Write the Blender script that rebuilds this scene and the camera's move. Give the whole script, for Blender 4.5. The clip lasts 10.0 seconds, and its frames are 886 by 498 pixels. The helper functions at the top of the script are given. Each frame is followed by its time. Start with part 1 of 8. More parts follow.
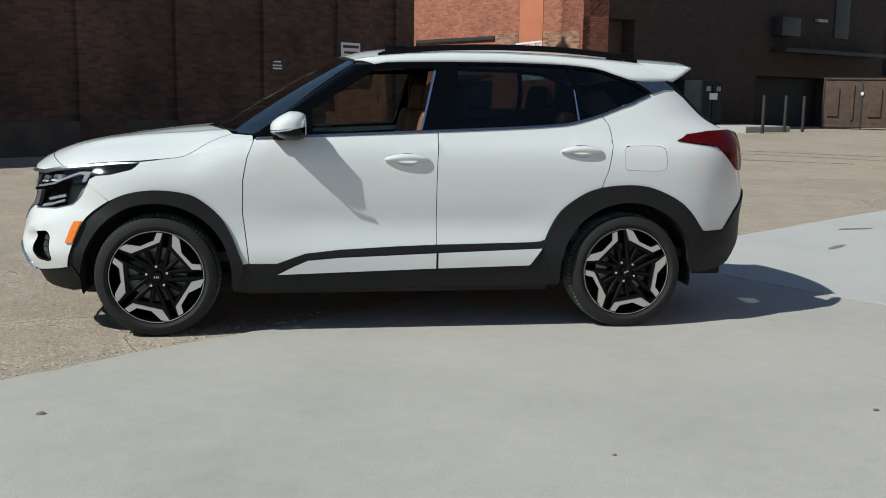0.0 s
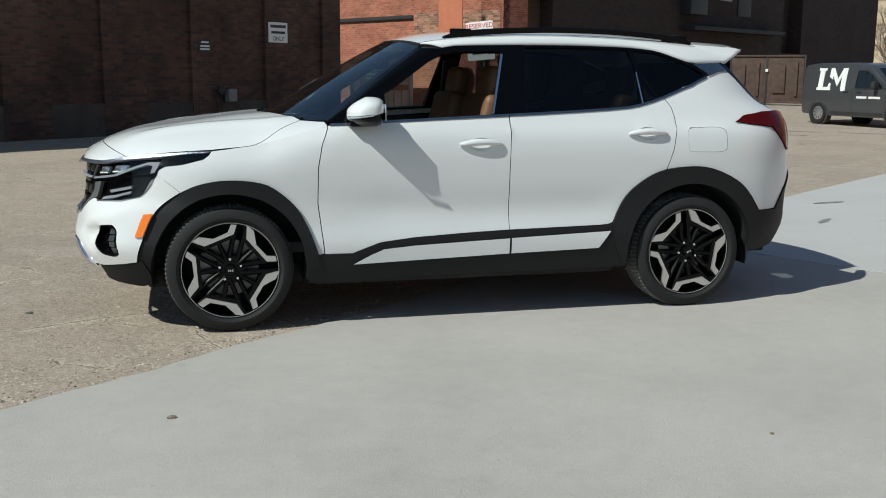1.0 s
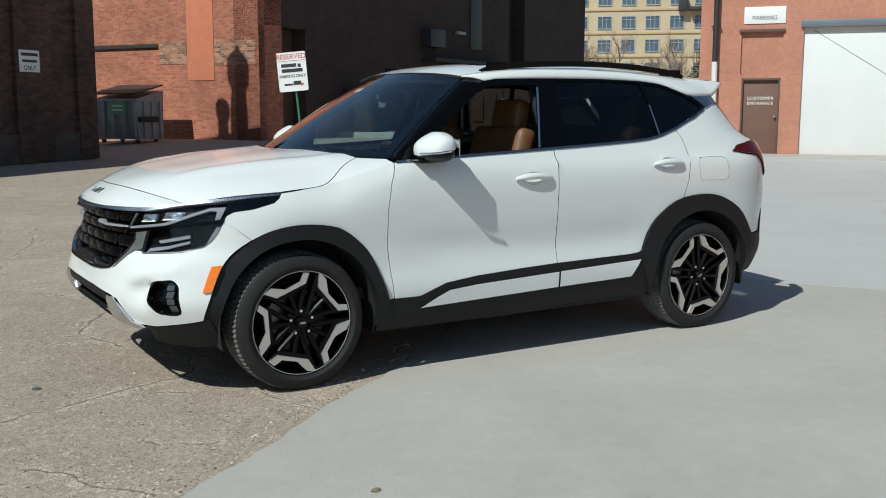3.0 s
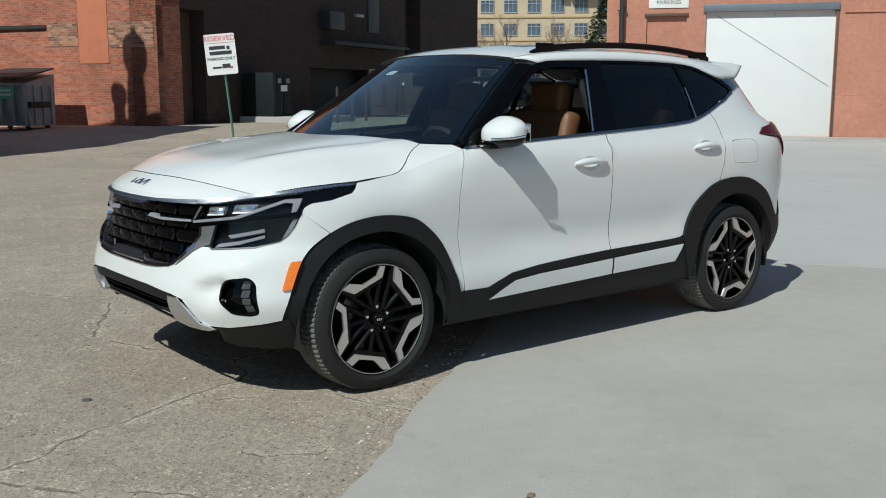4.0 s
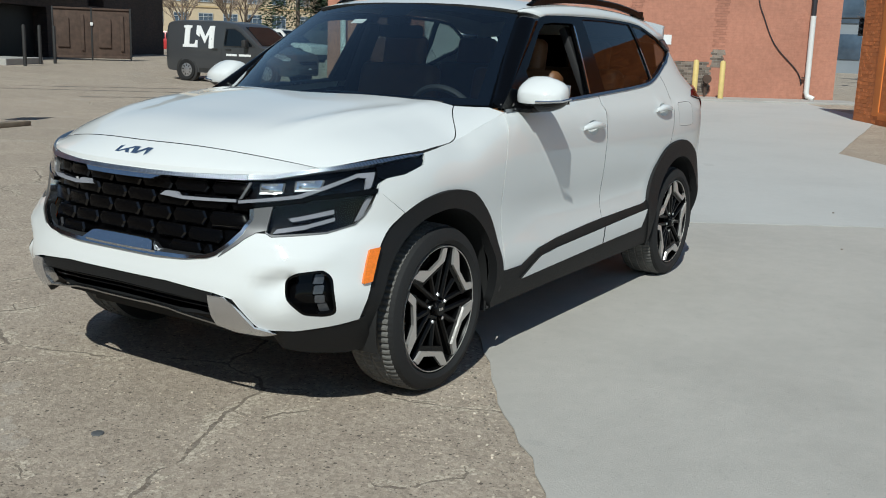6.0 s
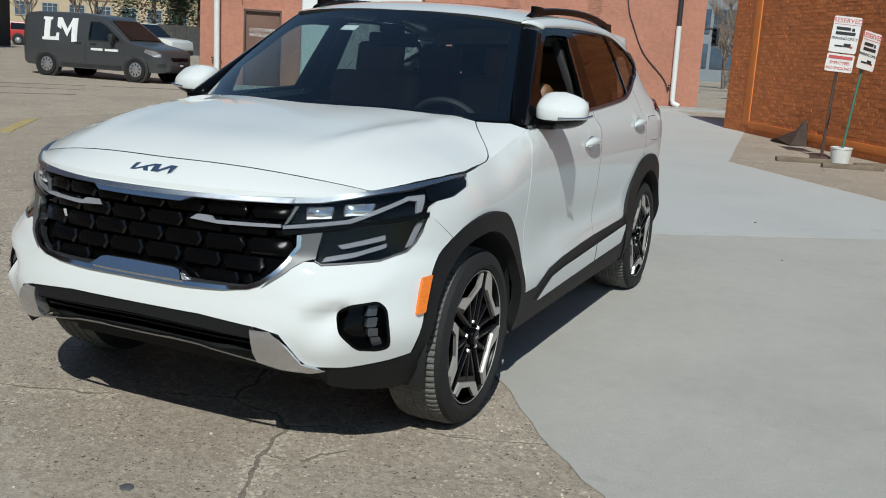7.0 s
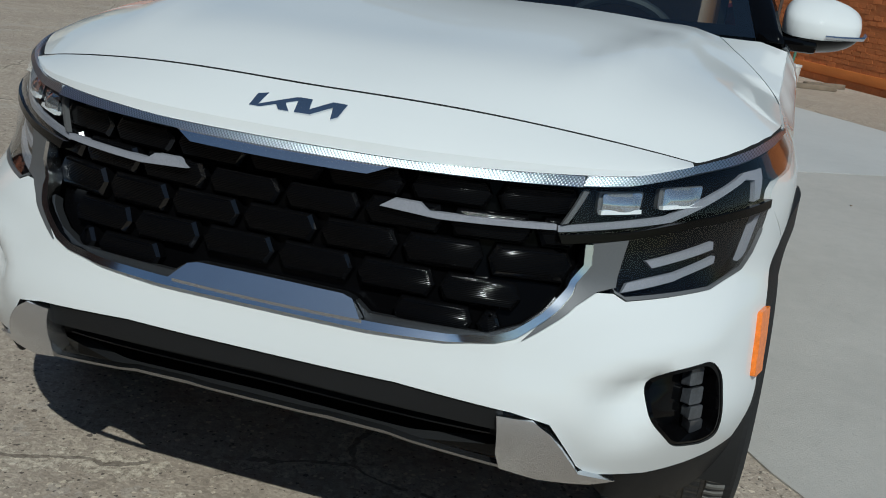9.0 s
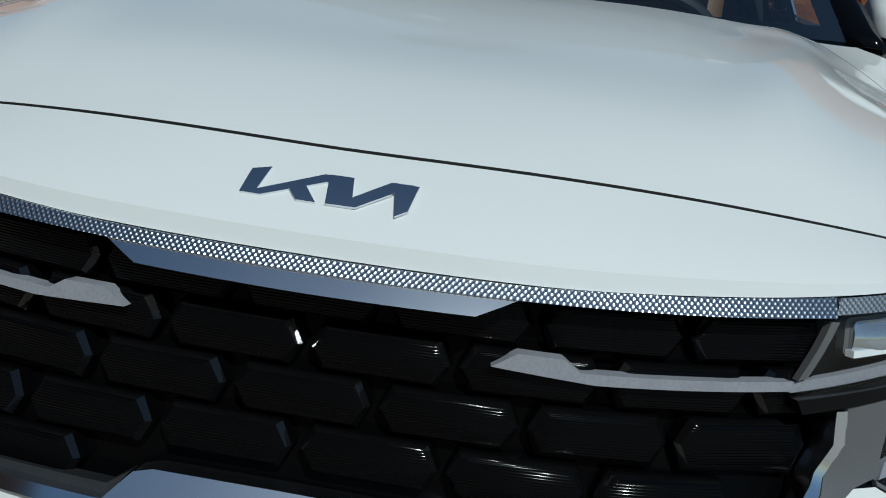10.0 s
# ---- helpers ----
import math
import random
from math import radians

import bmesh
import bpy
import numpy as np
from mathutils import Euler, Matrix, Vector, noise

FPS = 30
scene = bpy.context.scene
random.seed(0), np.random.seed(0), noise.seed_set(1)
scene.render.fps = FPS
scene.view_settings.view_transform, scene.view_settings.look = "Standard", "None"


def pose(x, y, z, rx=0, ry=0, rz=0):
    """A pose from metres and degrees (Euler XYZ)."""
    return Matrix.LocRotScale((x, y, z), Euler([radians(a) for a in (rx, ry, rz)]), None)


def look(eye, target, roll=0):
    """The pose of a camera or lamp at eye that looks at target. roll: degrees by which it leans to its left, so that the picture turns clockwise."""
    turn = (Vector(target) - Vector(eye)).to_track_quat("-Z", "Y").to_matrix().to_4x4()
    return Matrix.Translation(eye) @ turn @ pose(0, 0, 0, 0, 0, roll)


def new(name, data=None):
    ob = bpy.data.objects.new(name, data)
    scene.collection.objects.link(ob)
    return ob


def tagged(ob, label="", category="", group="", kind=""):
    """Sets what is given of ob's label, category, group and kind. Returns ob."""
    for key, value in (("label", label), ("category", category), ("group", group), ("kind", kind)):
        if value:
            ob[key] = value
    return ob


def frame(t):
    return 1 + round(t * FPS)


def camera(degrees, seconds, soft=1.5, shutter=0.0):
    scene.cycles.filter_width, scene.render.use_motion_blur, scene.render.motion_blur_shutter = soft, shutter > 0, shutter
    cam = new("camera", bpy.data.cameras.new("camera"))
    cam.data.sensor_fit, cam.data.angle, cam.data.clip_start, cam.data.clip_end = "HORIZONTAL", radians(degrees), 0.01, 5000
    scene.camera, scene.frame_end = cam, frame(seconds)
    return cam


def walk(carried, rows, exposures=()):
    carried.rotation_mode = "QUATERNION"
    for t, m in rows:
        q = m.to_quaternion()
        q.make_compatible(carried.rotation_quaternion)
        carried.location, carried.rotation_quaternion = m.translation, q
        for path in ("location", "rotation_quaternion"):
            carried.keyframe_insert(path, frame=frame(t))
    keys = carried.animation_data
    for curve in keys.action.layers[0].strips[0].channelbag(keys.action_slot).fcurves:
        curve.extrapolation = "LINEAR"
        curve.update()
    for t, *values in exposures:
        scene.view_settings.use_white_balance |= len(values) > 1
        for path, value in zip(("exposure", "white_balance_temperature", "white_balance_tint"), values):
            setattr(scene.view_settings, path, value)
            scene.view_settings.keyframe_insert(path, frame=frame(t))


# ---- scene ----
cam = camera(48.31, 10.0, soft=1.0)
PATH = [
    (0, (-0.561, -6.287, 1.322), (-0.270, -4.332, 1.015), 0.83),
    (0.5, (-1.061, -6.214, 1.329), (-0.674, -4.280, 1.000), 1.35),
    (1, (-1.514, -6.047, 1.340), (-1.019, -4.141, 0.994), 0.38),
    (1.5, (-1.943, -5.837, 1.350), (-1.375, -3.948, 1.020), 0.48),
    (2, (-2.351, -5.646, 1.358), (-1.620, -3.817, 1.008), 0.25),
    (2.5, (-2.760, -5.383, 1.361), (-1.869, -3.621, 1.041), 0.38),
    (2.7, (-2.921, -5.300, 1.356), (-1.964, -3.569, 1.056), 0.33),
    (4, (-3.786, -4.463, 1.349), (-2.559, -2.916, 1.032), -0.04),
    (4.5, (-4.017, -4.047, 1.358), (-2.664, -2.613, 1.023), 0.86),
    (5, (-4.234, -3.673, 1.351), (-2.793, -2.329, 1.010), 1.07),
    (5.5, (-4.387, -3.275, 1.333), (-2.818, -2.098, 0.940), 1.35),
    (5.7, (-4.428, -3.114, 1.353), (-2.827, -1.984, 0.955), 1.60),
    (6.8, (-4.603, -2.314, 1.355), (-2.822, -1.503, 0.941), 3.15),
    (7, (-4.617, -2.174, 1.372), (-2.821, -1.388, 0.977), 3.48),
    (7.5, (-4.656, -1.811, 1.341), (-2.798, -1.163, 0.979), 3.98),
    (8, (-4.416, -1.442, 1.298), (-2.599, -0.784, 0.782), 4.91),
    (8.5, (-4.036, -1.042, 1.213), (-2.232, -0.373, 0.665), 6.44),
    (9, (-3.649, -0.695, 1.222), (-1.793, -0.217, 0.650), 7.07),
    (9.5, (-3.285, -0.378, 1.179), (-1.426, 0.002, 0.547), 7.46),
    (10, (-2.973, -0.207, 1.163), (-1.063, 0.004, 0.608), 6.88),
]
walk(cam, [(t, look(eye, target, roll)) for t, eye, target, roll in PATH], [(0, 0.11, 6520, 1), (2.5, 0.12, 6420, 0), (4.5, -0.01, 6370, 0), (5.5, 0.00, 6360, 0), (7.5, -0.11, 6330, 1), (9.0, -0.36, 6150, 0), (10, -0.46, 6020, -2)])

# ---- sky, sun and light ----
SUN = Vector((-0.9, -0.35, 1.0)).normalized()
world = bpy.data.worlds.new("sky")
scene.world = world
world.use_nodes = True
wn = world.node_tree
sky_node = wn.nodes.new("ShaderNodeTexSky")
sky_node.sky_type = "NISHITA"
sky_node.sun_disc = False
sky_node.sun_elevation = math.asin(SUN.z)
sky_node.sun_rotation = math.atan2(SUN.x, SUN.y)
sky_node.air_density, sky_node.dust_density, sky_node.ozone_density = 1.0, 0.15, 2.0
wn.links.new(sky_node.outputs[0], wn.nodes["Background"].inputs[0])
wn.nodes["Background"].inputs[1].default_value = 0.072
sun_data = bpy.data.lights.new("sun", "SUN")
sun_data.energy, sun_data.angle, sun_data.color = 3.95, radians(0.53), (1.0, 0.985, 0.965)
sun_ob = new("sun", sun_data)
sun_ob.matrix_world = Matrix.Translation((0, 0, 30)) @ SUN.to_track_quat("Z", "Y").to_matrix().to_4x4()
scene.view_settings.exposure = 0.0


# ---- materials ----
def mat(name, colour, rough=0.5, metal=0.0, vary=0.12, scale=8.0, bump=0.0, bump_scale=60.0, coat=0.0,
        fine=0.06, fine_scale=90.0, spec=0.5, random_tint=0.0, island=False):
    """A procedural surface: base colour with broad and fine variation, relief, gloss."""
    m = bpy.data.materials.new(name)
    m.use_nodes = True
    nt = m.node_tree
    b = nt.nodes["Principled BSDF"]
    b.inputs["Roughness"].default_value = rough
    b.inputs["Metallic"].default_value = metal
    b.inputs["Specular IOR Level"].default_value = spec
    b.inputs["Coat Weight"].default_value = coat
    b.inputs["Coat Roughness"].default_value = 0.04
    tc = nt.nodes.new("ShaderNodeTexCoord")

    def noise_node(s, detail=4.0):
        n = nt.nodes.new("ShaderNodeTexNoise")
        n.inputs["Scale"].default_value = s
        n.inputs["Detail"].default_value = detail
        nt.links.new(tc.outputs["Object"], n.inputs["Vector"])
        return n

    def scaled(value_socket, amount):
        """1 + amount * (value - 0.5) * 2"""
        k = nt.nodes.new("ShaderNodeMapRange")
        k.inputs["From Min"].default_value, k.inputs["From Max"].default_value = 0.25, 0.75
        k.inputs["To Min"].default_value, k.inputs["To Max"].default_value = 1 - amount, 1 + amount
        nt.links.new(value_socket, k.inputs["Value"])
        return k.outputs[0]

    col = nt.nodes.new("ShaderNodeRGB")
    col.outputs[0].default_value = (*colour, 1)
    out = col.outputs[0]
    factors = []
    if vary:
        factors.append(scaled(noise_node(scale).outputs["Fac"], vary))
    if fine:
        factors.append(scaled(noise_node(fine_scale, 2.0).outputs["Fac"], fine))
    if random_tint:
        info = nt.nodes.new("ShaderNodeNewGeometry" if island else "ShaderNodeObjectInfo")
        factors.append(scaled(info.outputs["Random Per Island" if island else "Random"], random_tint))
    for fac in factors:
        mul = nt.nodes.new("ShaderNodeVectorMath")
        mul.operation = "SCALE"
        nt.links.new(out, mul.inputs[0])
        nt.links.new(fac, mul.inputs["Scale"])
        out = mul.outputs[0]
    nt.links.new(out, b.inputs["Base Color"])
    if bump:
        bp = nt.nodes.new("ShaderNodeBump")
        bp.inputs["Strength"].default_value = 1.0
        bp.inputs["Distance"].default_value = bump
        nt.links.new(noise_node(bump_scale).outputs["Fac"], bp.inputs["Height"])
        nt.links.new(bp.outputs[0], b.inputs["Normal"])
    return m


def glass(name, colour, rough=0.0, f0=0.05):
    """Thin glazing: clear or tinted transmission under a glossy skin; f0 is the gloss seen straight on."""
    m = bpy.data.materials.new(name)
    m.use_nodes = True
    nt = m.node_tree
    nt.nodes.remove(nt.nodes["Principled BSDF"])
    tr = nt.nodes.new("ShaderNodeBsdfTransparent")
    tr.inputs[0].default_value = (*colour, 1)
    gl = nt.nodes.new("ShaderNodeBsdfGlossy")
    gl.inputs["Roughness"].default_value = rough
    gl.inputs["Color"].default_value = (1, 1, 1, 1)
    lw = nt.nodes.new("ShaderNodeLayerWeight")
    lw.inputs["Blend"].default_value = 0.5
    power = nt.nodes.new("ShaderNodeMath")
    power.operation = "POWER"
    power.inputs[1].default_value = 4.0
    nt.links.new(lw.outputs["Facing"], power.inputs[0])
    ramp = nt.nodes.new("ShaderNodeMapRange")
    ramp.inputs["To Min"].default_value, ramp.inputs["To Max"].default_value = f0, 1.0
    nt.links.new(power.outputs[0], ramp.inputs["Value"])
    mx = nt.nodes.new("ShaderNodeMixShader")
    nt.links.new(ramp.outputs[0], mx.inputs[0])
    nt.links.new(tr.outputs[0], mx.inputs[1])
    nt.links.new(gl.outputs[0], mx.inputs[2])
    nt.links.new(mx.outputs[0], nt.nodes["Material Output"].inputs[0])
    return m


PAINT = mat("white_paint", (0.685, 0.695, 0.688), 0.6, 0, 0.01, 3, coat=1.0, spec=0.0, fine=0.0)
BLACK_PLASTIC = mat("black_plastic", (0.009, 0.0093, 0.010), 0.6, 0, 0.1, 5, spec=0.3, bump=0.0004, bump_scale=700, fine=0.12, fine_scale=300)
GLOSS_BLACK = mat("gloss_black", (0.002, 0.002, 0.0023), 0.10, 0, 0.05, 5, spec=0.18, fine=0)
DARK = mat("underbody_dark", (0.008, 0.008, 0.008), 0.8, 0, 0.2, 6)
SATIN = mat("satin_silver", (0.72, 0.75, 0.80), 0.24, 1.0, 0.03, 12, fine=0)
CHROME = mat("satin_chrome", (0.76, 0.78, 0.81), 0.16, 1.0, 0.02, 12, fine=0)
MACHINED = mat("machined_alloy", (0.62, 0.60, 0.58), 0.42, 0.85, 0.05, 30, fine=0.05, fine_scale=400)
RUBBER = mat("tyre_rubber", (0.010, 0.010, 0.0105), 0.8, 0, 0.15, 10, bump=0.0006, bump_scale=300, fine=0.15, fine_scale=200)
# tread tone holds road dust and, painted in, the sunlight falling on it
TREAD = mat("sunlit_dusty_tread", (0.13, 0.126, 0.118), 0.9, 0, 0.25, 14, spec=0.15, bump=0.0006, bump_scale=300, fine=0.2, fine_scale=120)
RIM_BLACK = mat("rim_black", (0.002, 0.002, 0.0023), 0.34, 0, 0.05, 8, spec=0.16, fine=0)
BRAKE = mat("brake_iron", (0.26, 0.25, 0.24), 0.45, 0.9, 0.15, 60)
LEATHER = mat("tan_leather", (0.165, 0.075, 0.031), 0.5, 0, 0.1, 12, bump=0.0008, bump_scale=220)
CABIN = mat("cabin_black", (0.018, 0.018, 0.0195), 0.6, 0, 0.15, 8, bump=0.0006, bump_scale=300)
HEADLINER = mat("grey_headliner", (0.30, 0.29, 0.28), 0.9, 0, 0.05, 30)
AMBER = mat("amber_lens", (0.85, 0.20, 0.015), 0.2, 0, 0.08, 60, coat=0.5, fine=0.15, fine_scale=160)
RED_LENS = mat("red_lens", (0.075, 0.003, 0.004), 0.07, 0, 0.25, 40, spec=0.12, fine=0.1, fine_scale=160)
LED_WHITE = mat("led_diffuser", (0.25, 0.255, 0.285), 0.65, 0, 0.05, 40, spec=0.15, fine=0.1, fine_scale=300)
LENS = mat("projector_lens", (0.56, 0.61, 0.66), 0.05, 0.85, 0.12, 30, coat=1.0, fine=0)
GRILLE_BLACK = mat("grille_black", (0.002, 0.002, 0.0023), 0.09, 0, 0.05, 5, spec=0.04, fine=0)
SILVER_PLASTIC = mat("silver_plastic", (0.13, 0.131, 0.134), 0.45, 0.3, 0.05, 12, spec=0.3, fine=0.03, fine_scale=300)
GRILLE_EDGE = mat("grille_edge", (0.004, 0.004, 0.0045), 0.08, 0, 0.05, 5, spec=0.5, coat=0.15, fine=0)
DARK_SATIN = mat("dark_satin_silver", (0.36, 0.37, 0.385), 0.27, 1.0, 0.05, 12, fine=0)
FOG_LED = mat("fog_lamp_cell", (0.06, 0.063, 0.07), 0.3, 0.2, 0.3, 60, coat=0.5, fine=0.2, fine_scale=200)
GLASS_FRONT = glass("windscreen_glass", (0.63, 0.765, 0.755), 0.0, 0.125)
GLASS_TINT = glass("tinted_glass", (0.20, 0.225, 0.23), 0.0, 0.03)
GLASS_CLEAR = glass("lamp_cover", (0.95, 0.955, 0.96), 0.0, 0.025)


# ---- mesh helpers ----
def mesh_ob(name, verts, faces, material, parent=None, label="", smooth=40.0, mats=None, index=None):
    me = bpy.data.meshes.new(name)
    me.from_pydata([tuple(v) for v in verts], [], faces)
    me.validate()
    for m in (mats or [material]):
        me.materials.append(m)
    if index:
        for p, i in zip(me.polygons, index):
            p.material_index = i
    if smooth:
        me.shade_smooth()
        me.set_sharp_from_angle(angle=radians(smooth))
    ob = new(name, me)
    if parent:
        ob.parent = parent
    if label:
        tagged(ob, label)
    return ob


def part(name, bm, material, parent=None, label="", smooth=40.0):
    """Links a bmesh as one mesh object under a thing or a part."""
    me = bpy.data.meshes.new(name)
    bmesh.ops.recalc_face_normals(bm, faces=bm.faces[:])
    bm.to_mesh(me)
    bm.free()
    me.materials.append(material)
    if smooth:
        me.shade_smooth()
        me.set_sharp_from_angle(angle=radians(smooth))
    ob = new(name, me)
    if parent:
        ob.parent = parent
    if label:
        tagged(ob, label)
    return ob


def thing(name, label, category, m=None, group="", kind=""):
    ob = new(name)
    ob.empty_display_size = 0.1
    if m is not None:
        ob.matrix_world = m
    return tagged(ob, label, category, group, kind)


def add_box(bm, centre, size, bevel=0.0, m=None, seg=2):
    r = bmesh.ops.create_cube(bm, size=1.0)
    vs = r["verts"]
    mm = Matrix.Translation(centre) @ Matrix.Diagonal((*size, 1))
    if m is not None:
        mm = m @ mm
    bmesh.ops.transform(bm, matrix=mm, verts=vs)
    if bevel:
        es = list({e for v in vs for e in v.link_edges})
        bmesh.ops.bevel(bm, geom=es, offset=bevel, segments=seg, profile=0.6, affect="EDGES", clamp_overlap=True)
    return bm


def box(centre, size, bevel=0.0, m=None, seg=2):
    return add_box(bmesh.new(), centre, size, bevel, m, seg)


def add_tube(bm, pts, radius, seg=10, caps=True):
    """A round bar along points; radius is a number or one per point."""
    pts = [Vector(p) for p in pts]
    rad = radius if isinstance(radius, (list, tuple)) else [radius] * len(pts)
    rings = []
    t0 = (pts[1] - pts[0]).normalized()
    side = t0.orthogonal().normalized()
    for i, p in enumerate(pts):
        t = (pts[min(i + 1, len(pts) - 1)] - pts[max(i - 1, 0)]).normalized()
        side = (side - t * side.dot(t)).normalized()
        up = t.cross(side)
        rings.append([bm.verts.new(p + rad[i] * (math.cos(a) * side + math.sin(a) * up))
                      for a in (2 * math.pi * k / seg for k in range(seg))])
    for a, b in zip(rings, rings[1:]):
        for k in range(seg):
            bm.faces.new((a[k], a[(k + 1) % seg], b[(k + 1) % seg], b[k]))
    if caps:
        bm.faces.new(rings[0][::-1])
        bm.faces.new(rings[-1])
    return bm


def tube(pts, radius, seg=10, caps=True):
    return add_tube(bmesh.new(), pts, radius, seg, caps)


def add_lathe(bm, profile, seg=48, m=None, closed=False, arc=2 * math.pi):
    """Turns (radius, height) pairs round the local y axis."""
    full = abs(arc - 2 * math.pi) < 1e-6
    count = seg if full else seg + 1
    rings = []
    for k in range(count):
        a = arc * k / seg
        rings.append([bm.verts.new((m or Matrix()) @ Vector((r * math.cos(a), h, r * math.sin(a)))) for r, h in profile])
    n = len(profile)
    for k in range(seg):
        a, b = rings[k], rings[(k + 1) % count]
        for i in range(n if closed else n - 1):
            j = (i + 1) % n
            bm.faces.new((a[i], a[j], b[j], b[i]))
    return bm


def lathe(profile, seg=48, m=None, closed=False):
    return add_lathe(bmesh.new(), profile, seg, m, closed)


def add_prism(bm, pts, depth, m=None, taper=0.0):
    """A flat outline in local x, z pushed along local y; taper pulls the front outline in."""
    c = Vector((sum(p[0] for p in pts) / len(pts), 0, sum(p[1] for p in pts) / len(pts)))
    mm = m or Matrix()
    a = [bm.verts.new(mm @ Vector((p[0], depth, p[1]))) for p in pts]
    b = [bm.verts.new(mm @ (c + (Vector((p[0], 0, p[1])) - c) * (1 - taper))) for p in pts]
    n = len(pts)
    bm.faces.new(a)
    bm.faces.new(b[::-1])
    for i in range(n):
        bm.faces.new((a[i], b[i], b[(i + 1) % n], a[(i + 1) % n]))
    return bm


def prism(pts, depth, m=None, taper=0.0):
    return add_prism(bmesh.new(), pts, depth, m, taper)


def cv(*pts):
    """A smooth monotone curve through (a, b) pairs."""
    xs, ys = [p[0] for p in pts], [p[1] for p in pts]
    n = len(xs)
    d = [(ys[i + 1] - ys[i]) / (xs[i + 1] - xs[i]) for i in range(n - 1)]
    m = [d[0]] + [0 if d[i - 1] * d[i] <= 0 else 2 * d[i - 1] * d[i] / (d[i - 1] + d[i]) for i in range(1, n - 1)] + [d[-1]]

    def f(a):
        if a <= xs[0]:
            return ys[0]
        if a >= xs[-1]:
            return ys[-1]
        i = max(k for k in range(n - 1) if xs[k] <= a)
        h = xs[i + 1] - xs[i]
        t = (a - xs[i]) / h
        return ys[i] * (1 + 2 * t) * (1 - t) ** 2 + m[i] * h * t * (1 - t) ** 2 + ys[i + 1] * t * t * (3 - 2 * t) + m[i + 1] * h * t * t * (t - 1)
    return f


def inside(p, poly):
    hit, n = False, len(poly)
    for i in range(n):
        (x0, y0), (x1, y1) = poly[i], poly[(i + 1) % n]
        if (y0 > p[1]) != (y1 > p[1]) and p[0] < (x1 - x0) * (p[1] - y0) / (y1 - y0) + x0:
            hit = not hit
    return hit


def rounded(pts, r, n=4):
    """A closed outline with its corners rounded by about r."""
    out = []
    k = len(pts)
    for i in range(k):
        p, a, b = Vector(pts[i]), Vector(pts[i - 1]), Vector(pts[(i + 1) % k])
        la, lb = (a - p).length, (b - p).length
        ra, rb = min(r, la * 0.45), min(r, lb * 0.45)
        s, e = p + (a - p).normalized() * ra, p + (b - p).normalized() * rb
        for j in range(n + 1):
            t = j / n
            out.append(tuple((1 - t) ** 2 * s + 2 * t * (1 - t) * p + t * t * e))
    return out


# ---- ground ----
def nodes_of(name, rough=0.85):
    m = bpy.data.materials.new(name)
    m.use_nodes = True
    nt = m.node_tree
    b = nt.nodes["Principled BSDF"]
    b.inputs["Roughness"].default_value = rough
    tc = nt.nodes.new("ShaderNodeTexCoord")
    return m, nt, b, tc


def n_noise(nt, vec, scale, detail=5.0, rough=0.55):
    n = nt.nodes.new("ShaderNodeTexNoise")
    n.inputs["Scale"].default_value, n.inputs["Detail"].default_value, n.inputs["Roughness"].default_value = scale, detail, rough
    nt.links.new(vec, n.inputs["Vector"])
    return n.outputs["Fac"]


def n_ramp(nt, fac, stops):
    r = nt.nodes.new("ShaderNodeValToRGB")
    while len(r.color_ramp.elements) < len(stops):
        r.color_ramp.elements.new(0.5)
    for e, (p, c) in zip(r.color_ramp.elements, stops):
        e.position, e.color = p, (*c, 1)
    nt.links.new(fac, r.inputs[0])
    return r.outputs[0]


def n_mix(nt, fac, a, b, kind="MIX"):
    x = nt.nodes.new("ShaderNodeMix")
    x.data_type, x.blend_type = "RGBA", kind
    if isinstance(fac, float):
        x.inputs[0].default_value = fac
    else:
        nt.links.new(fac, x.inputs[0])
    for s, v in ((6, a), (7, b)):
        if isinstance(v, tuple):
            x.inputs[s].default_value = (*v, 1)
        else:
            nt.links.new(v, x.inputs[s])
    return x.outputs[2]


def n_math(nt, op, a, b=0.0, c=None):
    x = nt.nodes.new("ShaderNodeMath")
    x.operation = op
    for i, v in enumerate((a, b) if c is None else (a, b, c)):
        if isinstance(v, (int, float)):
            x.inputs[i].default_value = v
        else:
            nt.links.new(v, x.inputs[i])
    return x.outputs[0]


def n_bump(nt, b, height, distance):
    bp = nt.nodes.new("ShaderNodeBump")
    bp.inputs["Distance"].default_value = distance
    nt.links.new(height, bp.inputs["Height"])
    nt.links.new(bp.outputs[0], b.inputs["Normal"])


def n_voronoi(nt, vec, scale, feature="F1"):
    vo = nt.nodes.new("ShaderNodeTexVoronoi")
    vo.feature, vo.voronoi_dimensions = feature, "2D"
    vo.inputs["Scale"].default_value = scale
    nt.links.new(vec, vo.inputs["Vector"])
    return vo


def n_warp(nt, vec, *waves):
    """Shakes a position by noise: waves of (scale, detail, reach)."""
    for scale, detail, reach in waves:
        w = nt.nodes.new("ShaderNodeTexNoise")
        w.inputs["Scale"].default_value, w.inputs["Detail"].default_value = scale, detail
        nt.links.new(vec, w.inputs["Vector"])
        off = nt.nodes.new("ShaderNodeVectorMath")
        off.operation = "SUBTRACT"
        off.inputs[1].default_value = (0.5, 0.5, 0.5)
        nt.links.new(w.outputs["Color"], off.inputs[0])
        add = nt.nodes.new("ShaderNodeVectorMath")
        add.operation = "MULTIPLY_ADD"
        add.inputs[1].default_value = (reach, reach, 0.0)
        nt.links.new(off.outputs[0], add.inputs[0])
        nt.links.new(vec, add.inputs[2])
        vec = add.outputs[0]
    return vec


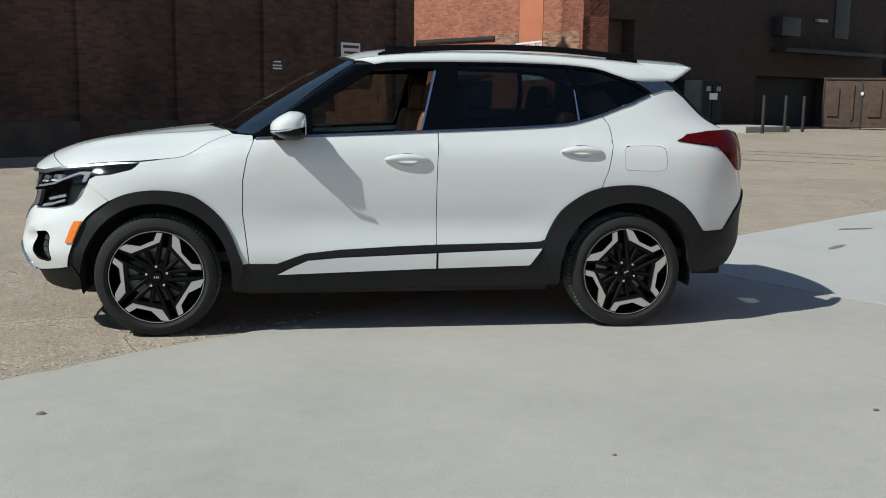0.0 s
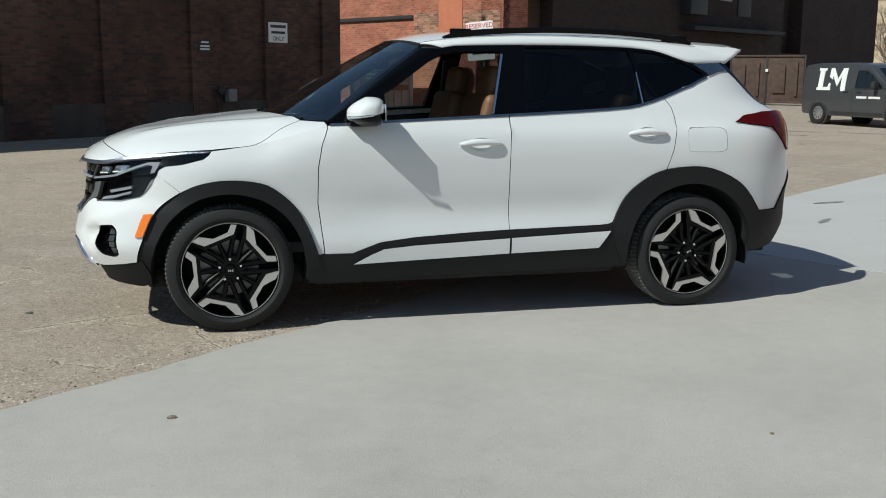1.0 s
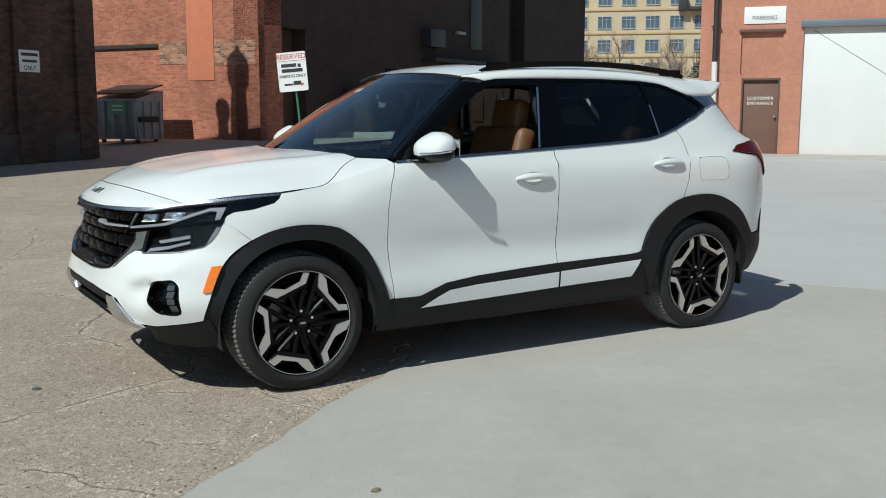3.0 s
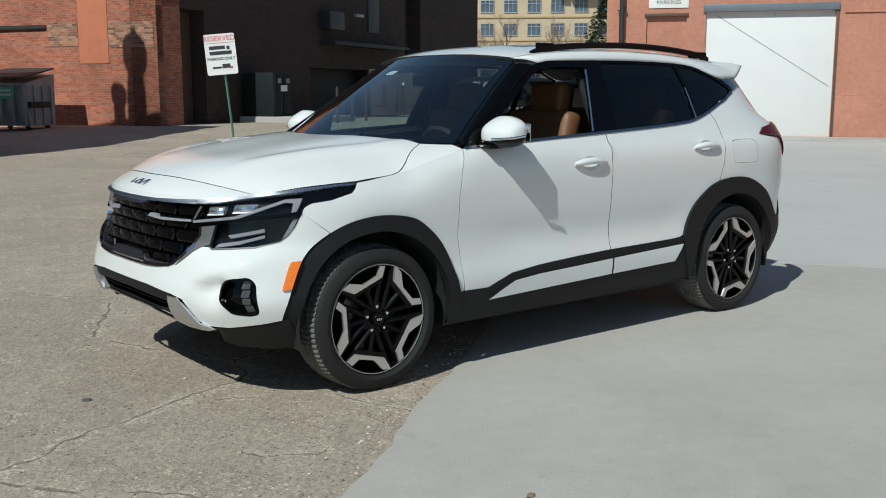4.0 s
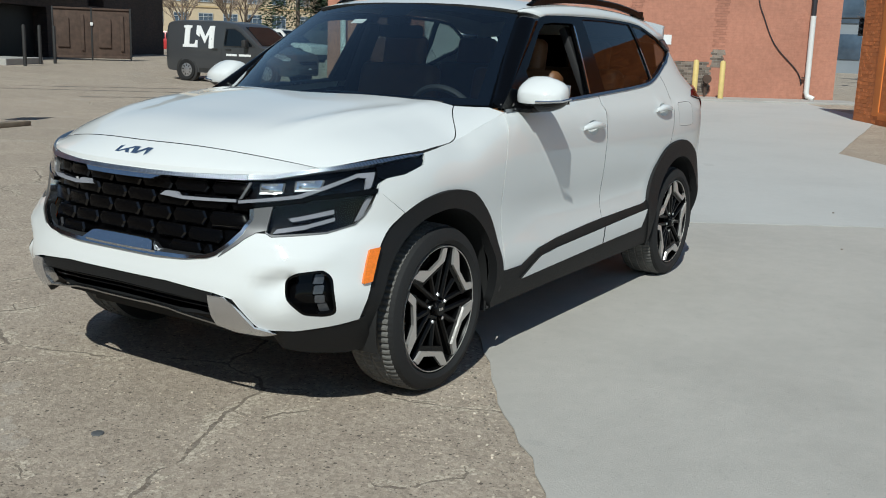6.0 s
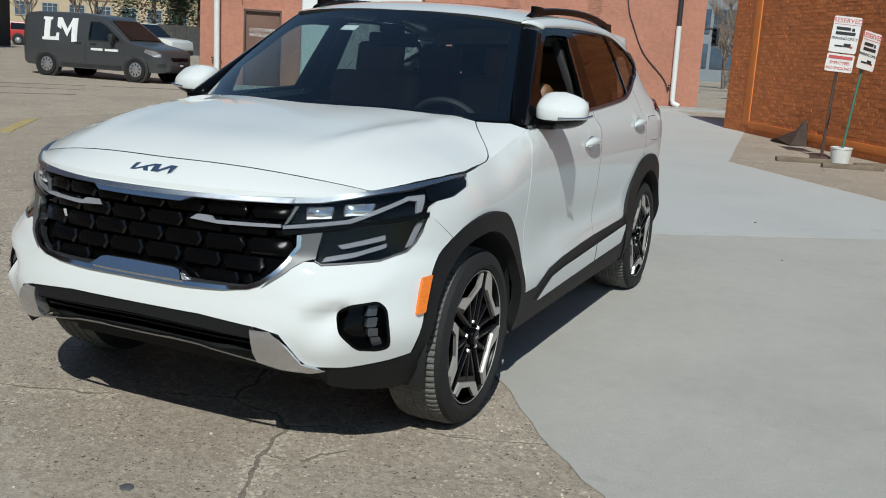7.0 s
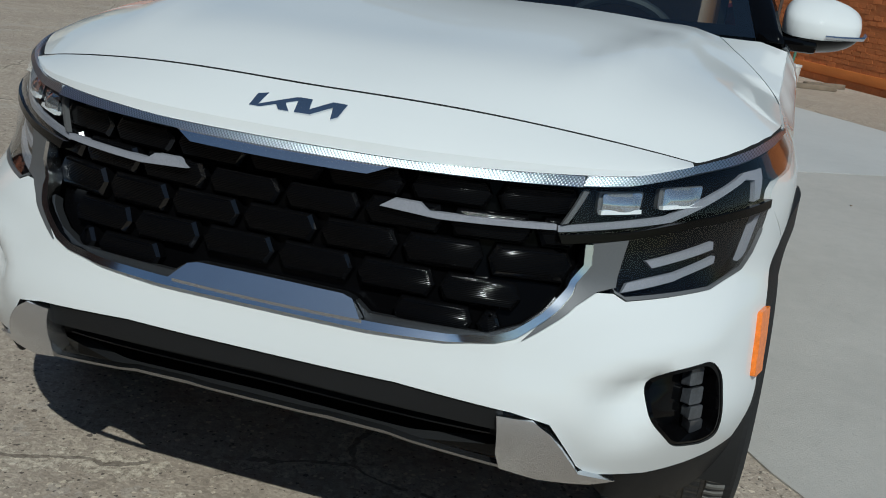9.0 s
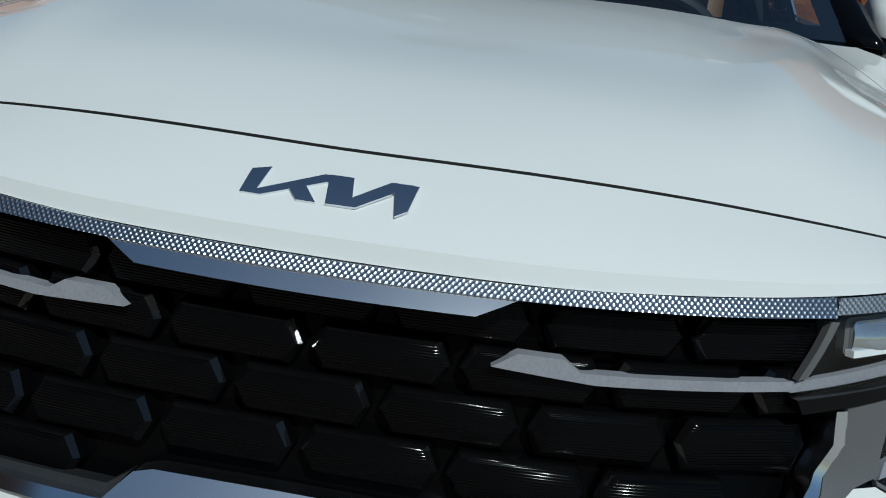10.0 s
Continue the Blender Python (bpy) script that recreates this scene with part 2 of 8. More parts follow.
def aggregate_material():
    """Old exposed-aggregate paving: pebbles, broken plates, crumbled cracks."""
    m, nt, b, tc = nodes_of("old_paving", 0.9)
    v = tc.outputs["Object"]
    mul = lambda p, q: n_math(nt, "MULTIPLY", p, q)
    over = lambda p, q: n_math(nt, "GREATER_THAN", p, q)
    under = lambda p, q: n_math(nt, "LESS_THAN", p, q)
    mid, grit = n_noise(nt, v, 2.6, 6, 0.65), n_noise(nt, v, 55, 4, 0.7)
    col = n_ramp(nt, mid, [(0.3, (0.250, 0.208, 0.166)), (0.52, (0.352, 0.300, 0.246)), (0.72, (0.452, 0.394, 0.328))])
    col = n_mix(nt, mul(n_noise(nt, v, 0.35, 6), 0.5), col, (0.275, 0.240, 0.205))
    # the aggregate itself: two sizes of stone, each of its own tone
    shaken = n_warp(nt, v, (160, 2, 0.008))
    for scale, share, tones in ((150, 0.42, ((0.15, 0.125, 0.10), (0.335, 0.290, 0.240), (0.58, 0.52, 0.44))), (62, 0.30, ((0.13, 0.105, 0.085), (0.34, 0.29, 0.235), (0.62, 0.55, 0.45)))):
        stones = n_voronoi(nt, shaken, scale)
        col = n_mix(nt, share, col, n_ramp(nt, stones.outputs["Color"], [(0.0, tones[0]), (0.5, tones[1]), (1.0, tones[2])]))

    def specks(scale, share, radius):
        """Scattered dots: a share of the cells holds one, each of its own size."""
        vo = n_voronoi(nt, shaken, scale)
        pick = nt.nodes.new("ShaderNodeSeparateColor")
        nt.links.new(vo.outputs["Color"], pick.inputs[0])
        size = mul(mul(pick.outputs[1], pick.outputs[1]), radius)
        return mul(under(vo.outputs["Distance"], size), under(pick.outputs[0], share))
    patchy = over(n_noise(nt, v, 2.2, 6, 0.7), 0.52)
    pit = n_math(nt, "MAXIMUM", specks(64, 0.34, 0.30), specks(26, 0.15, 0.20))
    pale = mul(specks(52, 0.5, 0.40), patchy)
    col = n_mix(nt, mul(pale, 0.75), col, (0.62, 0.55, 0.44))
    col = n_mix(nt, mul(pit, 0.85), col, (0.070, 0.056, 0.048))
    # plates a few feet across, parted by jagged cracks with crumbled pale lips
    jagged = n_warp(nt, v, (0.9, 3, 0.55), (7.0, 4, 0.09), (40.0, 2, 0.012))
    plate = n_voronoi(nt, jagged, 0.62)
    col = n_mix(nt, 1.0, col, n_ramp(nt, plate.outputs["Color"], [(0.15, (0.98, 0.97, 0.96)), (0.5, (1.05, 1.045, 1.04)), (0.85, (1.12, 1.11, 1.10))]), "MULTIPLY")
    ragged = n_noise(nt, v, 11, 5, 0.75)
    crack, lip = None, None
    for scale, wide, lips, open_at in ((0.62, 0.010, 0.085, 0.46), (1.45, 0.006, 0.065, 0.56)):
        edge = n_voronoi(nt, jagged, scale, "DISTANCE_TO_EDGE").outputs["Distance"]
        gate = over(n_noise(nt, v, 1.1 + scale, 4, 0.65), open_at)
        c = mul(under(edge, mul(n_math(nt, "SUBTRACT", n_noise(nt, v, 5, 4, 0.7), 0.28), wide * scale * 3.2)), gate)
        chips = mul(under(edge, mul(n_math(nt, "SUBTRACT", ragged, 0.42), lips * scale * 5.0)), gate)
        crack = c if crack is None else n_math(nt, "MAXIMUM", crack, c)
        lip = chips if lip is None else n_math(nt, "MAXIMUM", lip, chips)
    col = n_mix(nt, mul(lip, 0.78), col, n_ramp(nt, grit, [(0.34, (0.15, 0.125, 0.10)), (0.48, (0.42, 0.37, 0.30)), (0.62, (0.66, 0.60, 0.50))]))
    col = n_mix(nt, mul(over(n_noise(nt, v, 0.9, 6, 0.7), 0.60), 0.30), col, (0.43, 0.40, 0.36))
    col = n_mix(nt, mul(crack, 0.66), col, (0.095, 0.074, 0.060))
    col = n_mix(nt, 1.0, col, (1.04, 1.0, 0.968), "MULTIPLY")
    nt.links.new(col, b.inputs["Base Color"])
    h = n_math(nt, "ADD", mul(grit, 0.8), mul(n_noise(nt, v, 130, 3, 0.7), 0.45))
    for hole, depth in ((crack, 1.2), (pit, 0.6), (lip, 0.7)):
        h = n_math(nt, "SUBTRACT", h, mul(hole, depth))
    n_bump(nt, b, n_math(nt, "ADD", h, mid), 0.0075)
    return m


def concrete_material(name, tone, warm=0.0, blot=0.06):
    m, nt, b, tc = nodes_of(name, 0.8)
    v = tc.outputs["Object"]
    base = (tone, tone * (1 - 0.012 - warm * 0.5), tone * (0.95 - warm))
    lo, hi = tuple(c * (1 - blot * 1.6) for c in base), tuple(c * (1 + blot) for c in base)
    col = n_ramp(nt, n_noise(nt, v, 0.7, 7, 0.6), [(0.3, lo), (0.5, base), (0.72, hi)])
    col = n_mix(nt, 0.35, col, n_ramp(nt, n_noise(nt, v, 9, 5, 0.7), [(0.3, lo), (0.7, hi)]))
    speck = n_math(nt, "GREATER_THAN", n_noise(nt, v, 60, 3, 0.6), 0.67)
    col = n_mix(nt, n_math(nt, "MULTIPLY", speck, 0.35), col, (tone * 0.55, tone * 0.52, tone * 0.48))
    oil = n_math(nt, "MULTIPLY", n_math(nt, "GREATER_THAN", n_noise(nt, v, 1.7, 2, 0.4), 0.735), 0.22)
    col = n_mix(nt, oil, col, (tone * 0.6, tone * 0.58, tone * 0.55))
    nt.links.new(col, b.inputs["Base Color"])
    n_bump(nt, b, n_noise(nt, v, 120, 4, 0.7), 0.0015)
    return m


AGGREGATE = aggregate_material()
CONC_NEAR = concrete_material("slab_concrete", 0.42, 0.092, 0.11)
CONC_FAR = concrete_material("pale_concrete", 0.47, 0.0)
CONC_OLD = concrete_material("kerb_concrete", 0.40, 0.05, 0.12)

def rise(x, y):
    """The paving climbs a little towards the loading dock."""
    step = lambda t: max(0.0, min(1.0, t)) ** 2 * (3 - 2 * max(0.0, min(1.0, t)))
    return 0.25 * step((x - 2.5) / 4.5) * step((y - 18.5) / 6.5) * step((40 - x) / 8)


ground_bm = bmesh.new()
gx = [-300, -75, -20, 0, 2.5, 3.25, 4, 4.75, 5.5, 6.25, 7, 12, 20, 32, 34, 36, 38, 40, 75, 300]
gy = [-300, -75, -20, 0, 12, 18.5, 19.5, 20.5, 21.5, 22.5, 23.5, 24.25, 25, 30, 40, 75, 300]
lattice = [[ground_bm.verts.new((x, y, rise(x, y))) for y in gy] for x in gx]
for ra, rb in zip(lattice, lattice[1:]):
    for k in range(len(gy) - 1):
        ground_bm.faces.new((ra[k], rb[k], rb[k + 1], ra[k + 1]))
ground = part("ground", ground_bm, AGGREGATE, smooth=30)
tagged(ground, "worn tan exposed-aggregate paving with wandering cracks", "ground", kind="structure")


def slab(name, pts, z, material, label, wobble=0.0, step=0.15, seed=1):
    """A poured slab a few millimetres proud of the ground, with a ragged edge."""
    rng = random.Random(seed)
    out = []
    for i, p in enumerate(pts):
        q = pts[(i + 1) % len(pts)]
        a, c = Vector(p), Vector(q)
        length = (c - a).length
        n = max(1, int(min(length / step, 120)))
        nrm = Vector((a.y - c.y, c.x - a.x)).normalized()
        for k in range(n):
            w = wobble * (rng.random() - 0.5) * (0 if k == 0 else 1)
            out.append(tuple(a + (c - a) * (k / n) + nrm * w))
    bm = bmesh.new()
    top = [bm.verts.new((x, y, z)) for x, y in out]
    low = [bm.verts.new((x, y, -0.03)) for x, y in out]
    f = bm.faces.new(top)
    for i in range(len(out)):
        j = (i + 1) % len(out)
        bm.faces.new((top[i], low[i], low[j], top[j]))
    bmesh.ops.triangulate(bm, faces=[f])
    return tagged(part(name, bm, material, smooth=0), label, "slab", kind="structure")


slab("pavement_near", [(-9.0, -7.4), (-2.35, -1.98), (-1.9, -1.66), (-1.5, -1.33), (-1.1, -1.01), (-0.7, -0.73), (-0.3, -0.40),
                       (2.15, 1.62), (3.05, -0.10), (3.30, -0.50), (4.85, -2.70), (9.5, -9.6)], 0.006, CONC_NEAR,
     "smooth grey-tan concrete slab with faint stains", 0.035, 0.12, 3)
slab("pavement_far", [(2.155, 1.63), (6.0, 4.45), (17.8, 12.9), (21.5, 15.2), (25.9, 4.0), (19.2, 0.8), (10.4, -0.1), (7.0, -2.55), (9.56, -9.55),
                      (4.86, -2.695), (3.31, -0.495), (3.06, -0.095)], 0.008, CONC_FAR,
     "pale poured concrete driveway slab", 0.02, 0.4, 5)

def loose_stones():
    """Grit and small stones lying on the worn paving, thickest along the slab's edge."""
    rng = random.Random(17)
    edge = [(-9.0, -7.4), (-2.35, -1.98), (-1.1, -1.01), (-0.3, -0.40)]
    verts, faces = [], []
    for k in range(900):
        if k % 3:
            i = rng.randrange(3)
            t = rng.random()
            x = edge[i][0] + (edge[i + 1][0] - edge[i][0]) * t
            y = edge[i][1] + (edge[i + 1][1] - edge[i][1]) * t
            d = abs(rng.gauss(0, 0.10)) + 0.012
            x, y = x - 0.63 * d, y + 0.77 * d
        else:
            x, y = rng.uniform(-5.5, -1.9), rng.uniform(-3.0, 1.6)
            if y < -1.98 + (x + 2.35) * 0.815:
                continue
        r = 0.0018 + 0.0055 * rng.random() ** 3
        o = len(verts)
        spin = rng.uniform(0, 6.28)
        for ring, h in ((1.0, 0.0), (0.85, 0.75), (0.35, 1.15)):
            for j in range(5):
                a = spin + j * 1.2566
                w = r * ring * rng.uniform(0.75, 1.25)
                verts.append((x + w * 1.3 * math.cos(a), y + w * math.sin(a), h * r * 0.8))
        for ring in range(2):
            for j in range(5):
                a, c = o + ring * 5 + j, o + ring * 5 + (j + 1) % 5
                faces.append((a, c, c + 5, a + 5))
        faces.append(tuple(o + 10 + j for j in range(5)))
    ob = mesh_ob("loose_stones", verts, faces, mat("grit", (0.36, 0.31, 0.25), 0.9, 0, 0.5, 20, random_tint=0.5, island=True), None, "", 0)
    tagged(ob, "loose grit and small stones on the worn paving", "gravel", kind="stuff")


loose_stones()

TAR = mat("old_tar", (0.14, 0.125, 0.11), 0.85, 0, 0.2, 9, bump=0.003, bump_scale=60)
for i, (p, q, w) in enumerate((((9.3, 19.9), (13.9, 15.6), 0.10), ((8.7, 18.9), (12.6, 14.4), 0.07), ((9.0, 14.7), (11.2, 13.3), 0.10), ((14.2, 15.4), (17.6, 11.8), 0.08))):
    a, c = Vector(p), Vector(q)
    side = Vector((a.y - c.y, c.x - a.x)).normalized() * (w / 2)
    slab("pavement_seam", [tuple(a - side), tuple(c - side), tuple(c + side), tuple(a + side)], 0.006, TAR, "dark tarred seam across the paving", 0.07, 0.2, 30 + i)
slab("road_line", [(4.62, 8.20), (4.72, 8.07), (6.42, 9.36), (6.32, 9.48)], 0.006, mat("faded_yellow", (0.42, 0.32, 0.14), 0.85, 0, 0.3, 14), "faded yellow parking line", 0.05, 0.1, 40)


# ---- brickwork ----
def brick_material(name, c1, c2, mortar, painted=False, bump=0.006, w=0.215, h=0.075, gap=0.010, blot=0.25):
    """Coursed brick in the wall's own x and z, true to size."""
    m, nt, b, tc = nodes_of(name, 0.85)
    sep = nt.nodes.new("ShaderNodeSeparateXYZ")
    nt.links.new(tc.outputs["Object"], sep.inputs[0])
    com = nt.nodes.new("ShaderNodeCombineXYZ")
    nt.links.new(n_math(nt, "ADD", sep.outputs[0], sep.outputs[1]), com.inputs[0])
    nt.links.new(sep.outputs[2], com.inputs[1])
    bk = nt.nodes.new("ShaderNodeTexBrick")
    bk.inputs["Scale"].default_value = 1.0
    bk.inputs["Brick Width"].default_value, bk.inputs["Row Height"].default_value = w, h
    bk.inputs["Mortar Size"].default_value = gap * 0.5
    bk.inputs["Mortar Smooth"].default_value = 0.3
    bk.inputs["Color1"].default_value, bk.inputs["Color2"].default_value = (*c1, 1), (*c2, 1)
    bk.inputs["Mortar"].default_value = (*mortar, 1)
    nt.links.new(com.outputs[0], bk.inputs["Vector"])
    v = tc.outputs["Object"]
    n1, n2 = n_noise(nt, v, 0.6, 6, 0.6), n_noise(nt, v, 7, 4, 0.7)
    dark = n_ramp(nt, n1, [(0.3, (1 - blot,) * 3), (0.7, (1 + blot * 0.3,) * 3)])
    col = n_mix(nt, 1.0, bk.outputs["Color"], dark, "MULTIPLY")
    col = n_mix(nt, 1.0, col, n_ramp(nt, n2, [(0.25, (0.82,) * 3), (0.75, (1.1,) * 3)]), "MULTIPLY")
    nt.links.new(col, b.inputs["Base Color"])
    h2 = n_math(nt, "ADD", n_math(nt, "MULTIPLY", bk.outputs["Fac"], -1.0), n_math(nt, "MULTIPLY", n2, 0.5))
    n_bump(nt, b, h2, bump)
    return m


# blotched dark brick, lowered further so the colour carries the wall's shade
BRICK_DARK = brick_material("shade_darkened_red_brick", (0.070, 0.038, 0.029), (0.15, 0.074, 0.05), (0.10, 0.08, 0.066), blot=0.6)
BRICK_RED = brick_material("red_brick", (0.36, 0.112, 0.066), (0.53, 0.195, 0.115), (0.46, 0.33, 0.26), bump=0.009, blot=0.3)
BRICK_BROWN = brick_material("mottled_brick", (0.17, 0.085, 0.06), (0.56, 0.28, 0.17), (0.46, 0.37, 0.29), bump=0.009, blot=0.35)
BRICK_PINK = brick_material("salmon_painted_brick", (0.500, 0.225, 0.152), (0.512, 0.233, 0.158), (0.486, 0.216, 0.146), True, 0.002, blot=0.16)
RED_STUCCO = mat("red_stucco", (0.58, 0.20, 0.11), 0.85, 0, 0.08, 3, bump=0.003, bump_scale=40)
ORANGE_PAINT = mat("orange_masonry_paint", (0.56, 0.178, 0.052), 0.75, 0, 0.12, 1.4, bump=0.003, bump_scale=45, random_tint=0.10, island=True, fine=0.12, fine_scale=25)
ORANGE_BRIGHT = mat("bright_orange_band", (0.72, 0.22, 0.045), 0.75, 0, 0.08, 2, bump=0.002, bump_scale=45)
ORANGE_PART = mat("orange_brick_paint", (0.56, 0.178, 0.052), 0.75, 0, 0.12, 1.4, bump=0.003, bump_scale=45, random_tint=0.10, fine=0.12, fine_scale=25)
WHITE_METAL = mat("white_painted_metal", (0.69, 0.70, 0.69), 0.5, 0, 0.03, 1.2, fine=0.02)
BROWN_DOOR = mat("brown_painted_door", (0.16, 0.085, 0.06), 0.55, 0, 0.1, 3)
FLASHING = mat("grey_flashing", (0.16, 0.18, 0.205), 0.5, 0.3, 0.1, 3)
BROWN_TRIM = mat("brown_steel", (0.10, 0.06, 0.045), 0.6, 0, 0.15, 4)
DARK_STEEL = mat("dark_steel", (0.035, 0.034, 0.034), 0.6, 0.2, 0.15, 6)
WHITE_PVC = mat("white_downpipe", (0.72, 0.72, 0.70), 0.45, 0, 0.06, 5)
SIGN_WHITE = mat("sign_white", (0.78, 0.78, 0.77), 0.45, 0, 0.03, 6)
SIGN_RED = mat("sign_red", (0.55, 0.10, 0.10), 0.5, 0, 0.04, 8)
SIGN_BLACK = mat("sign_black", (0.03, 0.03, 0.035), 0.5, 0, 0.05, 8)
SIGN_GREEN = mat("sign_green", (0.10, 0.50, 0.22), 0.5, 0, 0.05, 8)
POST_GREEN = mat("green_post", (0.06, 0.16, 0.11), 0.6, 0, 0.15, 9)
YELLOW_PAINT = mat("yellow_bollard_paint", (0.68, 0.52, 0.20), 0.55, 0, 0.08, 6)
RUST = mat("rusted_steel", (0.085, 0.055, 0.042), 0.85, 0, 0.3, 5, bump=0.002, bump_scale=60)
TIMBER = mat("weathered_timber", (0.19, 0.15, 0.11), 0.9, 0, 0.25, 6, bump=0.004, bump_scale=30)
BUCKET = mat("white_bucket_plastic", (0.68, 0.68, 0.66), 0.5, 0, 0.06, 8)


def at_wall(p, d):
    """Local x along the wall, y into it, z up."""
    return pose(p[0], p[1], 0, 0, 0, math.degrees(math.atan2(d[1], d[0])))


def wall(name, m, x0, x1, height, thick, material, label, holes=(), reveal=0.25):
    """A wall with openings through its face; local y = 0 is the face."""
    xs = sorted({x0, x1, *(v for hh in holes for v in hh[:2])})
    zs = sorted({-0.3, height, *(v for hh in holes for v in hh[2:4])})
    bm = bmesh.new()

    def quad(*vs):
        bm.faces.new([bm.verts.new(v) for v in vs])
    for xa, xb in zip(xs, xs[1:]):
        for za, zb in zip(zs, zs[1:]):
            cx, cz = (xa + xb) / 2, (za + zb) / 2
            if not any(hh[0] < cx < hh[1] and hh[2] < cz < hh[3] for hh in holes):
                quad((xa, 0, za), (xb, 0, za), (xb, 0, zb), (xa, 0, zb))
    for a, c, z0, z1 in (hh[:4] for hh in holes):
        quad((a, 0, z0), (a, 0, z1), (a, reveal, z1), (a, reveal, z0))
        quad((c, 0, z0), (c, reveal, z0), (c, reveal, z1), (c, 0, z1))
        quad((a, 0, z1), (c, 0, z1), (c, reveal, z1), (a, reveal, z1))
        quad((a, 0, z0), (a, reveal, z0), (c, reveal, z0), (c, 0, z0))
        quad((a, reveal, z0), (c, reveal, z0), (c, reveal, z1), (a, reveal, z1))
    quad((x0, 0, -0.3), (x0, 0, height), (x0, thick, height), (x0, thick, -0.3))
    quad((x1, 0, -0.3), (x1, thick, -0.3), (x1, thick, height), (x1, 0, height))
    quad((x0, 0, height), (x1, 0, height), (x1, thick, height), (x0, thick, height))
    quad((x0, thick, -0.3), (x0, thick, height), (x1, thick, height), (x1, thick, -0.3))
    bmesh.ops.remove_doubles(bm, verts=bm.verts[:], dist=1e-5)
    me = bpy.data.meshes.new(name)
    bm.to_mesh(me)
    bm.free()
    me.materials.append(material)
    ob = new(name, me)
    ob.matrix_world = m
    return tagged(ob, label, "wall", kind="structure")


def fixed(name, bm, material, m, label, category, kind="", smooth=40):
    ob = part(name, bm, material, None, label, smooth)
    ob.matrix_world = m
    return tagged(ob, "", category, kind=kind)


# dark building in shade, part of that shade carried by its brick colour
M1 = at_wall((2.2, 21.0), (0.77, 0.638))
wall_west = wall("wall_west", M1, -45, 0.50, 8.6, 12.0, BRICK_DARK, "dark red brick wall, its deep shade partly put into the brick colour")
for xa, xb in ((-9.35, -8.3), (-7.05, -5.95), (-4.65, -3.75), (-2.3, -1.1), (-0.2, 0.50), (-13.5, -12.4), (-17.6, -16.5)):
    fixed("trim_pilaster", box(((xa + xb) / 2, -0.05, 4.28), (xb - xa, 0.10, 8.5), 0.01), BRICK_DARK, M1, "shallow brick pilaster, darkened in colour like the wall", "pilaster", "structure", 0)
fixed("trim_base", box((-22, -0.04, 0.25), (44.3, 0.08, 0.9), 0.01), mat("dark_stone_base", (0.075, 0.06, 0.05), 0.9, 0, 0.3, 2, bump=0.01, bump_scale=9), M1, "dark stained masonry base course", "base", "structure", 0)

# two unseen stacks added on the roof to cast the brick wall's shadow
for x, y, prof in ((0.71, 23.20, [(0.36, -0.05), (0.36, 0.9), (0.30, 1.5), (0.18, 1.6), (0.18, 1.85), (0.45, 1.95), (0.45, 2.35), (0.14, 2.5), (0.10, 2.9), (0.0, 2.9)]),
                   (0.38, 23.80, [(0.22, -0.05), (0.22, 0.75), (0.30, 0.8), (0.30, 1.0), (0.0, 1.1)])):
    fixed("roof_vent", lathe(prof, 20, pose(0, 0, 0, 90, 0, 0)), DARK_STEEL, Matrix.Translation((x, y, 8.6)), "unseen roof stack, shaped to throw the shadow on the brick wall", "roof vent")

# sunlit brick building and its shaded side
C2 = Vector((8.57, 25.44))
L2 = 18.0
D2 = Vector((0.5, -0.866)).normalized()
M2 = at_wall(C2 - D2 * L2, D2)


def s2(s):
    return L2 - s


wall_brick = wall("wall_brick", M2, 0, L2 + 0.10, 10.5, 1.2, BRICK_RED, "sunlit red brick warehouse wall",
                  holes=[(s2(8.9), s2(4.2), 2.05, 3.45)], reveal=0.18)
fixed("trim_infill", box((s2(6.55), 0.10, 2.70), (4.66, 0.1, 1.28), 0.0), BRICK_RED, M2, "bricked-up window opening", "infill", "structure", 0)
fixed("trim_lintel", box((s2(6.55), 0.03, 3.38), (4.68, 0.12, 0.12), 0.01), DARK_STEEL, M2, "dark steel lintel over the bricked-up window", "lintel", "structure")
fixed("trim_panel", box((s2(2.33), -0.006, 5.25), (1.15, 0.03, 6.1), 0.004), RED_STUCCO, M2, "smooth red stucco panel on the brick wall", "panel", "structure")
fixed("trim_patch", box((s2(3.54), -0.004, 3.13), (1.2, 0.016, 0.76), 0.0), BRICK_BROWN, M2, "mottled brown brick patch", "brick patch", "structure", 0)
fixed("trim_patch", box((s2(0.88), -0.004, 3.08), (1.7, 0.016, 0.78), 0.0), BRICK_BROWN, M2, "mottled brown brick patch", "brick patch", "structure", 0)
D3 = Vector((0.866, 0.5)).normalized()
M3 = at_wall(C2 + D2 * 0.10, D3)
# a darker brick for this side: its shade is put into the colour
BRICK_SHADE = brick_material("shade_darkened_brick", (0.040, 0.026, 0.022), (0.066, 0.040, 0.033), (0.055, 0.044, 0.038))
wall_shade = wall("wall_shade", M3, 0, 29.4, 10.5, 1.0, BRICK_SHADE, "shaded brick wall beside a loading bay, its shade put into the brick colour",
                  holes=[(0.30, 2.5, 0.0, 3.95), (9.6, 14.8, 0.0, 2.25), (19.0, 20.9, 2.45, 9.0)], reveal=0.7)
fixed("door_1", box((1.40, 0.6, 2.05), (2.16, 0.1, 3.76), 0.01), BROWN_TRIM, M3, "tall dark brown loading door set in a recess", "door", "structure")
fixed("pavement_dock", box((5.67, -1.66, 0.2), (2.56, 3.3, 0.5), 0.03), CONC_OLD, M3, "low concrete loading platform", "platform", "structure", 0)
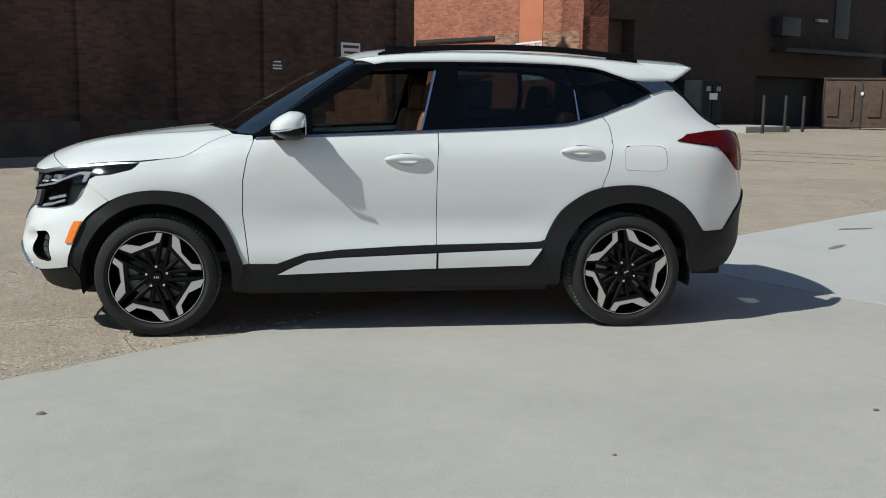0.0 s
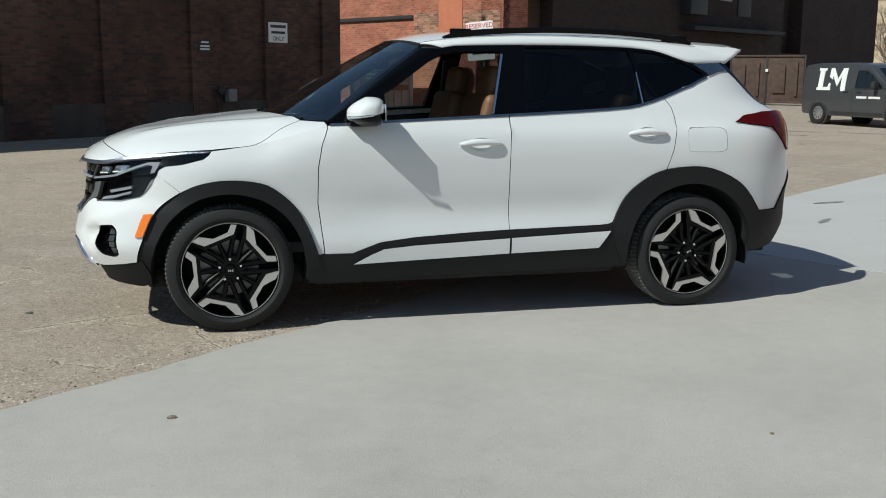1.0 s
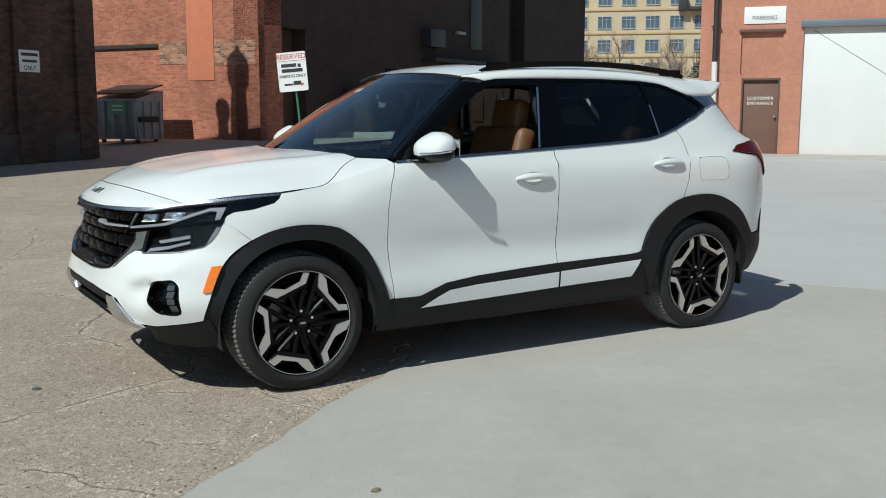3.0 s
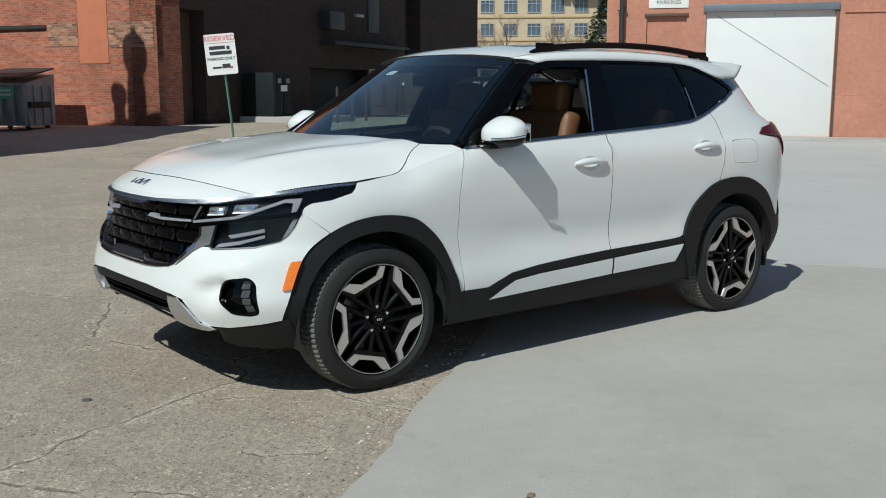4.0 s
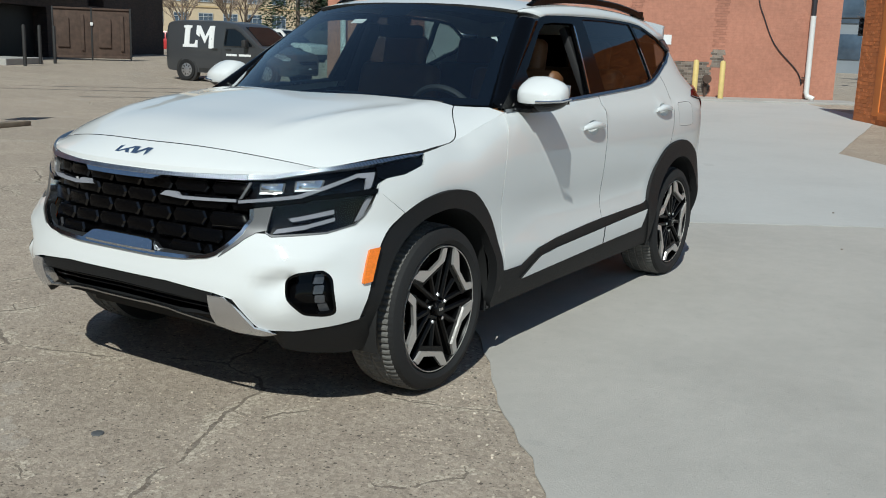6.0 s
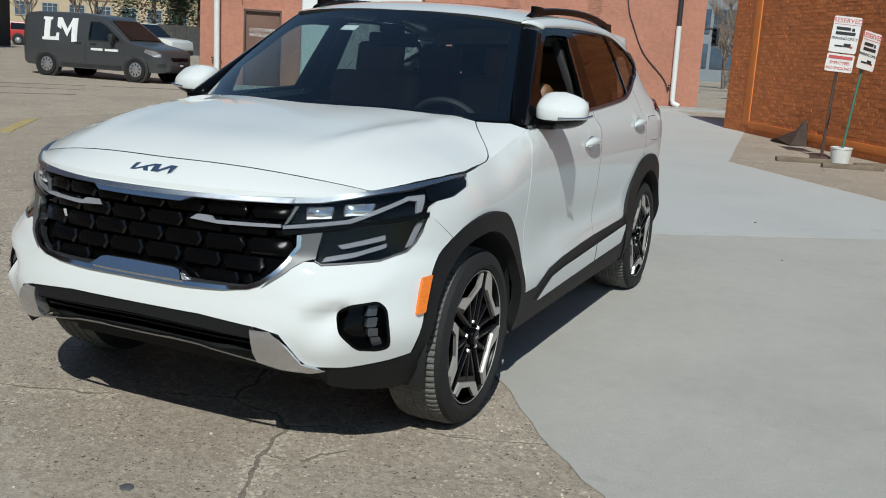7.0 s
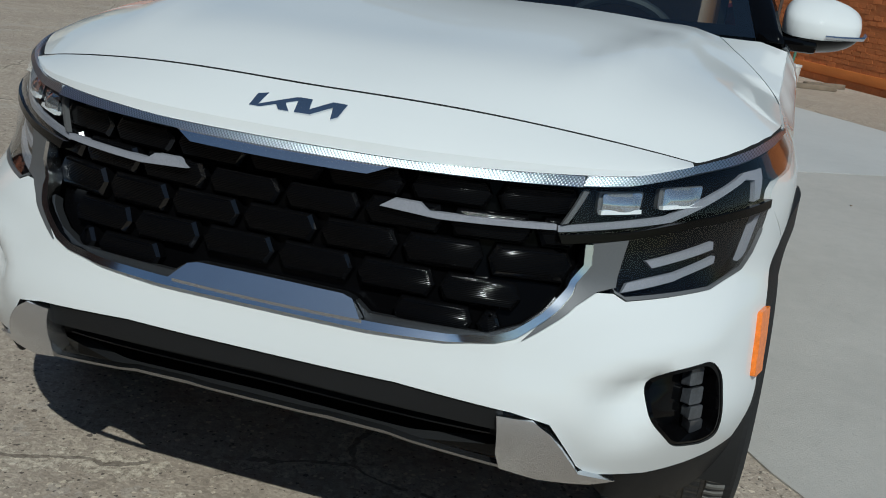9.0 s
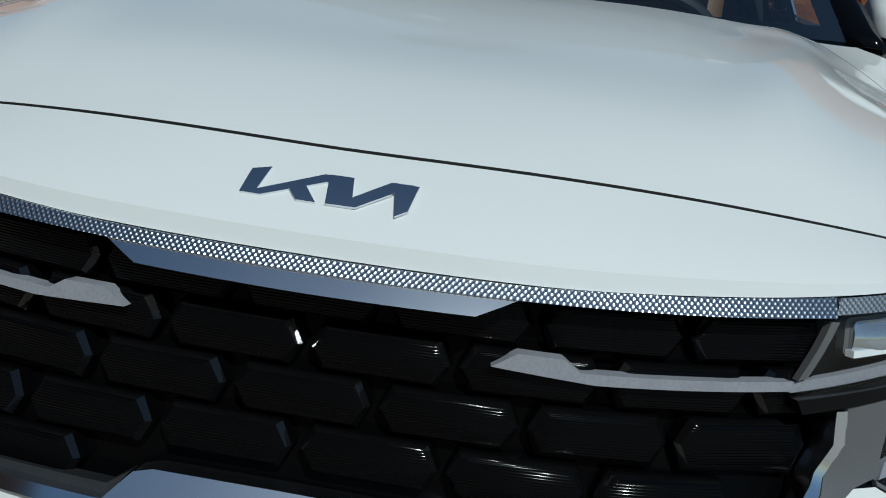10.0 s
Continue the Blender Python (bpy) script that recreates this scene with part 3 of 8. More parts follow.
fixed("trim_canopy", box((14.2, -0.35, 3.26), (7.5, 0.7, 0.16), 0.01), DARK_STEEL, M3, "flat dark steel canopy over the dock", "canopy", "structure")
# no shutter: a black sheet added for the dark of the open bay
fixed("door_2", box((12.2, 0.62, 1.22), (5.16, 0.1, 2.04), 0.01), mat("bay_darkness", (0.012, 0.011, 0.011), 0.7, 0, 0.2, 3), M3, "black panel that stands for the darkness inside the loading bay", "shutter", "structure")

# salmon painted building
P4, D4 = Vector((18.74, 14.50)), Vector((0.615, -0.789)).normalized()
M4 = at_wall(P4, D4)
wall_salmon = wall("wall_salmon", M4, -1.17, 14.05, 7.5, 9.0, BRICK_PINK, "salmon-pink painted brick wall in sunlight",
                   holes=[(0.0, 1.04, 0.06, 2.16), (-0.05, 1.06, 2.26, 3.44), (1.59, 5.04, 0.06, 3.52)], reveal=0.16)
fixed("pavement_kerb", box((6.4, -0.85, 0.0), (16.0, 1.7, 0.12), 0.02), CONC_OLD, M4, "low concrete kerb along the painted building", "kerb", "structure", 0)
door_thing = thing("door_2", "brown painted steel entrance door with white lettering", "door", M4, kind="structure")
part("panel", box((0.52, 0.11, 1.10), (1.02, 0.06, 2.1), 0.008), BROWN_DOOR, door_thing)
part("door_frame", add_box(add_box(box((0.025, 0.05, 1.11), (0.05, 0.12, 2.1), 0.005), (1.015, 0.05, 1.11), (0.05, 0.12, 2.1), 0.005), (0.52, 0.05, 2.13), (1.04, 0.12, 0.06), 0.005), BROWN_TRIM, door_thing)
part("knob", add_lathe(bmesh.new(), [(0.0, 0.0), (0.03, 0.005), (0.034, 0.025), (0.018, 0.045), (0.018, 0.09)], 16, Matrix.Translation((0.92, -0.01, 1.1))), CHROME, door_thing, "round metal door knob")
fixed("trim_blind_window", box((0.505, 0.13, 2.85), (1.11, 0.1, 1.18), 0.0), BRICK_PINK, M4, "filled-in painted window recess", "window recess", "structure", 0)
fixed("trim_lintel", box((0.50, -0.01, 3.46), (1.22, 0.1, 0.08), 0.005), BROWN_TRIM, M4, "brown steel lintel", "lintel", "structure")
garage_door = thing("garage_door", "large white painted roller door, closed", "garage door", M4)
part("panel", box((3.315, 0.12, 1.79), (3.45, 0.06, 3.46), 0.004), WHITE_METAL, garage_door)
for x0, z0, x1, z1 in ((1.85, 3.45, 4.95, 1.45), (3.45, 3.40, 3.47, 3.44)):
    part("scratch_wire", tube([(x0, 0.085, z0), (x1, 0.085, z1)], 0.005, 5), DARK_STEEL, garage_door)
part("jamb", box((5.08, 0.03, 1.79), (0.07, 0.12, 3.46), 0.005), BROWN_TRIM, garage_door)
part("head_flashing", box((3.315, -0.03, 3.62), (3.6, 0.10, 0.20), 0.01), FLASHING, garage_door, "grey metal flashing over the door")

# orange painted brick wall
D5 = Vector((-0.87, -0.495)).normalized()
L5 = 13.0
M5 = at_wall(Vector((11.08, -3.13)) - D5 * 8.85, D5)


def s5(s):
    return 8.85 - s


wall_orange = wall("wall_orange", M5, 0.0, L5, 4.7, 8.0, mat("orange_mortar", (0.52, 0.163, 0.048), 0.85, 0, 0.15, 2, bump=0.004, bump_scale=30), "orange painted rough brick wall")


# ---- the car: its body as one smooth form, from which every panel is cut ----
# x runs from nose (-) to tail (+), the driver's side is y < 0, wheels stand on z = 0.
XF, XR = -1.3, 1.3
nose = cv((0.15, -1.98), (0.25, -2.055), (0.35, -2.10), (0.48, -2.138), (0.58, -2.117), (0.7, -2.100), (0.8, -2.092), (0.9, -2.078), (0.96, -2.03))
tail = cv((0.2, 2.0), (0.35, 2.17), (0.5, 2.215), (0.7, 2.215), (0.9, 2.17), (1.0, 2.16), (1.1, 2.145), (1.2, 2.06), (1.5, 1.8))
wide = cv((0.15, 0.816), (0.25, 0.861), (0.35, 0.888), (0.45, 0.898), (0.55, 0.884), (0.65, 0.880), (0.78, 0.888), (0.9, 0.892),
          (0.98, 0.886), (1.04, 0.872), (1.085, 0.842), (1.15, 0.813), (1.25, 0.769), (1.35, 0.723), (1.45, 0.676), (1.52, 0.638), (1.58, 0.601))
sqf = cv((0.2, 2.9), (0.5, 3.15), (0.58, 3.1), (0.65, 2.9), (0.71, 2.5), (0.88, 2.3), (1.0, 2.15))
drop = cv((-1.5, 0.14), (-1.2, 0.135), (-0.95, 0.06), (-0.75, 0.0))
sqr = cv((0.3, 2.7), (0.6, 2.9), (0.85, 3.5), (1.1, 3.6), (1.22, 2.7), (1.4, 2.6))
U_R = 1 + (XR - XF) / 0.9


def half(x, z):
    g = max(0, 1 - abs(z - 0.52) / 0.30)
    flare = g * g * (3 - 2 * g) * 0.026 * (min(1, max(0, (-0.85 - x) / 0.35)) + min(1, max(0, (x - 0.85) / 0.35)))
    flare *= 1 - 0.35 * min(1, max(0, (-1.5 - x) / 0.25))
    return wide(z + drop(x) * min(1, max(0, (z - 0.7) / 0.2))) + flare


def body_point(u, z):
    a, s = abs(u), (-1 if u >= 0 else 1)
    if a <= 1:
        th, n = a * math.pi / 2, sqf(z)
        x = XF - (XF - nose(z)) * math.cos(th) ** (2 / n)
        return Vector((x, s * half(x, z) * math.sin(th) ** (2 / n), z))
    if a <= U_R:
        x = XF + (a - 1) * 0.9
        return Vector((x, s * half(x, z), z))
    th = min(math.pi / 2, (a - U_R) * math.pi / 2)
    return Vector((XR + (tail(z) - XR) * math.sin(th) ** (2 / sqr(z)), s * half(XR, z) * max(0.0, math.cos(th)) ** (2 / sqr(z)), z))


def body(u, z, off=0.0):
    p = body_point(u, z)
    if off:
        e = 0.004
        du, dz = body_point(u + e, z) - body_point(u - e, z), body_point(u, z + e) - body_point(u, z - e)
        n = du.cross(dz)
        if n.length > 1e-12:
            n.normalize()
            p = p + n * off
    return p


def by_x(x, z):
    """Body coordinates of the driver's side at x."""
    if x < XF:
        q = min(1.0, (XF - x) / (XF - nose(z)))
        return (math.acos(q ** (sqf(z) / 2)) / (math.pi / 2), z)
    if x <= XR:
        return (1 + (x - XF) / 0.9, z)
    q = min(1.0, (x - XR) / (tail(z) - XR))
    return (U_R + math.asin(q ** (sqr(z) / 2)) / (math.pi / 2), z)


def by_y(y, z):
    """Body coordinates on the nose at the half-width y (driver's side positive)."""
    q = min(1.0, abs(y) / half(-1.7, z))
    return (math.copysign(math.asin(q ** (sqf(z) / 2)) / (math.pi / 2), y), z)


def along(pts, fn=by_x):
    return [fn(*p) for p in pts]


def curve_through(pts, n=6):
    """A smooth open line through points of any dimension."""
    pts = [Vector(p) for p in pts]
    out = []
    for i in range(len(pts) - 1):
        p0, p1, p2, p3 = pts[max(i - 1, 0)], pts[i], pts[i + 1], pts[min(i + 2, len(pts) - 1)]
        for k in range(n):
            t = k / n
            out.append(tuple(0.5 * ((2 * p1) + (p2 - p0) * t + (2 * p0 - 5 * p1 + 4 * p2 - p3) * t * t + (3 * p1 - p0 - 3 * p2 + p3) * t ** 3)))
    out.append(tuple(pts[-1]))
    return out


def mirrored(pts):
    """Closes a half outline, from the middle line outwards and back, by its mirror image."""
    return list(pts) + [(-p[0], p[1]) for p in reversed(pts) if abs(p[0]) > 1e-6]


def cut(name, outline, material, parent, surf=body, off=0.0, thick=0.014, step=0.045, holes=(), label="", smooth=50, rim_mat=None):
    """A panel cut from a surface along an outline (with holes), with a turned-in edge."""
    from mathutils.geometry import delaunay_2d_cdt
    offset = off if callable(off) else (lambda a, b: off)
    loops = []
    for loop in (outline, *holes):
        dense = []
        for i, p in enumerate(loop):
            q = loop[(i + 1) % len(loop)]
            gap = (surf(*q) - surf(*p)).length
            k = max(1, math.ceil(gap / step))
            dense += [(p[0] + (q[0] - p[0]) * j / k, p[1] + (q[1] - p[1]) * j / k) for j in range(k)]
        loops.append(dense)
    pts, edges = [], []
    for dense in loops:
        o = len(pts)
        pts += dense
        edges += [(o + i, o + (i + 1) % len(dense)) for i in range(len(dense))]
    us, vs = [p[0] for p in loops[0]], [p[1] for p in loops[0]]
    nu, nv = max(1, int((max(us) - min(us)) / step)), max(1, int((max(vs) - min(vs)) / step))
    for i in range(1, nu + 1):
        for j in range(1, nv + 1):
            p = (min(us) + (max(us) - min(us)) * (i - 0.5 + 0.25 * (j % 2)) / nu, min(vs) + (max(vs) - min(vs)) * (j - 0.5) / nv)
            if inside(p, loops[0]) and not any(inside(p, h) for h in loops[1:]):
                if all((p[0] - q[0]) ** 2 + (p[1] - q[1]) ** 2 > (0.35 * step) ** 2 for q in pts[:sum(map(len, loops))]):
                    pts.append(p)
    res = delaunay_2d_cdt([Vector(p) for p in pts], edges, [], 0, 1e-6)
    co, tris = res[0], res[2]
    keep = []
    for t in tris:
        e1, e2 = co[t[1]] - co[t[0]], co[t[2]] - co[t[0]]
        if abs(e1.x * e2.y - e1.y * e2.x) < 4e-7:
            continue
        c = sum((co[i] for i in t), Vector((0, 0))) / 3
        if inside(c, loops[0]) and not any(inside(c, h) for h in loops[1:]):
            keep.append(tuple(t))
    verts = [surf(c.x, c.y, offset(c.x, c.y)) for c in co]
    back = [surf(c.x, c.y, offset(c.x, c.y) - thick) for c in co]
    faces = []
    for t in keep:
        n = (verts[t[1]] - verts[t[0]]).cross(verts[t[2]] - verts[t[0]])
        out = verts[t[0]] - back[t[0]]
        faces.append(t if n.dot(out) >= 0 else t[::-1])
    count = {}
    for t in faces:
        for i in range(3):
            count[(t[i], t[(i + 1) % 3])] = 1
    rim = [e for e in count if (e[1], e[0]) not in count]
    extra, remap = [], {}
    for a, b in rim:
        for i in (a, b):
            if i not in remap:
                remap[i] = len(verts) + len(extra)
                extra += [verts[i], back[i]]
    rim_faces = [(remap[b], remap[a], remap[a] + 1, remap[b] + 1) for a, b in rim]
    if material is PAINT:
        return mesh_ob(name, verts + extra, faces + rim_faces, None, parent, label, smooth, [PAINT, rim_mat or DARK], [0] * len(faces) + [1] * len(rim_faces))
    return mesh_ob(name, verts + extra, faces + rim_faces, material, parent, label, smooth)


def both(name, outline, material, parent, **kw):
    """The same panel on both sides; parent may be one thing or a pair."""
    made = []
    for i, s in enumerate((1, -1)):
        k = dict(kw)
        if "holes" in k:
            k["holes"] = [[(s * p[0], p[1]) for p in h] for h in k["holes"]]
        if callable(k.get("off")):
            f = k["off"]
            k["off"] = lambda a, b, f=f: f(abs(a), b)
        made.append(cut(name, [(s * p[0], p[1]) for p in outline], material, parent[i] if isinstance(parent, (list, tuple)) else parent, **k))
    return made


def strip(name, left, right, material, parent, label="", rows=4, bulge=0.0, thick=0.01, mirror=True):
    """A band of panel between two lines in space, on both sides."""
    n = max(len(left), len(right), 14)

    def even(line):
        line = [Vector(p) for p in line]
        d = [0.0]
        for a, b in zip(line, line[1:]):
            d.append(d[-1] + (b - a).length)
        out = []
        for k in range(n):
            s = d[-1] * k / (n - 1)
            i = max(j for j in range(len(line) - 1) if d[j] <= s + 1e-9)
            out.append(line[i].lerp(line[i + 1], min(1, (s - d[i]) / max(1e-9, d[i + 1] - d[i]))))
        return out
    A, C = even(left), even(right)
    made = []
    for s in ((1, -1) if mirror else (1,)):
        verts = []
        for a, c in zip(A, C):
            for j in range(rows + 1):
                t = j / rows
                p = a.lerp(c, t)
                p = p + Vector((0, -0.7, 0.7)) * bulge * 4 * t * (1 - t)
                verts.append(Vector((p.x, p.y * s, p.z)))
        w = rows + 1
        faces = [(i * w + j, (i + 1) * w + j, (i + 1) * w + j + 1, i * w + j + 1) for i in range(n - 1) for j in range(rows)]
        bm = bmesh.new()
        bv = [bm.verts.new(v) for v in verts]
        for f in faces:
            bm.faces.new([bv[i] for i in f])
        bmesh.ops.recalc_face_normals(bm, faces=bm.faces[:])
        inner = Vector((0.3, 0, 1.0))
        if sum((f.calc_center_median() - inner).dot(f.normal) for f in bm.faces) < 0:
            bmesh.ops.reverse_faces(bm, faces=bm.faces[:])
        me = bpy.data.meshes.new(name)
        bm.to_mesh(me)
        bm.free()
        me.materials.append(material)
        me.shade_smooth()
        ob = new(name, me)
        ob.parent = parent
        sol = ob.modifiers.new("thickness", "SOLIDIFY")
        sol.thickness, sol.offset = thick, -1
        if label:
            tagged(ob, label)
        made.append(ob)
    return made


car = thing("car", "white compact crossover car, driver's window open, parked on the concrete", "car", Matrix.Translation((0, 0.019, 0)) @ Matrix.Diagonal((1, 1.0215, 1, 1)))

# outlines on the driver's side, in x and z
ARCH_F = [(-1.783, 0.386), (-1.768, 0.456), (-1.704, 0.608), (-1.651, 0.677), (-1.555, 0.742), (-1.449, 0.785), (-1.317, 0.803),
          (-1.172, 0.79), (-1.085, 0.757), (-0.985, 0.673), (-0.927, 0.581), (-0.883, 0.475), (-0.855, 0.397)]
ARCH_R = [(0.826, 0.523), (0.889, 0.651), (0.967, 0.732), (1.095, 0.804), (1.259, 0.832), (1.429, 0.822), (1.592, 0.754), (1.688, 0.677), (1.768, 0.567)]
FRONT_EDGE = [(-0.795, 1.066), (-0.830, 0.977), (-0.853, 0.857), (-0.857, 0.673), (-0.835, 0.489), (-0.826, 0.405)]
CLAD_TOP = [(-0.855, 0.399), (-0.674, 0.401), (-0.61, 0.425), (-0.521, 0.456), (-0.336, 0.476), (-0.025, 0.492), (0.208, 0.498), (0.451, 0.504), (0.74, 0.509), (0.80, 0.514), (0.826, 0.523)]
REAR_EDGE = [(1.165, 1.223), (1.203, 1.17), (1.216, 1.11), (1.214, 1.05), (1.189, 0.925), (1.152, 0.82)]
BELT = cv((-0.80, 1.075), (-0.5, 1.090), (0.23, 1.124), (0.614, 1.142), (0.941, 1.164), (1.042, 1.184), (1.179, 1.225), (1.488, 1.346))
DLO_TOP = [(-0.49, 1.28), (-0.327, 1.376), (-0.168, 1.475), (-0.11, 1.497), (-0.04, 1.505), (0.249, 1.512), (0.642, 1.515), (0.99, 1.507), (1.174, 1.49), (1.303, 1.443), (1.40, 1.402), (1.488, 1.354)]
smooth_f, smooth_r = curve_through(ARCH_F, 4), curve_through(ARCH_R, 4)


def arc(cx, r, a0, a1, n, cz=0.335):
    return [(cx + r * math.cos(radians(a0 + (a1 - a0) * k / n)), cz + r * math.sin(radians(a0 + (a1 - a0) * k / n))) for k in range(n + 1)]


def stretch(line, x0, x1):
    """The stretch of a line between two x."""
    return [p for p in line if x0 - 1e-6 <= p[0] <= x1 + 1e-6]


# headlamp outline: from the grille out to the tip on the wing
LAMP_TOP = [by_y(0.508, 0.885), by_y(0.579, 0.888), by_y(0.683, 0.909), by_x(-1.622, 0.936), by_x(-1.50, 0.946), by_x(-1.390, 0.948)]
LAMP_LOW = [by_x(-1.405, 0.928), by_x(-1.434, 0.908), by_x(-1.538, 0.882), by_x(-1.62, 0.873), by_x(-1.653, 0.856), by_x(-1.664, 0.834)]
LAMP_BOT = [by_x(-1.691, 0.781), by_x(-1.72, 0.743), by_x(-1.754, 0.715), by_x(-1.846, 0.690), by_y(0.611, 0.679), by_y(0.588, 0.690), by_y(0.594, 0.781)]

shrunk = lambda loop, k: [(sum(p[0] for p in loop) / len(loop) * (1 - k) + q[0] * k, sum(p[1] for p in loop) / len(loop) * (1 - k) + q[1] * k) for q in loop]

# wings
SEAM_F = (-1.552, 0.7435)
wing = (along(FRONT_EDGE[::-1]) + [by_x(-0.795, 1.074), by_x(-0.9, 1.046), by_x(-1.0, 1.019), by_x(-1.1, 0.993), by_x(-1.18, 0.974), by_x(-1.28, 0.962)]
        + [LAMP_TOP[-1]] + LAMP_LOW + along([SEAM_F] + [p for p in smooth_f if p[0] >= -1.545]))
both("front_wing", wing, PAINT, car, rim_mat=PAINT)

# front bumper
def scoop(u, z):
    """A wedge-shaped hollow beside each fog lamp, sharp along its upper edge, and a soft lip above it."""
    y = abs(body_point(u, z).y)
    ramp = lambda t: min(1.0, max(0.0, t)) ** 2 * (3 - 2 * min(1.0, max(0.0, t)))
    under = 0.548 + 0.24 * (y - 0.58) - z
    d = 0.034 * ramp((y - 0.555) / 0.11) * ramp((0.725 - y) / 0.05) * ramp(under / 0.03) * (1 - ramp((under - 0.04) / 0.13))
    lip = 0.009 * math.exp(-((under + 0.022) / 0.028) ** 2) * ramp((y - 0.5) / 0.15) * ramp((0.82 - y) / 0.06)
    return lip - d


FOG = rounded([by_y(0.683, 0.546), by_y(0.710, 0.565), by_y(0.774, 0.575), by_y(0.798, 0.546), by_y(0.809, 0.418), by_y(0.785, 0.408), by_y(0.734, 0.416), by_y(0.695, 0.471)], 0.02)
GRILLE_OUT = [by_y(0.0, 0.580), by_y(0.20, 0.580), by_y(0.333, 0.586), by_y(0.415, 0.596), by_y(0.448, 0.609), by_y(0.473, 0.630), by_y(0.522, 0.688), by_y(0.543, 0.732)]
BUMPER_LOW = [by_x(-1.758, 0.395), by_x(-1.849, 0.373), by_y(0.696, 0.353), by_y(0.60, 0.354), by_y(0.579, 0.375), by_y(0.55, 0.432), by_y(0.528, 0.466), by_y(0.463, 0.481), by_y(0.26, 0.499), by_y(0.0, 0.499)]
bumper = (GRILLE_OUT + [by_y(0.540, 0.690), by_y(0.588, 0.689), by_y(0.610, 0.678)] + LAMP_BOT[3::-1] + [LAMP_LOW[-1]]
          + along([(SEAM_F[0] - 0.004, SEAM_F[1])] + [p for p in smooth_f if p[0] <= -1.56][::-1]) + BUMPER_LOW[1:])
front_bumper = cut("front_bumper", mirrored(bumper), PAINT, car, off=scoop, holes=[FOG, [(-p[0], p[1]) for p in FOG]], step=0.022)

# bonnet and nose panel
crest = cv((-2.079, 0.878), (-2.060, 0.893), (-2.030, 0.918), (-2.006, 0.942), (-1.978, 0.964), (-1.92, 0.990), (-1.757, 1.040), (-1.555, 1.073), (-1.351, 1.103), (-1.18, 1.123), (-1.0, 1.136), (-0.78, 1.144))
edge_z = cv((-2.079, 0.877), (-2.02, 0.881), (-1.948, 0.889), (-1.903, 0.893), (-1.792, 0.911), (-1.62, 0.939), (-1.402, 0.955), (-1.174, 0.975), (-1.0, 1.019), (-0.795, 1.074))


def edge_y(x):
    if x <= -1.40:
        q = (XF - x) / (XF + 2.080)
        return 0.838 * max(1e-4, 1 - min(1, q) ** 2.3) ** (1 / 2.3)
    return cv((-1.41, 0.832), (-1.28, 0.8325), (-1.174, 0.831), (-1.0, 0.833), (-0.79, 0.845))(x)


def bonnet(x, y, off=0.0):
    ey = edge_y(x)
    r = min(1.0, abs(y) / ey)
    k = min(1.0, max(0.0, (-1.80 - x) / 0.30))
    p = 3.5 - 1.4 * k * k * (3 - 2 * k)
    z = edge_z(x) + (crest(x) - edge_z(x)) * (1 - r ** p)
    fade = min(1.0, max(0.0, (x + 1.90) / 0.32))
    fade = fade * fade * (3 - 2 * fade)
    ridge = 0.60 - 0.16 * min(1, max(0, (-1.1 - x) / 0.75))
    z += 0.016 * fade * math.exp(-((abs(y) - ridge) / 0.055) ** 2) * min(1, max(0, (1 - r) / 0.15)) * min(1, max(0, (-0.85 - x) / 0.2))
    z -= 0.006 * fade * math.exp(-(y / 0.28) ** 2)
    return Vector((x, -y, z + off))


def seam_x(y):
    """The bonnet's front edge, a smooth bow across the nose."""
    return -1.976 + 0.292 * y * y + 0.145 * y ** 4


SEAM = [(seam_x(y), y) for y in (0.679 * k / 25 for k in range(26))]
rim_x = [-1.802, -1.785, -1.74, -1.69, -1.63, -1.55, -1.45, -1.40, -1.33, -1.25, -1.20]
SHUT = curve_through([(-1.20, 0.828), (-1.15, 0.818), (-1.10, 0.79), (-1.04, 0.742), (-0.98, 0.70), (-0.915, 0.665)], 3)
side_line = [(x, edge_y(x) - 0.003) for x in rim_x[:-1]] + SHUT
rear_line = [(-0.965, 0.55), (-1.03, 0.40), (-1.085, 0.2), (-1.10, 0.0)]


def swap(half_line):
    """A half outline in (x, y), from the middle out and round to the middle, closed by its mirror."""
    return list(half_line) + [(p[0], -p[1]) for p in reversed(half_line) if abs(p[1]) > 1e-6]


main_half = [(p[0] + 0.0015, p[1]) for p in SEAM] + side_line + rear_line
for s in (1, -1):
    cut("wing_top", [(x, s * y) for x, y in [(x + 0.002, y + 0.004) for x, y in SHUT] + [(-0.875, 0.70), (-0.80, 0.77), (-0.795, 0.842)] + [(x, edge_y(x) - 0.001) for x in (-0.85, -0.95, -1.05, -1.12, -1.17)]], PAINT, car, surf=bonnet, step=0.03, rim_mat=PAINT)
cut("bonnet", swap(main_half), PAINT, car, surf=bonnet, step=0.04, label="white bonnet with two raised ridges")
nose_low = cv((0.0, 0.877), (0.21, 0.877), (0.373, 0.881), (0.507, 0.885), (0.579, 0.888), (0.680, 0.907))


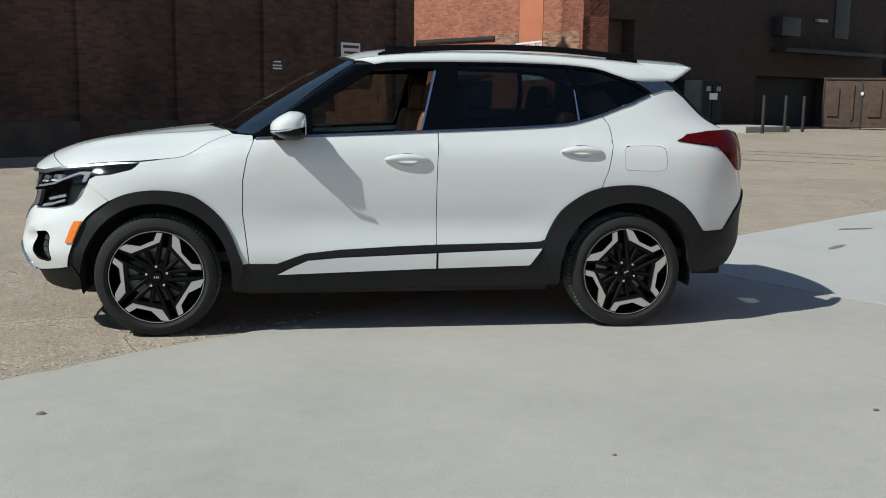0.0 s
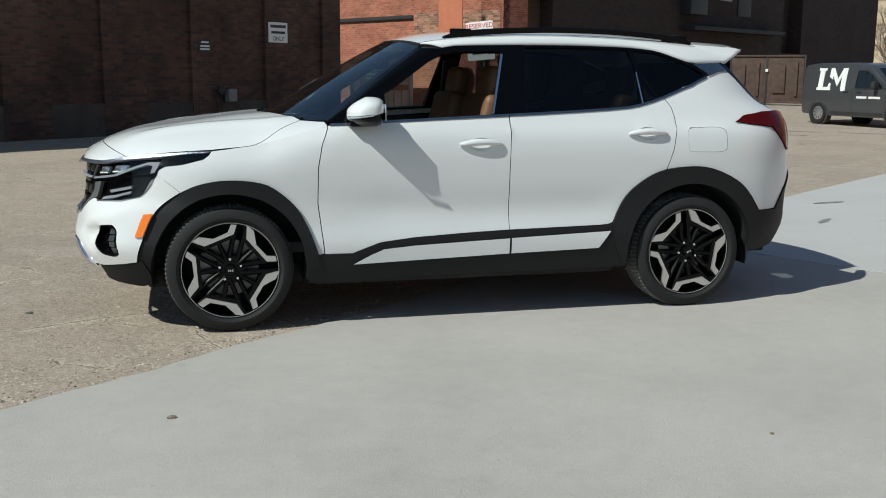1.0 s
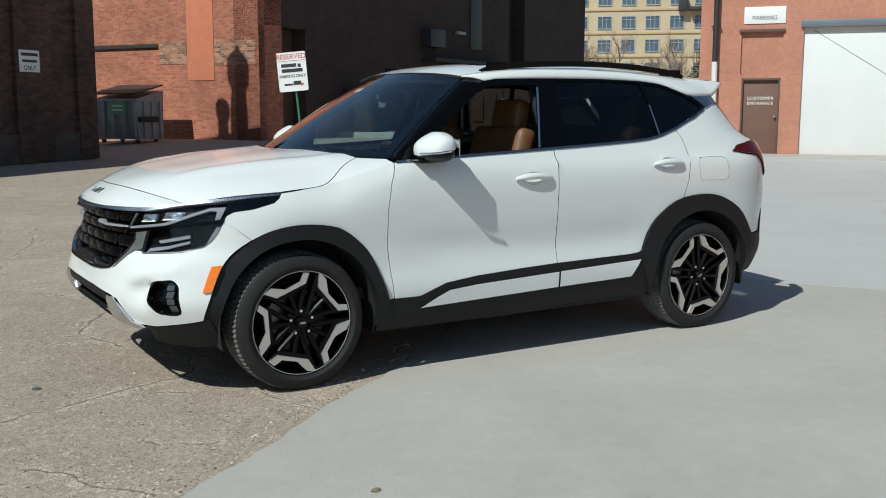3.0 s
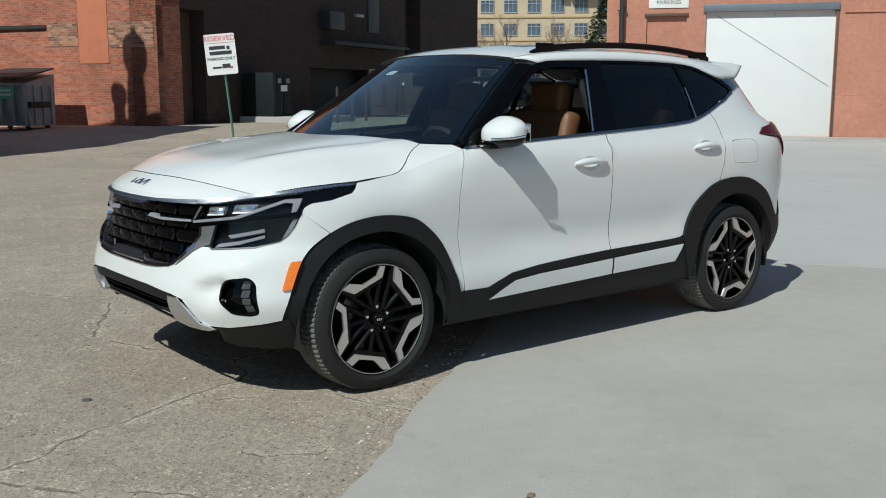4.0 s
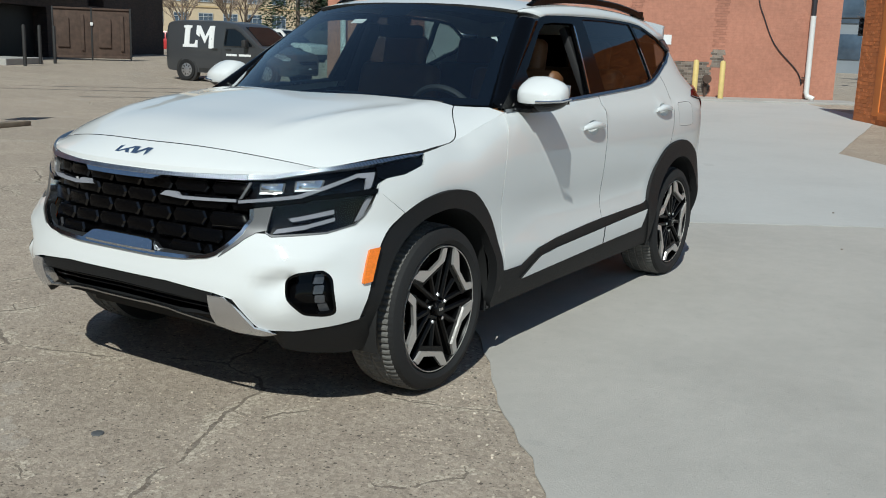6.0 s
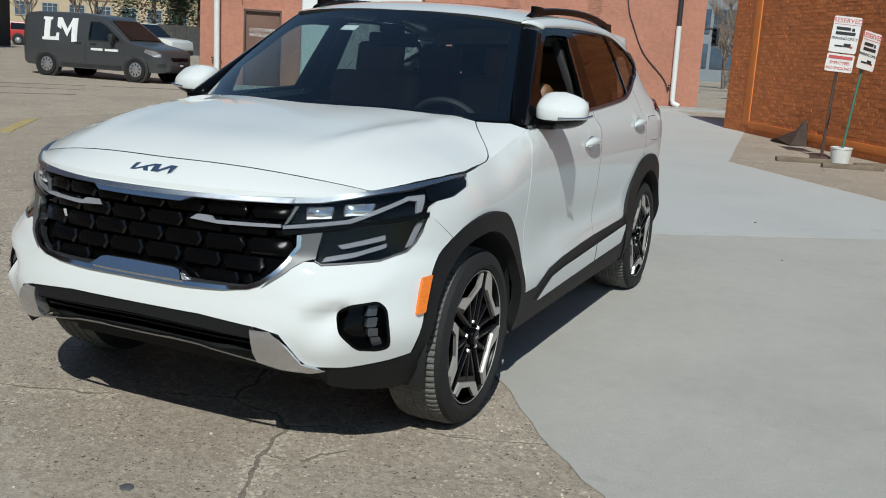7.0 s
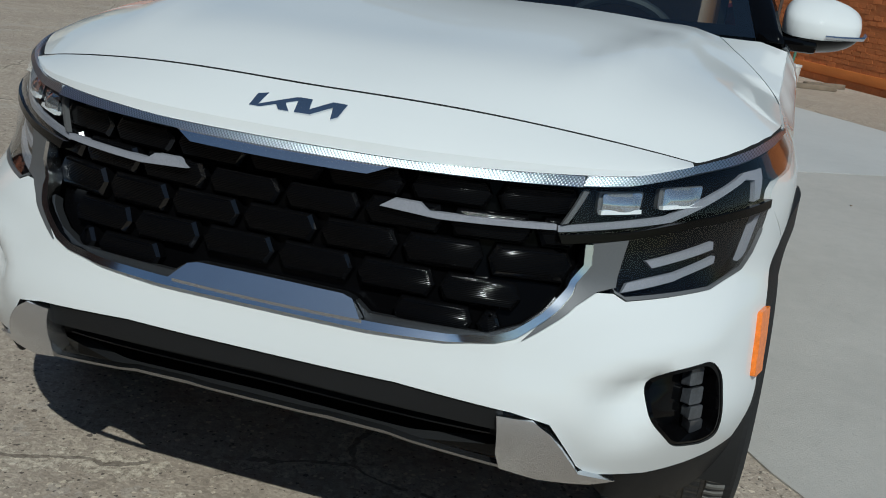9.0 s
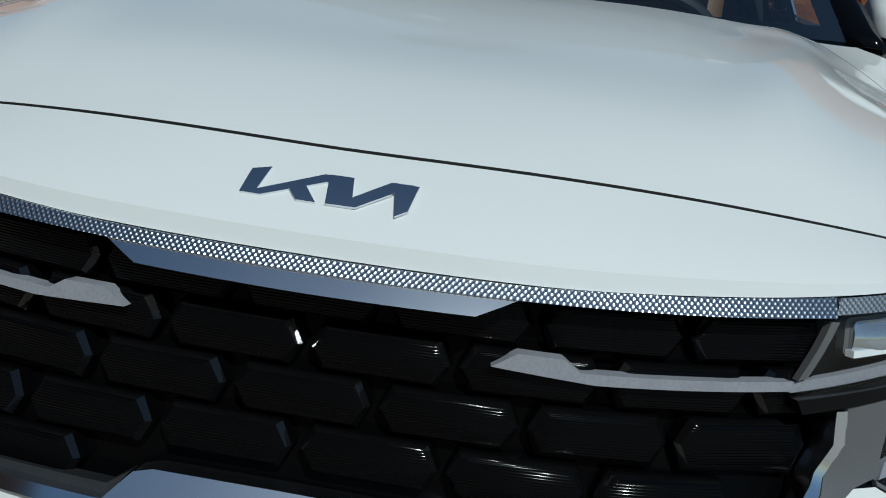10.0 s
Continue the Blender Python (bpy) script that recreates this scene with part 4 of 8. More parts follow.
def nose_skin(y, b, off=0.0):
    """Nose panel: y across, b from the grille band up to the bonnet's front edge."""
    t = b / 0.13
    low, top = body(*by_y(y, nose_low(abs(y)) + 0.001)), bonnet(seam_x(abs(y)) - 0.003, y * 0.994)
    h, flat = max(0.0, top.z - low.z), Vector((top.x - low.x, top.y - low.y, 0))
    knee = low + flat * 0.055 + Vector((0, 0, 0.225 * h))
    if t <= 0.16:
        return low.lerp(knee, t / 0.16) + Vector((-0.9, 0, 0.4)) * off
    t, low = (t - 0.16) / 0.84, knee
    p1, p2 = low + flat * 0.20 + Vector((0, 0, 0.27 * h)), top - flat * 0.36 - Vector((0, 0, 0.24 * h))
    return low * (1 - t) ** 3 + p1 * 3 * t * (1 - t) ** 2 + p2 * 3 * t * t * (1 - t) + top * t ** 3 + Vector((-0.6, 0, 0.8)) * off


edge_ys = [k / 20 * 0.677 for k in range(-20, 21)]
cut("nose_lip", [(y, 0.0) for y in edge_ys] + [(y, 0.0208) for y in edge_ys[::-1]], PAINT, car, surf=nose_skin, step=0.022)
cut("nose_panel", [(y, 0.0208) for y in edge_ys] + [(y, 0.13) for y in edge_ys[::-1]], PAINT, car, surf=nose_skin, step=0.022)

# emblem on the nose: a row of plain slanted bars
BADGE = (((0.0, 0.0), (0.09, 0.0), (0.135, 1.0), (0.02, 0.84)), ((0.02, 0.0), (0.13, 0.0), (0.62, 1.0), (0.47, 1.0)),
         ((0.26, 0.50), (0.36, 0.66), (0.47, 0.0), (0.35, 0.0)), ((0.50, 1.0), (0.65, 1.0), (0.69, 0.0), (0.53, 0.0)),
         ((0.58, 0.0), (0.71, 0.0), (1.02, 1.0), (0.88, 1.0)), ((0.90, 1.0), (1.05, 0.97), (1.02, 0.10), (0.95, -0.12)))
for k, loop in enumerate(BADGE):
    cut("badge_bar", [(-0.084 + 0.164 * p, 0.058 + 0.036 * q) for p, q in loop], SATIN, car, surf=nose_skin, off=0.0022 + 0.0004 * k, thick=0.003, step=0.012, label="brushed silver badge bar")

# inner shell behind the gaps, floor and wheel housings
shell_half = [by_x(-1.50, 0.72), by_x(-1.52, 0.885), by_x(-1.4, 0.905), by_x(-1.2, 0.94), by_x(-1.05, 0.97), by_x(-0.85, 1.04), by_x(0.2, 1.09), by_x(1.0, 1.12),
              by_x(1.2, 1.18), by_x(1.5, 1.25), by_x(1.75, 1.15), by_x(1.95, 1.0), by_x(2.0, 0.45), by_x(1.75, 0.32)] + along(arc(1.315, 0.40, 0, 180, 16)) + along(arc(-1.315, 0.40, 0, 118, 12))
both("inner_shell", shell_half, DARK, car, off=-0.022, thick=0.004, step=0.08, label="black inner body shell")
for sx, ex, fw, fz in ((-0.875, 0.875, 1.60, 0.27), (-1.74, -0.87, 1.24, 0.255), (0.87, 2.05, 1.05, 0.30)):
    part("floor_pan", box(((sx + ex) / 2, 0, fz), (ex - sx, fw, 0.11), 0.02), DARK, car)
for cx in (-1.315, 1.315):
    for s in (-1, 1):
        well = bmesh.new()
        add_lathe(well, [(0.400, s * 0.865), (0.405, s * 0.60), (0.25, s * 0.55), (0.0, s * 0.55)], 40, Matrix.Translation((cx, 0, 0.335)))
        bmesh.ops.bisect_plane(well, geom=well.verts[:] + well.edges[:] + well.faces[:], plane_co=(0, 0, 0.24), plane_no=(0, 0, -1), clear_outer=True)
        part("wheel_housing", well, DARK, car)

# doors
door_f = along(FRONT_EDGE[::-1], lambda x, z: by_x(x + 0.005, z)) + [by_x(-0.79, 1.075)] + [by_x(x, BELT(x)) for x in (-0.6, -0.4, -0.2, 0.0, 0.213)] \
    + along([(0.2055, 0.96), (0.2015, 0.829), (0.202, 0.65), (0.205, 0.50)]) + along(stretch(CLAD_TOP, -0.8, 0.2)[::-1]) + [by_x(-0.82, 0.402)]


def door_sculpt(u, z):
    """A hollow that runs along the lower doors and a soft crease at the shoulder."""
    x = body_point(u, z).x
    low = 0.5 + 0.06 * max(0, -x)
    return -0.010 * math.exp(-((z - low - 0.10) / 0.075) ** 2) * min(1, max(0, (x + 0.78) / 0.3)) * min(1, max(0, (1.0 - x) / 0.3)) + 0.004 * math.exp(-((z - 1.035 - 0.02 * x) / 0.012) ** 2)


def cup_loop(x0, zc):
    return [by_x(x0 + 0.125 + 0.068 * math.cos(a), zc + 0.006 + 0.036 * math.sin(a)) for a in (2 * math.pi * i / 24 for i in range(24))]


CUP_F, CUP_R = cup_loop(-0.085, 0.966), cup_loop(0.905, 1.015)
doors_f = both("front_door", door_f, PAINT, car, off=door_sculpt, label="white front door", holes=[CUP_F], rim_mat=PAINT)
door_r = along([(0.208, 0.50), (0.206, 0.65), (0.2055, 0.829), (0.2095, 0.96), (0.218, 1.122)]) + [by_x(x, BELT(x)) for x in (0.4, 0.614, 0.8, 0.941, 1.042, 1.15)] \
    + along([(x - 0.004, z) for x, z in REAR_EDGE]) + along([p for p in smooth_r if p[0] <= 1.146][::-1]) + along(stretch(CLAD_TOP, 0.22, 0.81)[::-1])
doors_r = both("rear_door", door_r, PAINT, car, off=door_sculpt, label="white rear door", holes=[CUP_R])

# rear quarter with fuel flap
FLAP = rounded(along([(1.282, 0.915), (1.282, 1.056), (1.525, 1.058), (1.533, 0.94), (1.515, 0.912)]), 0.035)
quarter = along(REAR_EDGE[::-1]) + [by_x(1.179, 1.229)] + [by_x(x, BELT(x) + 0.004) for x in (1.25, 1.35, 1.42, 1.488)] + along([(1.56, 1.372), (1.64, 1.375), (1.70, 1.33), (1.78, 1.25), (1.86, 1.19), (1.95, 1.15), (1.90, 1.134), (1.664, 1.120), (1.602, 1.083)]) \
    + along([(1.71, 1.066), (1.789, 1.058), (1.865, 1.047), (1.92, 0.997), (2.0, 0.925), (2.045, 0.902), (2.10, 0.89), (2.10, 0.74), (2.03, 0.67), (1.93, 0.562), (1.80, 0.562)]) + along([p for p in smooth_r if p[0] >= 1.153][::-1])
quarters = both("rear_quarter", quarter, PAINT, car, holes=[FLAP])
both("fuel_flap", shrunk(FLAP, 0.975), PAINT, car)

# black cladding: arches, sills, rear bumper, lower nose
both("wheel_arch_trim", along(smooth_f) + [by_x(-0.855, 0.34), by_x(-0.90, 0.25)] + along([p for p in arc(-1.315, 0.398, -8, 186, 26)]) + [by_x(-1.74, 0.28)], BLACK_PLASTIC, car, off=lambda u, z: 0.014 - 0.024 * min(1.0, max(0.0, (-1.36 - body_point(u, z).x) / 0.26)), thick=0.035, step=0.03, label="black plastic wheel arch trim")
both("wheel_arch_trim", along(smooth_r) + [by_x(1.80, 0.40), by_x(1.72, 0.32)] + along(arc(1.315, 0.398, -4, 188, 26)) + [by_x(0.90, 0.262), by_x(0.83, 0.42)], BLACK_PLASTIC, car, off=0.014, thick=0.035, step=0.03, label="black plastic wheel arch trim")
both("sill_cladding", along(CLAD_TOP) + along([(0.835, 0.42), (0.91, 0.262), (0.3, 0.258), (-0.336, 0.254), (-0.91, 0.245), (-0.86, 0.34)]), BLACK_PLASTIC, car, off=0.006, thick=0.03)
both("cladding_insert", along([(-0.672, 0.342), (-0.58, 0.388), (-0.506, 0.419), (-0.337, 0.433), (0.203, 0.453), (0.203, 0.369)]), PAINT, car, off=0.014, thick=0.012, label="white insert in the door cladding")
both("cladding_insert", along([(0.215, 0.454), (0.808, 0.473), (0.738, 0.381), (0.215, 0.369)]), PAINT, car, off=0.014, thick=0.012, label="white insert in the door cladding")
rear_half = along([(1.775, 0.56), (1.80, 0.556), (1.925, 0.556), (2.03, 0.664), (2.10, 0.735), (2.13, 0.77)]) + [(U_R + 1, 0.80), (U_R + 1, 0.36)] + along([(2.10, 0.37), (1.95, 0.33), (1.74, 0.318)])
both("rear_bumper", rear_half, BLACK_PLASTIC, car, off=0.010, thick=0.03, label="black plastic rear bumper")
lower = [by_y(0.0, 0.394), by_y(0.30, 0.384), by_y(0.515, 0.349), by_y(0.57, 0.347), by_y(0.696, 0.350), by_x(-1.849, 0.369), by_x(-1.758, 0.391), by_x(-1.725, 0.33), by_x(-1.69, 0.262), by_x(-1.768, 0.245), by_y(0.69, 0.258), by_y(0.60, 0.285), by_y(0.50, 0.285), by_y(0.3, 0.27), by_y(0.0, 0.27)]
cut("lower_valance", mirrored(lower), BLACK_PLASTIC, car, off=lambda u, z: -0.004 - max(0, 0.385 - z) * 1.9 * max(0.0, 1 - (abs(u) / 0.43) ** 3), thick=0.02, step=0.025)
intake = [by_y(0.0, 0.497), by_y(0.26, 0.497), by_y(0.463, 0.479), by_y(0.528, 0.464), by_y(0.55, 0.430), by_y(0.579, 0.373), by_y(0.57, 0.349), by_y(0.515, 0.351), by_y(0.30, 0.386), by_y(0.0, 0.396)]
upper_band = [by_y(0.0, 0.497), by_y(0.26, 0.497), by_y(0.45, 0.479), by_y(0.45, 0.436), by_y(0.30, 0.448), by_y(0.0, 0.456)]
cut("intake_back", mirrored(intake), DARK, car, off=-0.06, thick=0.004)
cut("intake_band", mirrored(upper_band), BLACK_PLASTIC, car, off=-0.006, thick=0.05)
for zc in (0.424, 0.406):
    cut("intake_slat", mirrored([by_y(0.0, zc + 0.012), by_y(0.43, zc - 0.002), by_y(0.43, zc - 0.006), by_y(0.0, zc + 0.007)]), BLACK_PLASTIC, car, off=-0.03, thick=0.03)
both("skid_corner", [by_y(0.440, 0.474), by_y(0.500, 0.472), by_y(0.530, 0.452), by_y(0.552, 0.424), by_y(0.582, 0.366), by_y(0.645, 0.344), by_y(0.60, 0.330), by_y(0.515, 0.340), by_y(0.45, 0.362), by_y(0.443, 0.40)], SATIN, car, off=lambda u, z: 0.004 + 0.010 * math.sin(math.pi * min(1.0, max(0.0, (z - 0.33) / 0.15))) ** 0.7, thick=0.04, step=0.014, label="satin silver skid plate corner")
cut("skid_lip", mirrored([by_y(0.0, 0.397), by_y(0.10, 0.397), by_y(0.14, 0.400), by_y(0.25, 0.395), by_y(0.29, 0.386), by_y(0.46, 0.360), by_y(0.53, 0.338), by_y(0.52, 0.334), by_y(0.46, 0.353), by_y(0.29, 0.380), by_y(0.25, 0.388), by_y(0.14, 0.392), by_y(0.10, 0.391), by_y(0.0, 0.391)]), DARK_SATIN, car, off=0.003, thick=0.012, label="satin silver skid plate lip")

# hidden box added to keep sunlight from leaking through the intake
part("bumper_core", box((-1.92, 0, 0.405), (0.10, 0.96, 0.18), 0.01), DARK, car)

# grille
GRILLE_CELL = mat("grille_cell", (0.002, 0.002, 0.0023), 0.11, 0, 0.05, 5, spec=0.10, fine=0)
rib_nt = GRILLE_CELL.node_tree
rib_split = rib_nt.nodes.new("ShaderNodeSeparateXYZ")
rib_nt.links.new(rib_nt.nodes["Texture Coordinate"].outputs["Object"], rib_split.inputs[0])
rib_bump = rib_nt.nodes.new("ShaderNodeBump")
rib_bump.inputs["Distance"].default_value = 0.00019
rib_nt.links.new(n_math(rib_nt, "SINE", n_math(rib_nt, "MULTIPLY", rib_split.outputs[2], 2 * math.pi / 0.0030)), rib_bump.inputs["Height"])
rib_nt.links.new(rib_bump.outputs[0], rib_nt.nodes["Principled BSDF"].inputs["Normal"])
grille_half = [by_y(0.0, 0.868), by_y(0.30, 0.868), by_y(0.45, 0.872), by_y(0.53, 0.875), by_y(0.50, 0.79), by_y(0.54, 0.765), by_y(0.54, 0.735), by_y(0.515, 0.690), by_y(0.468, 0.632), by_y(0.42, 0.599), by_y(0.30, 0.588), by_y(0.0, 0.586)]
cut("grille_back", mirrored(grille_half), GRILLE_BLACK, car, off=-0.045, thick=0.01)
verts, faces, edge_index = [], [], []
for row in range(5):
    z0 = 0.592 + row * 0.0545
    for k in range(-4, 5):
        y0 = (k + (0.5 if row % 2 else 0)) * 0.150
        z1 = z0 + 0.053
        lim = 0.528 if z0 > 0.70 else 0.42 + (z0 - 0.59) * 0.95
        ya, yb = max(-lim, y0 - 0.073), min(lim, y0 + 0.073)
        if yb - ya < 0.04 or (row == 0 and abs(y0) < 0.2):
            continue
        o = len(verts)
        for inset, depth in ((0.0, -0.044), (0.002, -0.026), (0.007, -0.019), (0.013, -0.017)):
            for yy, zz in ((ya + inset + 0.012, z0 + inset), (yb - inset - 0.012, z0 + inset), (yb - inset, (z0 + z1) / 2), (yb - inset - 0.012, z1 - inset * 0.7), (ya + inset + 0.012, z1 - inset * 0.7), (ya + inset, (z0 + z1) / 2)):
                verts.append(body(*by_y(yy, zz), depth - (z1 - zz) * 0.04 * (1 if inset else 0)))
        for ring in range(3):
            for i in range(6):
                a, c = o + ring * 6 + i, o + ring * 6 + (i + 1) % 6
                faces.append((c, a, a + 6, c + 6))
                edge_index.append(1 if ring == 1 else 0)
        edge_index.append(0)
        faces.append(tuple(o + 18 + i for i in (5, 4, 3, 2, 1, 0)))
tagged(mesh_ob("grille_lattice", verts, faces, GRILLE_BLACK, car, "gloss black grille cells in staggered rows", 25, mats=[GRILLE_CELL, GRILLE_EDGE], index=edge_index), kind="stuff")
mesh_trim = mat("perforated_silver", (0.42, 0.44, 0.47), 0.28, 1.0, 0.03, 10, fine=0)
nt = mesh_trim.node_tree
vor = nt.nodes.new("ShaderNodeTexVoronoi")
vor.voronoi_dimensions = "2D"
vor.inputs["Scale"].default_value = 165
vor.inputs["Randomness"].default_value = 0.0
split = nt.nodes.new("ShaderNodeSeparateXYZ")
nt.links.new(nt.nodes["Texture Coordinate"].outputs["Object"], split.inputs[0])
join = nt.nodes.new("ShaderNodeCombineXYZ")
nt.links.new(n_math(nt, "ADD", split.outputs[1], split.outputs[2]), join.inputs[0])
nt.links.new(n_math(nt, "SUBTRACT", split.outputs[1], split.outputs[2]), join.inputs[1])
nt.links.new(join.outputs[0], vor.inputs["Vector"])
bp = nt.nodes.new("ShaderNodeBump")
bp.inputs["Distance"].default_value = 0.0014
nt.links.new(vor.outputs["Distance"], bp.inputs["Height"])
nt.links.new(bp.outputs[0], nt.nodes["Principled BSDF"].inputs["Normal"])
joint = nt.nodes.new("ShaderNodeValToRGB")
joint.color_ramp.elements[0].position, joint.color_ramp.elements[0].color = 0.34, (0.68, 0.71, 0.76, 1)
joint.color_ramp.elements[1].position, joint.color_ramp.elements[1].color = 0.60, (0.22, 0.235, 0.26, 1)
nt.links.new(vor.outputs["Distance"], joint.inputs[0])
nt.links.new(joint.outputs[0], nt.nodes["Principled BSDF"].inputs["Base Color"])
trim_half = [by_y(0.0, 0.877), by_y(0.21, 0.877), by_y(0.373, 0.881), by_y(0.507, 0.885), by_y(0.503, 0.866), by_y(0.376, 0.865), by_y(0.0, 0.8635)]
cut("grille_trim", mirrored(trim_half), mesh_trim, car, off=lambda u, z: 0.001 + max(0.0, 0.885 - z) * 0.6, thick=0.02, step=0.02, label="perforated satin silver band above the grille")
cut("grille_blade", mirrored([by_y(0.0, 0.8638), by_y(0.203, 0.8655), by_y(0.162, 0.847), by_y(0.0, 0.846)]), SATIN, car, off=lambda u, z: 0.008 + max(0.0, 0.868 - z) * 0.75, thick=0.025, step=0.02, label="satin silver blade above the grille")
cut("lower_blade", mirrored([by_y(0.0, 0.630), by_y(0.14, 0.629), by_y(0.160, 0.624), by_y(0.184, 0.595), by_y(0.0, 0.593)]), SATIN, car, off=lambda u, z: -0.010 + (0.630 - z) * 0.7, thick=0.03, step=0.02, label="satin silver blade below the grille")
lower_mesh = [by_y(0.165, 0.622), by_y(0.19, 0.604), by_y(0.40, 0.607), by_y(0.455, 0.630), by_y(0.498, 0.682), by_y(0.510, 0.675), by_y(0.470, 0.627), by_y(0.41, 0.596), by_y(0.30, 0.591), by_y(0.188, 0.591)]
dark_mesh = mat("dark_perforated", (0.05, 0.052, 0.055), 0.35, 0.6, 0.05, 20, bump=0.0005, bump_scale=260)
both("mesh_band", lower_mesh, dark_mesh, car, off=-0.012, thick=0.02, step=0.025)
outer = [by_y(0.0, 0.594), by_y(0.20, 0.593), by_y(0.333, 0.597), by_y(0.41, 0.606), by_y(0.442, 0.620), by_y(0.465, 0.638), by_y(0.511, 0.694), by_y(0.530, 0.735), by_y(0.527, 0.770), by_y(0.540, 0.770), by_y(0.543, 0.733),
         by_y(0.522, 0.686), by_y(0.474, 0.628), by_y(0.449, 0.607), by_y(0.415, 0.594), by_y(0.333, 0.584), by_y(0.20, 0.579), by_y(0.0, 0.579)]
cut("grille_surround", mirrored(outer), CHROME, car, off=lambda u, z: max(0.004, 0.012 - 0.8 * max(0.0, z - 0.579)), thick=0.03, step=0.025, label="bright satin grille surround")
both("lamp_bezel", [by_y(0.542, 0.734), by_y(0.539, 0.772), by_y(0.594, 0.781), by_y(0.588, 0.698), by_y(0.560, 0.690), by_y(0.532, 0.668), by_y(0.492, 0.630), by_y(0.458, 0.604), by_y(0.478, 0.630), by_y(0.524, 0.686)], SILVER_PLASTIC, car, off=lambda u, z: scoop(u, z) + 0.004, thick=0.02, step=0.02, label="satin silver bezel beside the lower lamp")
both("running_lamp", [by_y(0.184, 0.794), by_y(0.208, 0.810), by_y(0.252, 0.809), by_y(0.270, 0.797), by_y(0.478, 0.800), by_y(0.479, 0.790), by_y(0.285, 0.786)], LED_WHITE, car, off=-0.004, thick=0.02, step=0.02, label="white running light bar in the grille")

# headlamps
LAMP_DARK = mat("lamp_housing", (0.004, 0.0045, 0.006), 0.35, 0.0, 0.25, 25, spec=0.08, fine=0.2, fine_scale=90)
PROJECTOR_RIM = mat("projector_rim", (0.72, 0.74, 0.74), 0.3, 0.0, 0.05, 30, coat=0.5, fine=0)
for s in (1, -1):
    flip = lambda loop: [(s * p[0], p[1]) for p in loop]
    lamp_in = LAMP_TOP + LAMP_LOW + LAMP_BOT + [by_y(0.54, 0.772), by_y(0.482, 0.79)]
    lamp = cut("headlamp", flip(lamp_in), LAMP_DARK, car, off=-0.035, thick=0.01, step=0.03, label="black headlamp with twin projector lenses")
    cut("lamp_brow", flip([by_y(0.509, 0.884), by_y(0.579, 0.887), by_y(0.683, 0.908), by_x(-1.622, 0.935), by_x(-1.50, 0.945), by_x(-1.394, 0.947), by_x(-1.42, 0.940), by_x(-1.50, 0.936), by_x(-1.622, 0.923), by_y(0.683, 0.895), by_y(0.579, 0.872), by_y(0.505, 0.868)]), mesh_trim, lamp, off=lambda u, z: 0.003 + 0.004 * min(1, max(0, (0.75 - abs(u)) / 0.2)), thick=0.02, step=0.025, label="perforated satin brow strip")
    cut("lamp_tip", flip([by_x(-1.64, 0.918), by_x(-1.50, 0.934), by_x(-1.415, 0.938), by_x(-1.41, 0.927), by_x(-1.436, 0.910), by_x(-1.538, 0.884), by_x(-1.62, 0.875), by_x(-1.648, 0.878)]), GLOSS_BLACK, lamp, off=-0.006, thick=0.01, step=0.025, label="gloss black tip of the headlamp")
    cut("light_guide", flip([by_y(0.482, 0.797), by_y(0.655, 0.822), by_x(-1.715, 0.897), by_x(-1.649, 0.900), by_x(-1.683, 0.843), by_x(-1.704, 0.839), by_x(-1.690, 0.880), by_x(-1.718, 0.884), by_y(0.665, 0.811), by_y(0.484, 0.786)]), LED_WHITE, lamp, off=-0.012, thick=0.01, step=0.02, label="white light guide")
    cut("lamp_shelf", flip([by_y(0.482, 0.783), by_y(0.594, 0.795), by_y(0.698, 0.818), by_x(-1.663, 0.840), by_x(-1.668, 0.824), by_y(0.70, 0.804), by_y(0.594, 0.781), by_y(0.49, 0.768)]), GLOSS_BLACK, lamp, off=0.004, thick=0.03, step=0.03, label="gloss black dividing bar")
    cut("lower_guide", flip([by_y(0.612, 0.706), by_y(0.69, 0.720), by_y(0.755, 0.744), by_y(0.755, 0.731), by_y(0.69, 0.707), by_y(0.605, 0.694)]), LED_WHITE, lamp, off=-0.014, thick=0.01, step=0.02)
    cut("lower_guide", flip([by_y(0.640, 0.741), by_y(0.75, 0.770), by_y(0.752, 0.756), by_y(0.652, 0.729)]), LED_WHITE, lamp, off=-0.018, thick=0.01, step=0.02)
    cut("lower_guide", flip([by_x(-1.700, 0.806), by_x(-1.678, 0.812), by_x(-1.725, 0.735), by_x(-1.747, 0.727)]), LED_WHITE, lamp, off=-0.012, thick=0.01, step=0.02)
    for y0, z0 in ((0.581, 0.841), (0.680, 0.854)):
        loop = rounded([by_y(y0 - 0.031, z0 - 0.017), by_y(y0 + 0.029, z0 - 0.012), by_y(y0 + 0.031, z0 + 0.022), by_y(y0 - 0.033, z0 + 0.018)], 0.006)
        a = by_y(y0, z0)
        cut("projector_bezel", flip([(p[0] + (p[0] - a[0]) * 0.16, p[1] + (p[1] - z0) * 0.16) for p in loop]), SILVER_PLASTIC, lamp, off=-0.024, thick=0.012, step=0.01)
        cut("projector_lens", flip(loop), LENS, lamp, off=lambda u, z, a=a: -0.018 + 0.009 * max(0, 1 - ((abs(u) - a[0]) / 0.034) ** 2 - ((z - a[1]) / 0.022) ** 2), thick=0.012, step=0.008, label="clear projector lens")
        lip = [by_y(y0 - 0.034, z0 - 0.020), by_y(y0 + 0.032, z0 - 0.015), by_y(y0 + 0.032, z0 - 0.008), by_y(y0 - 0.033, z0 - 0.013)]
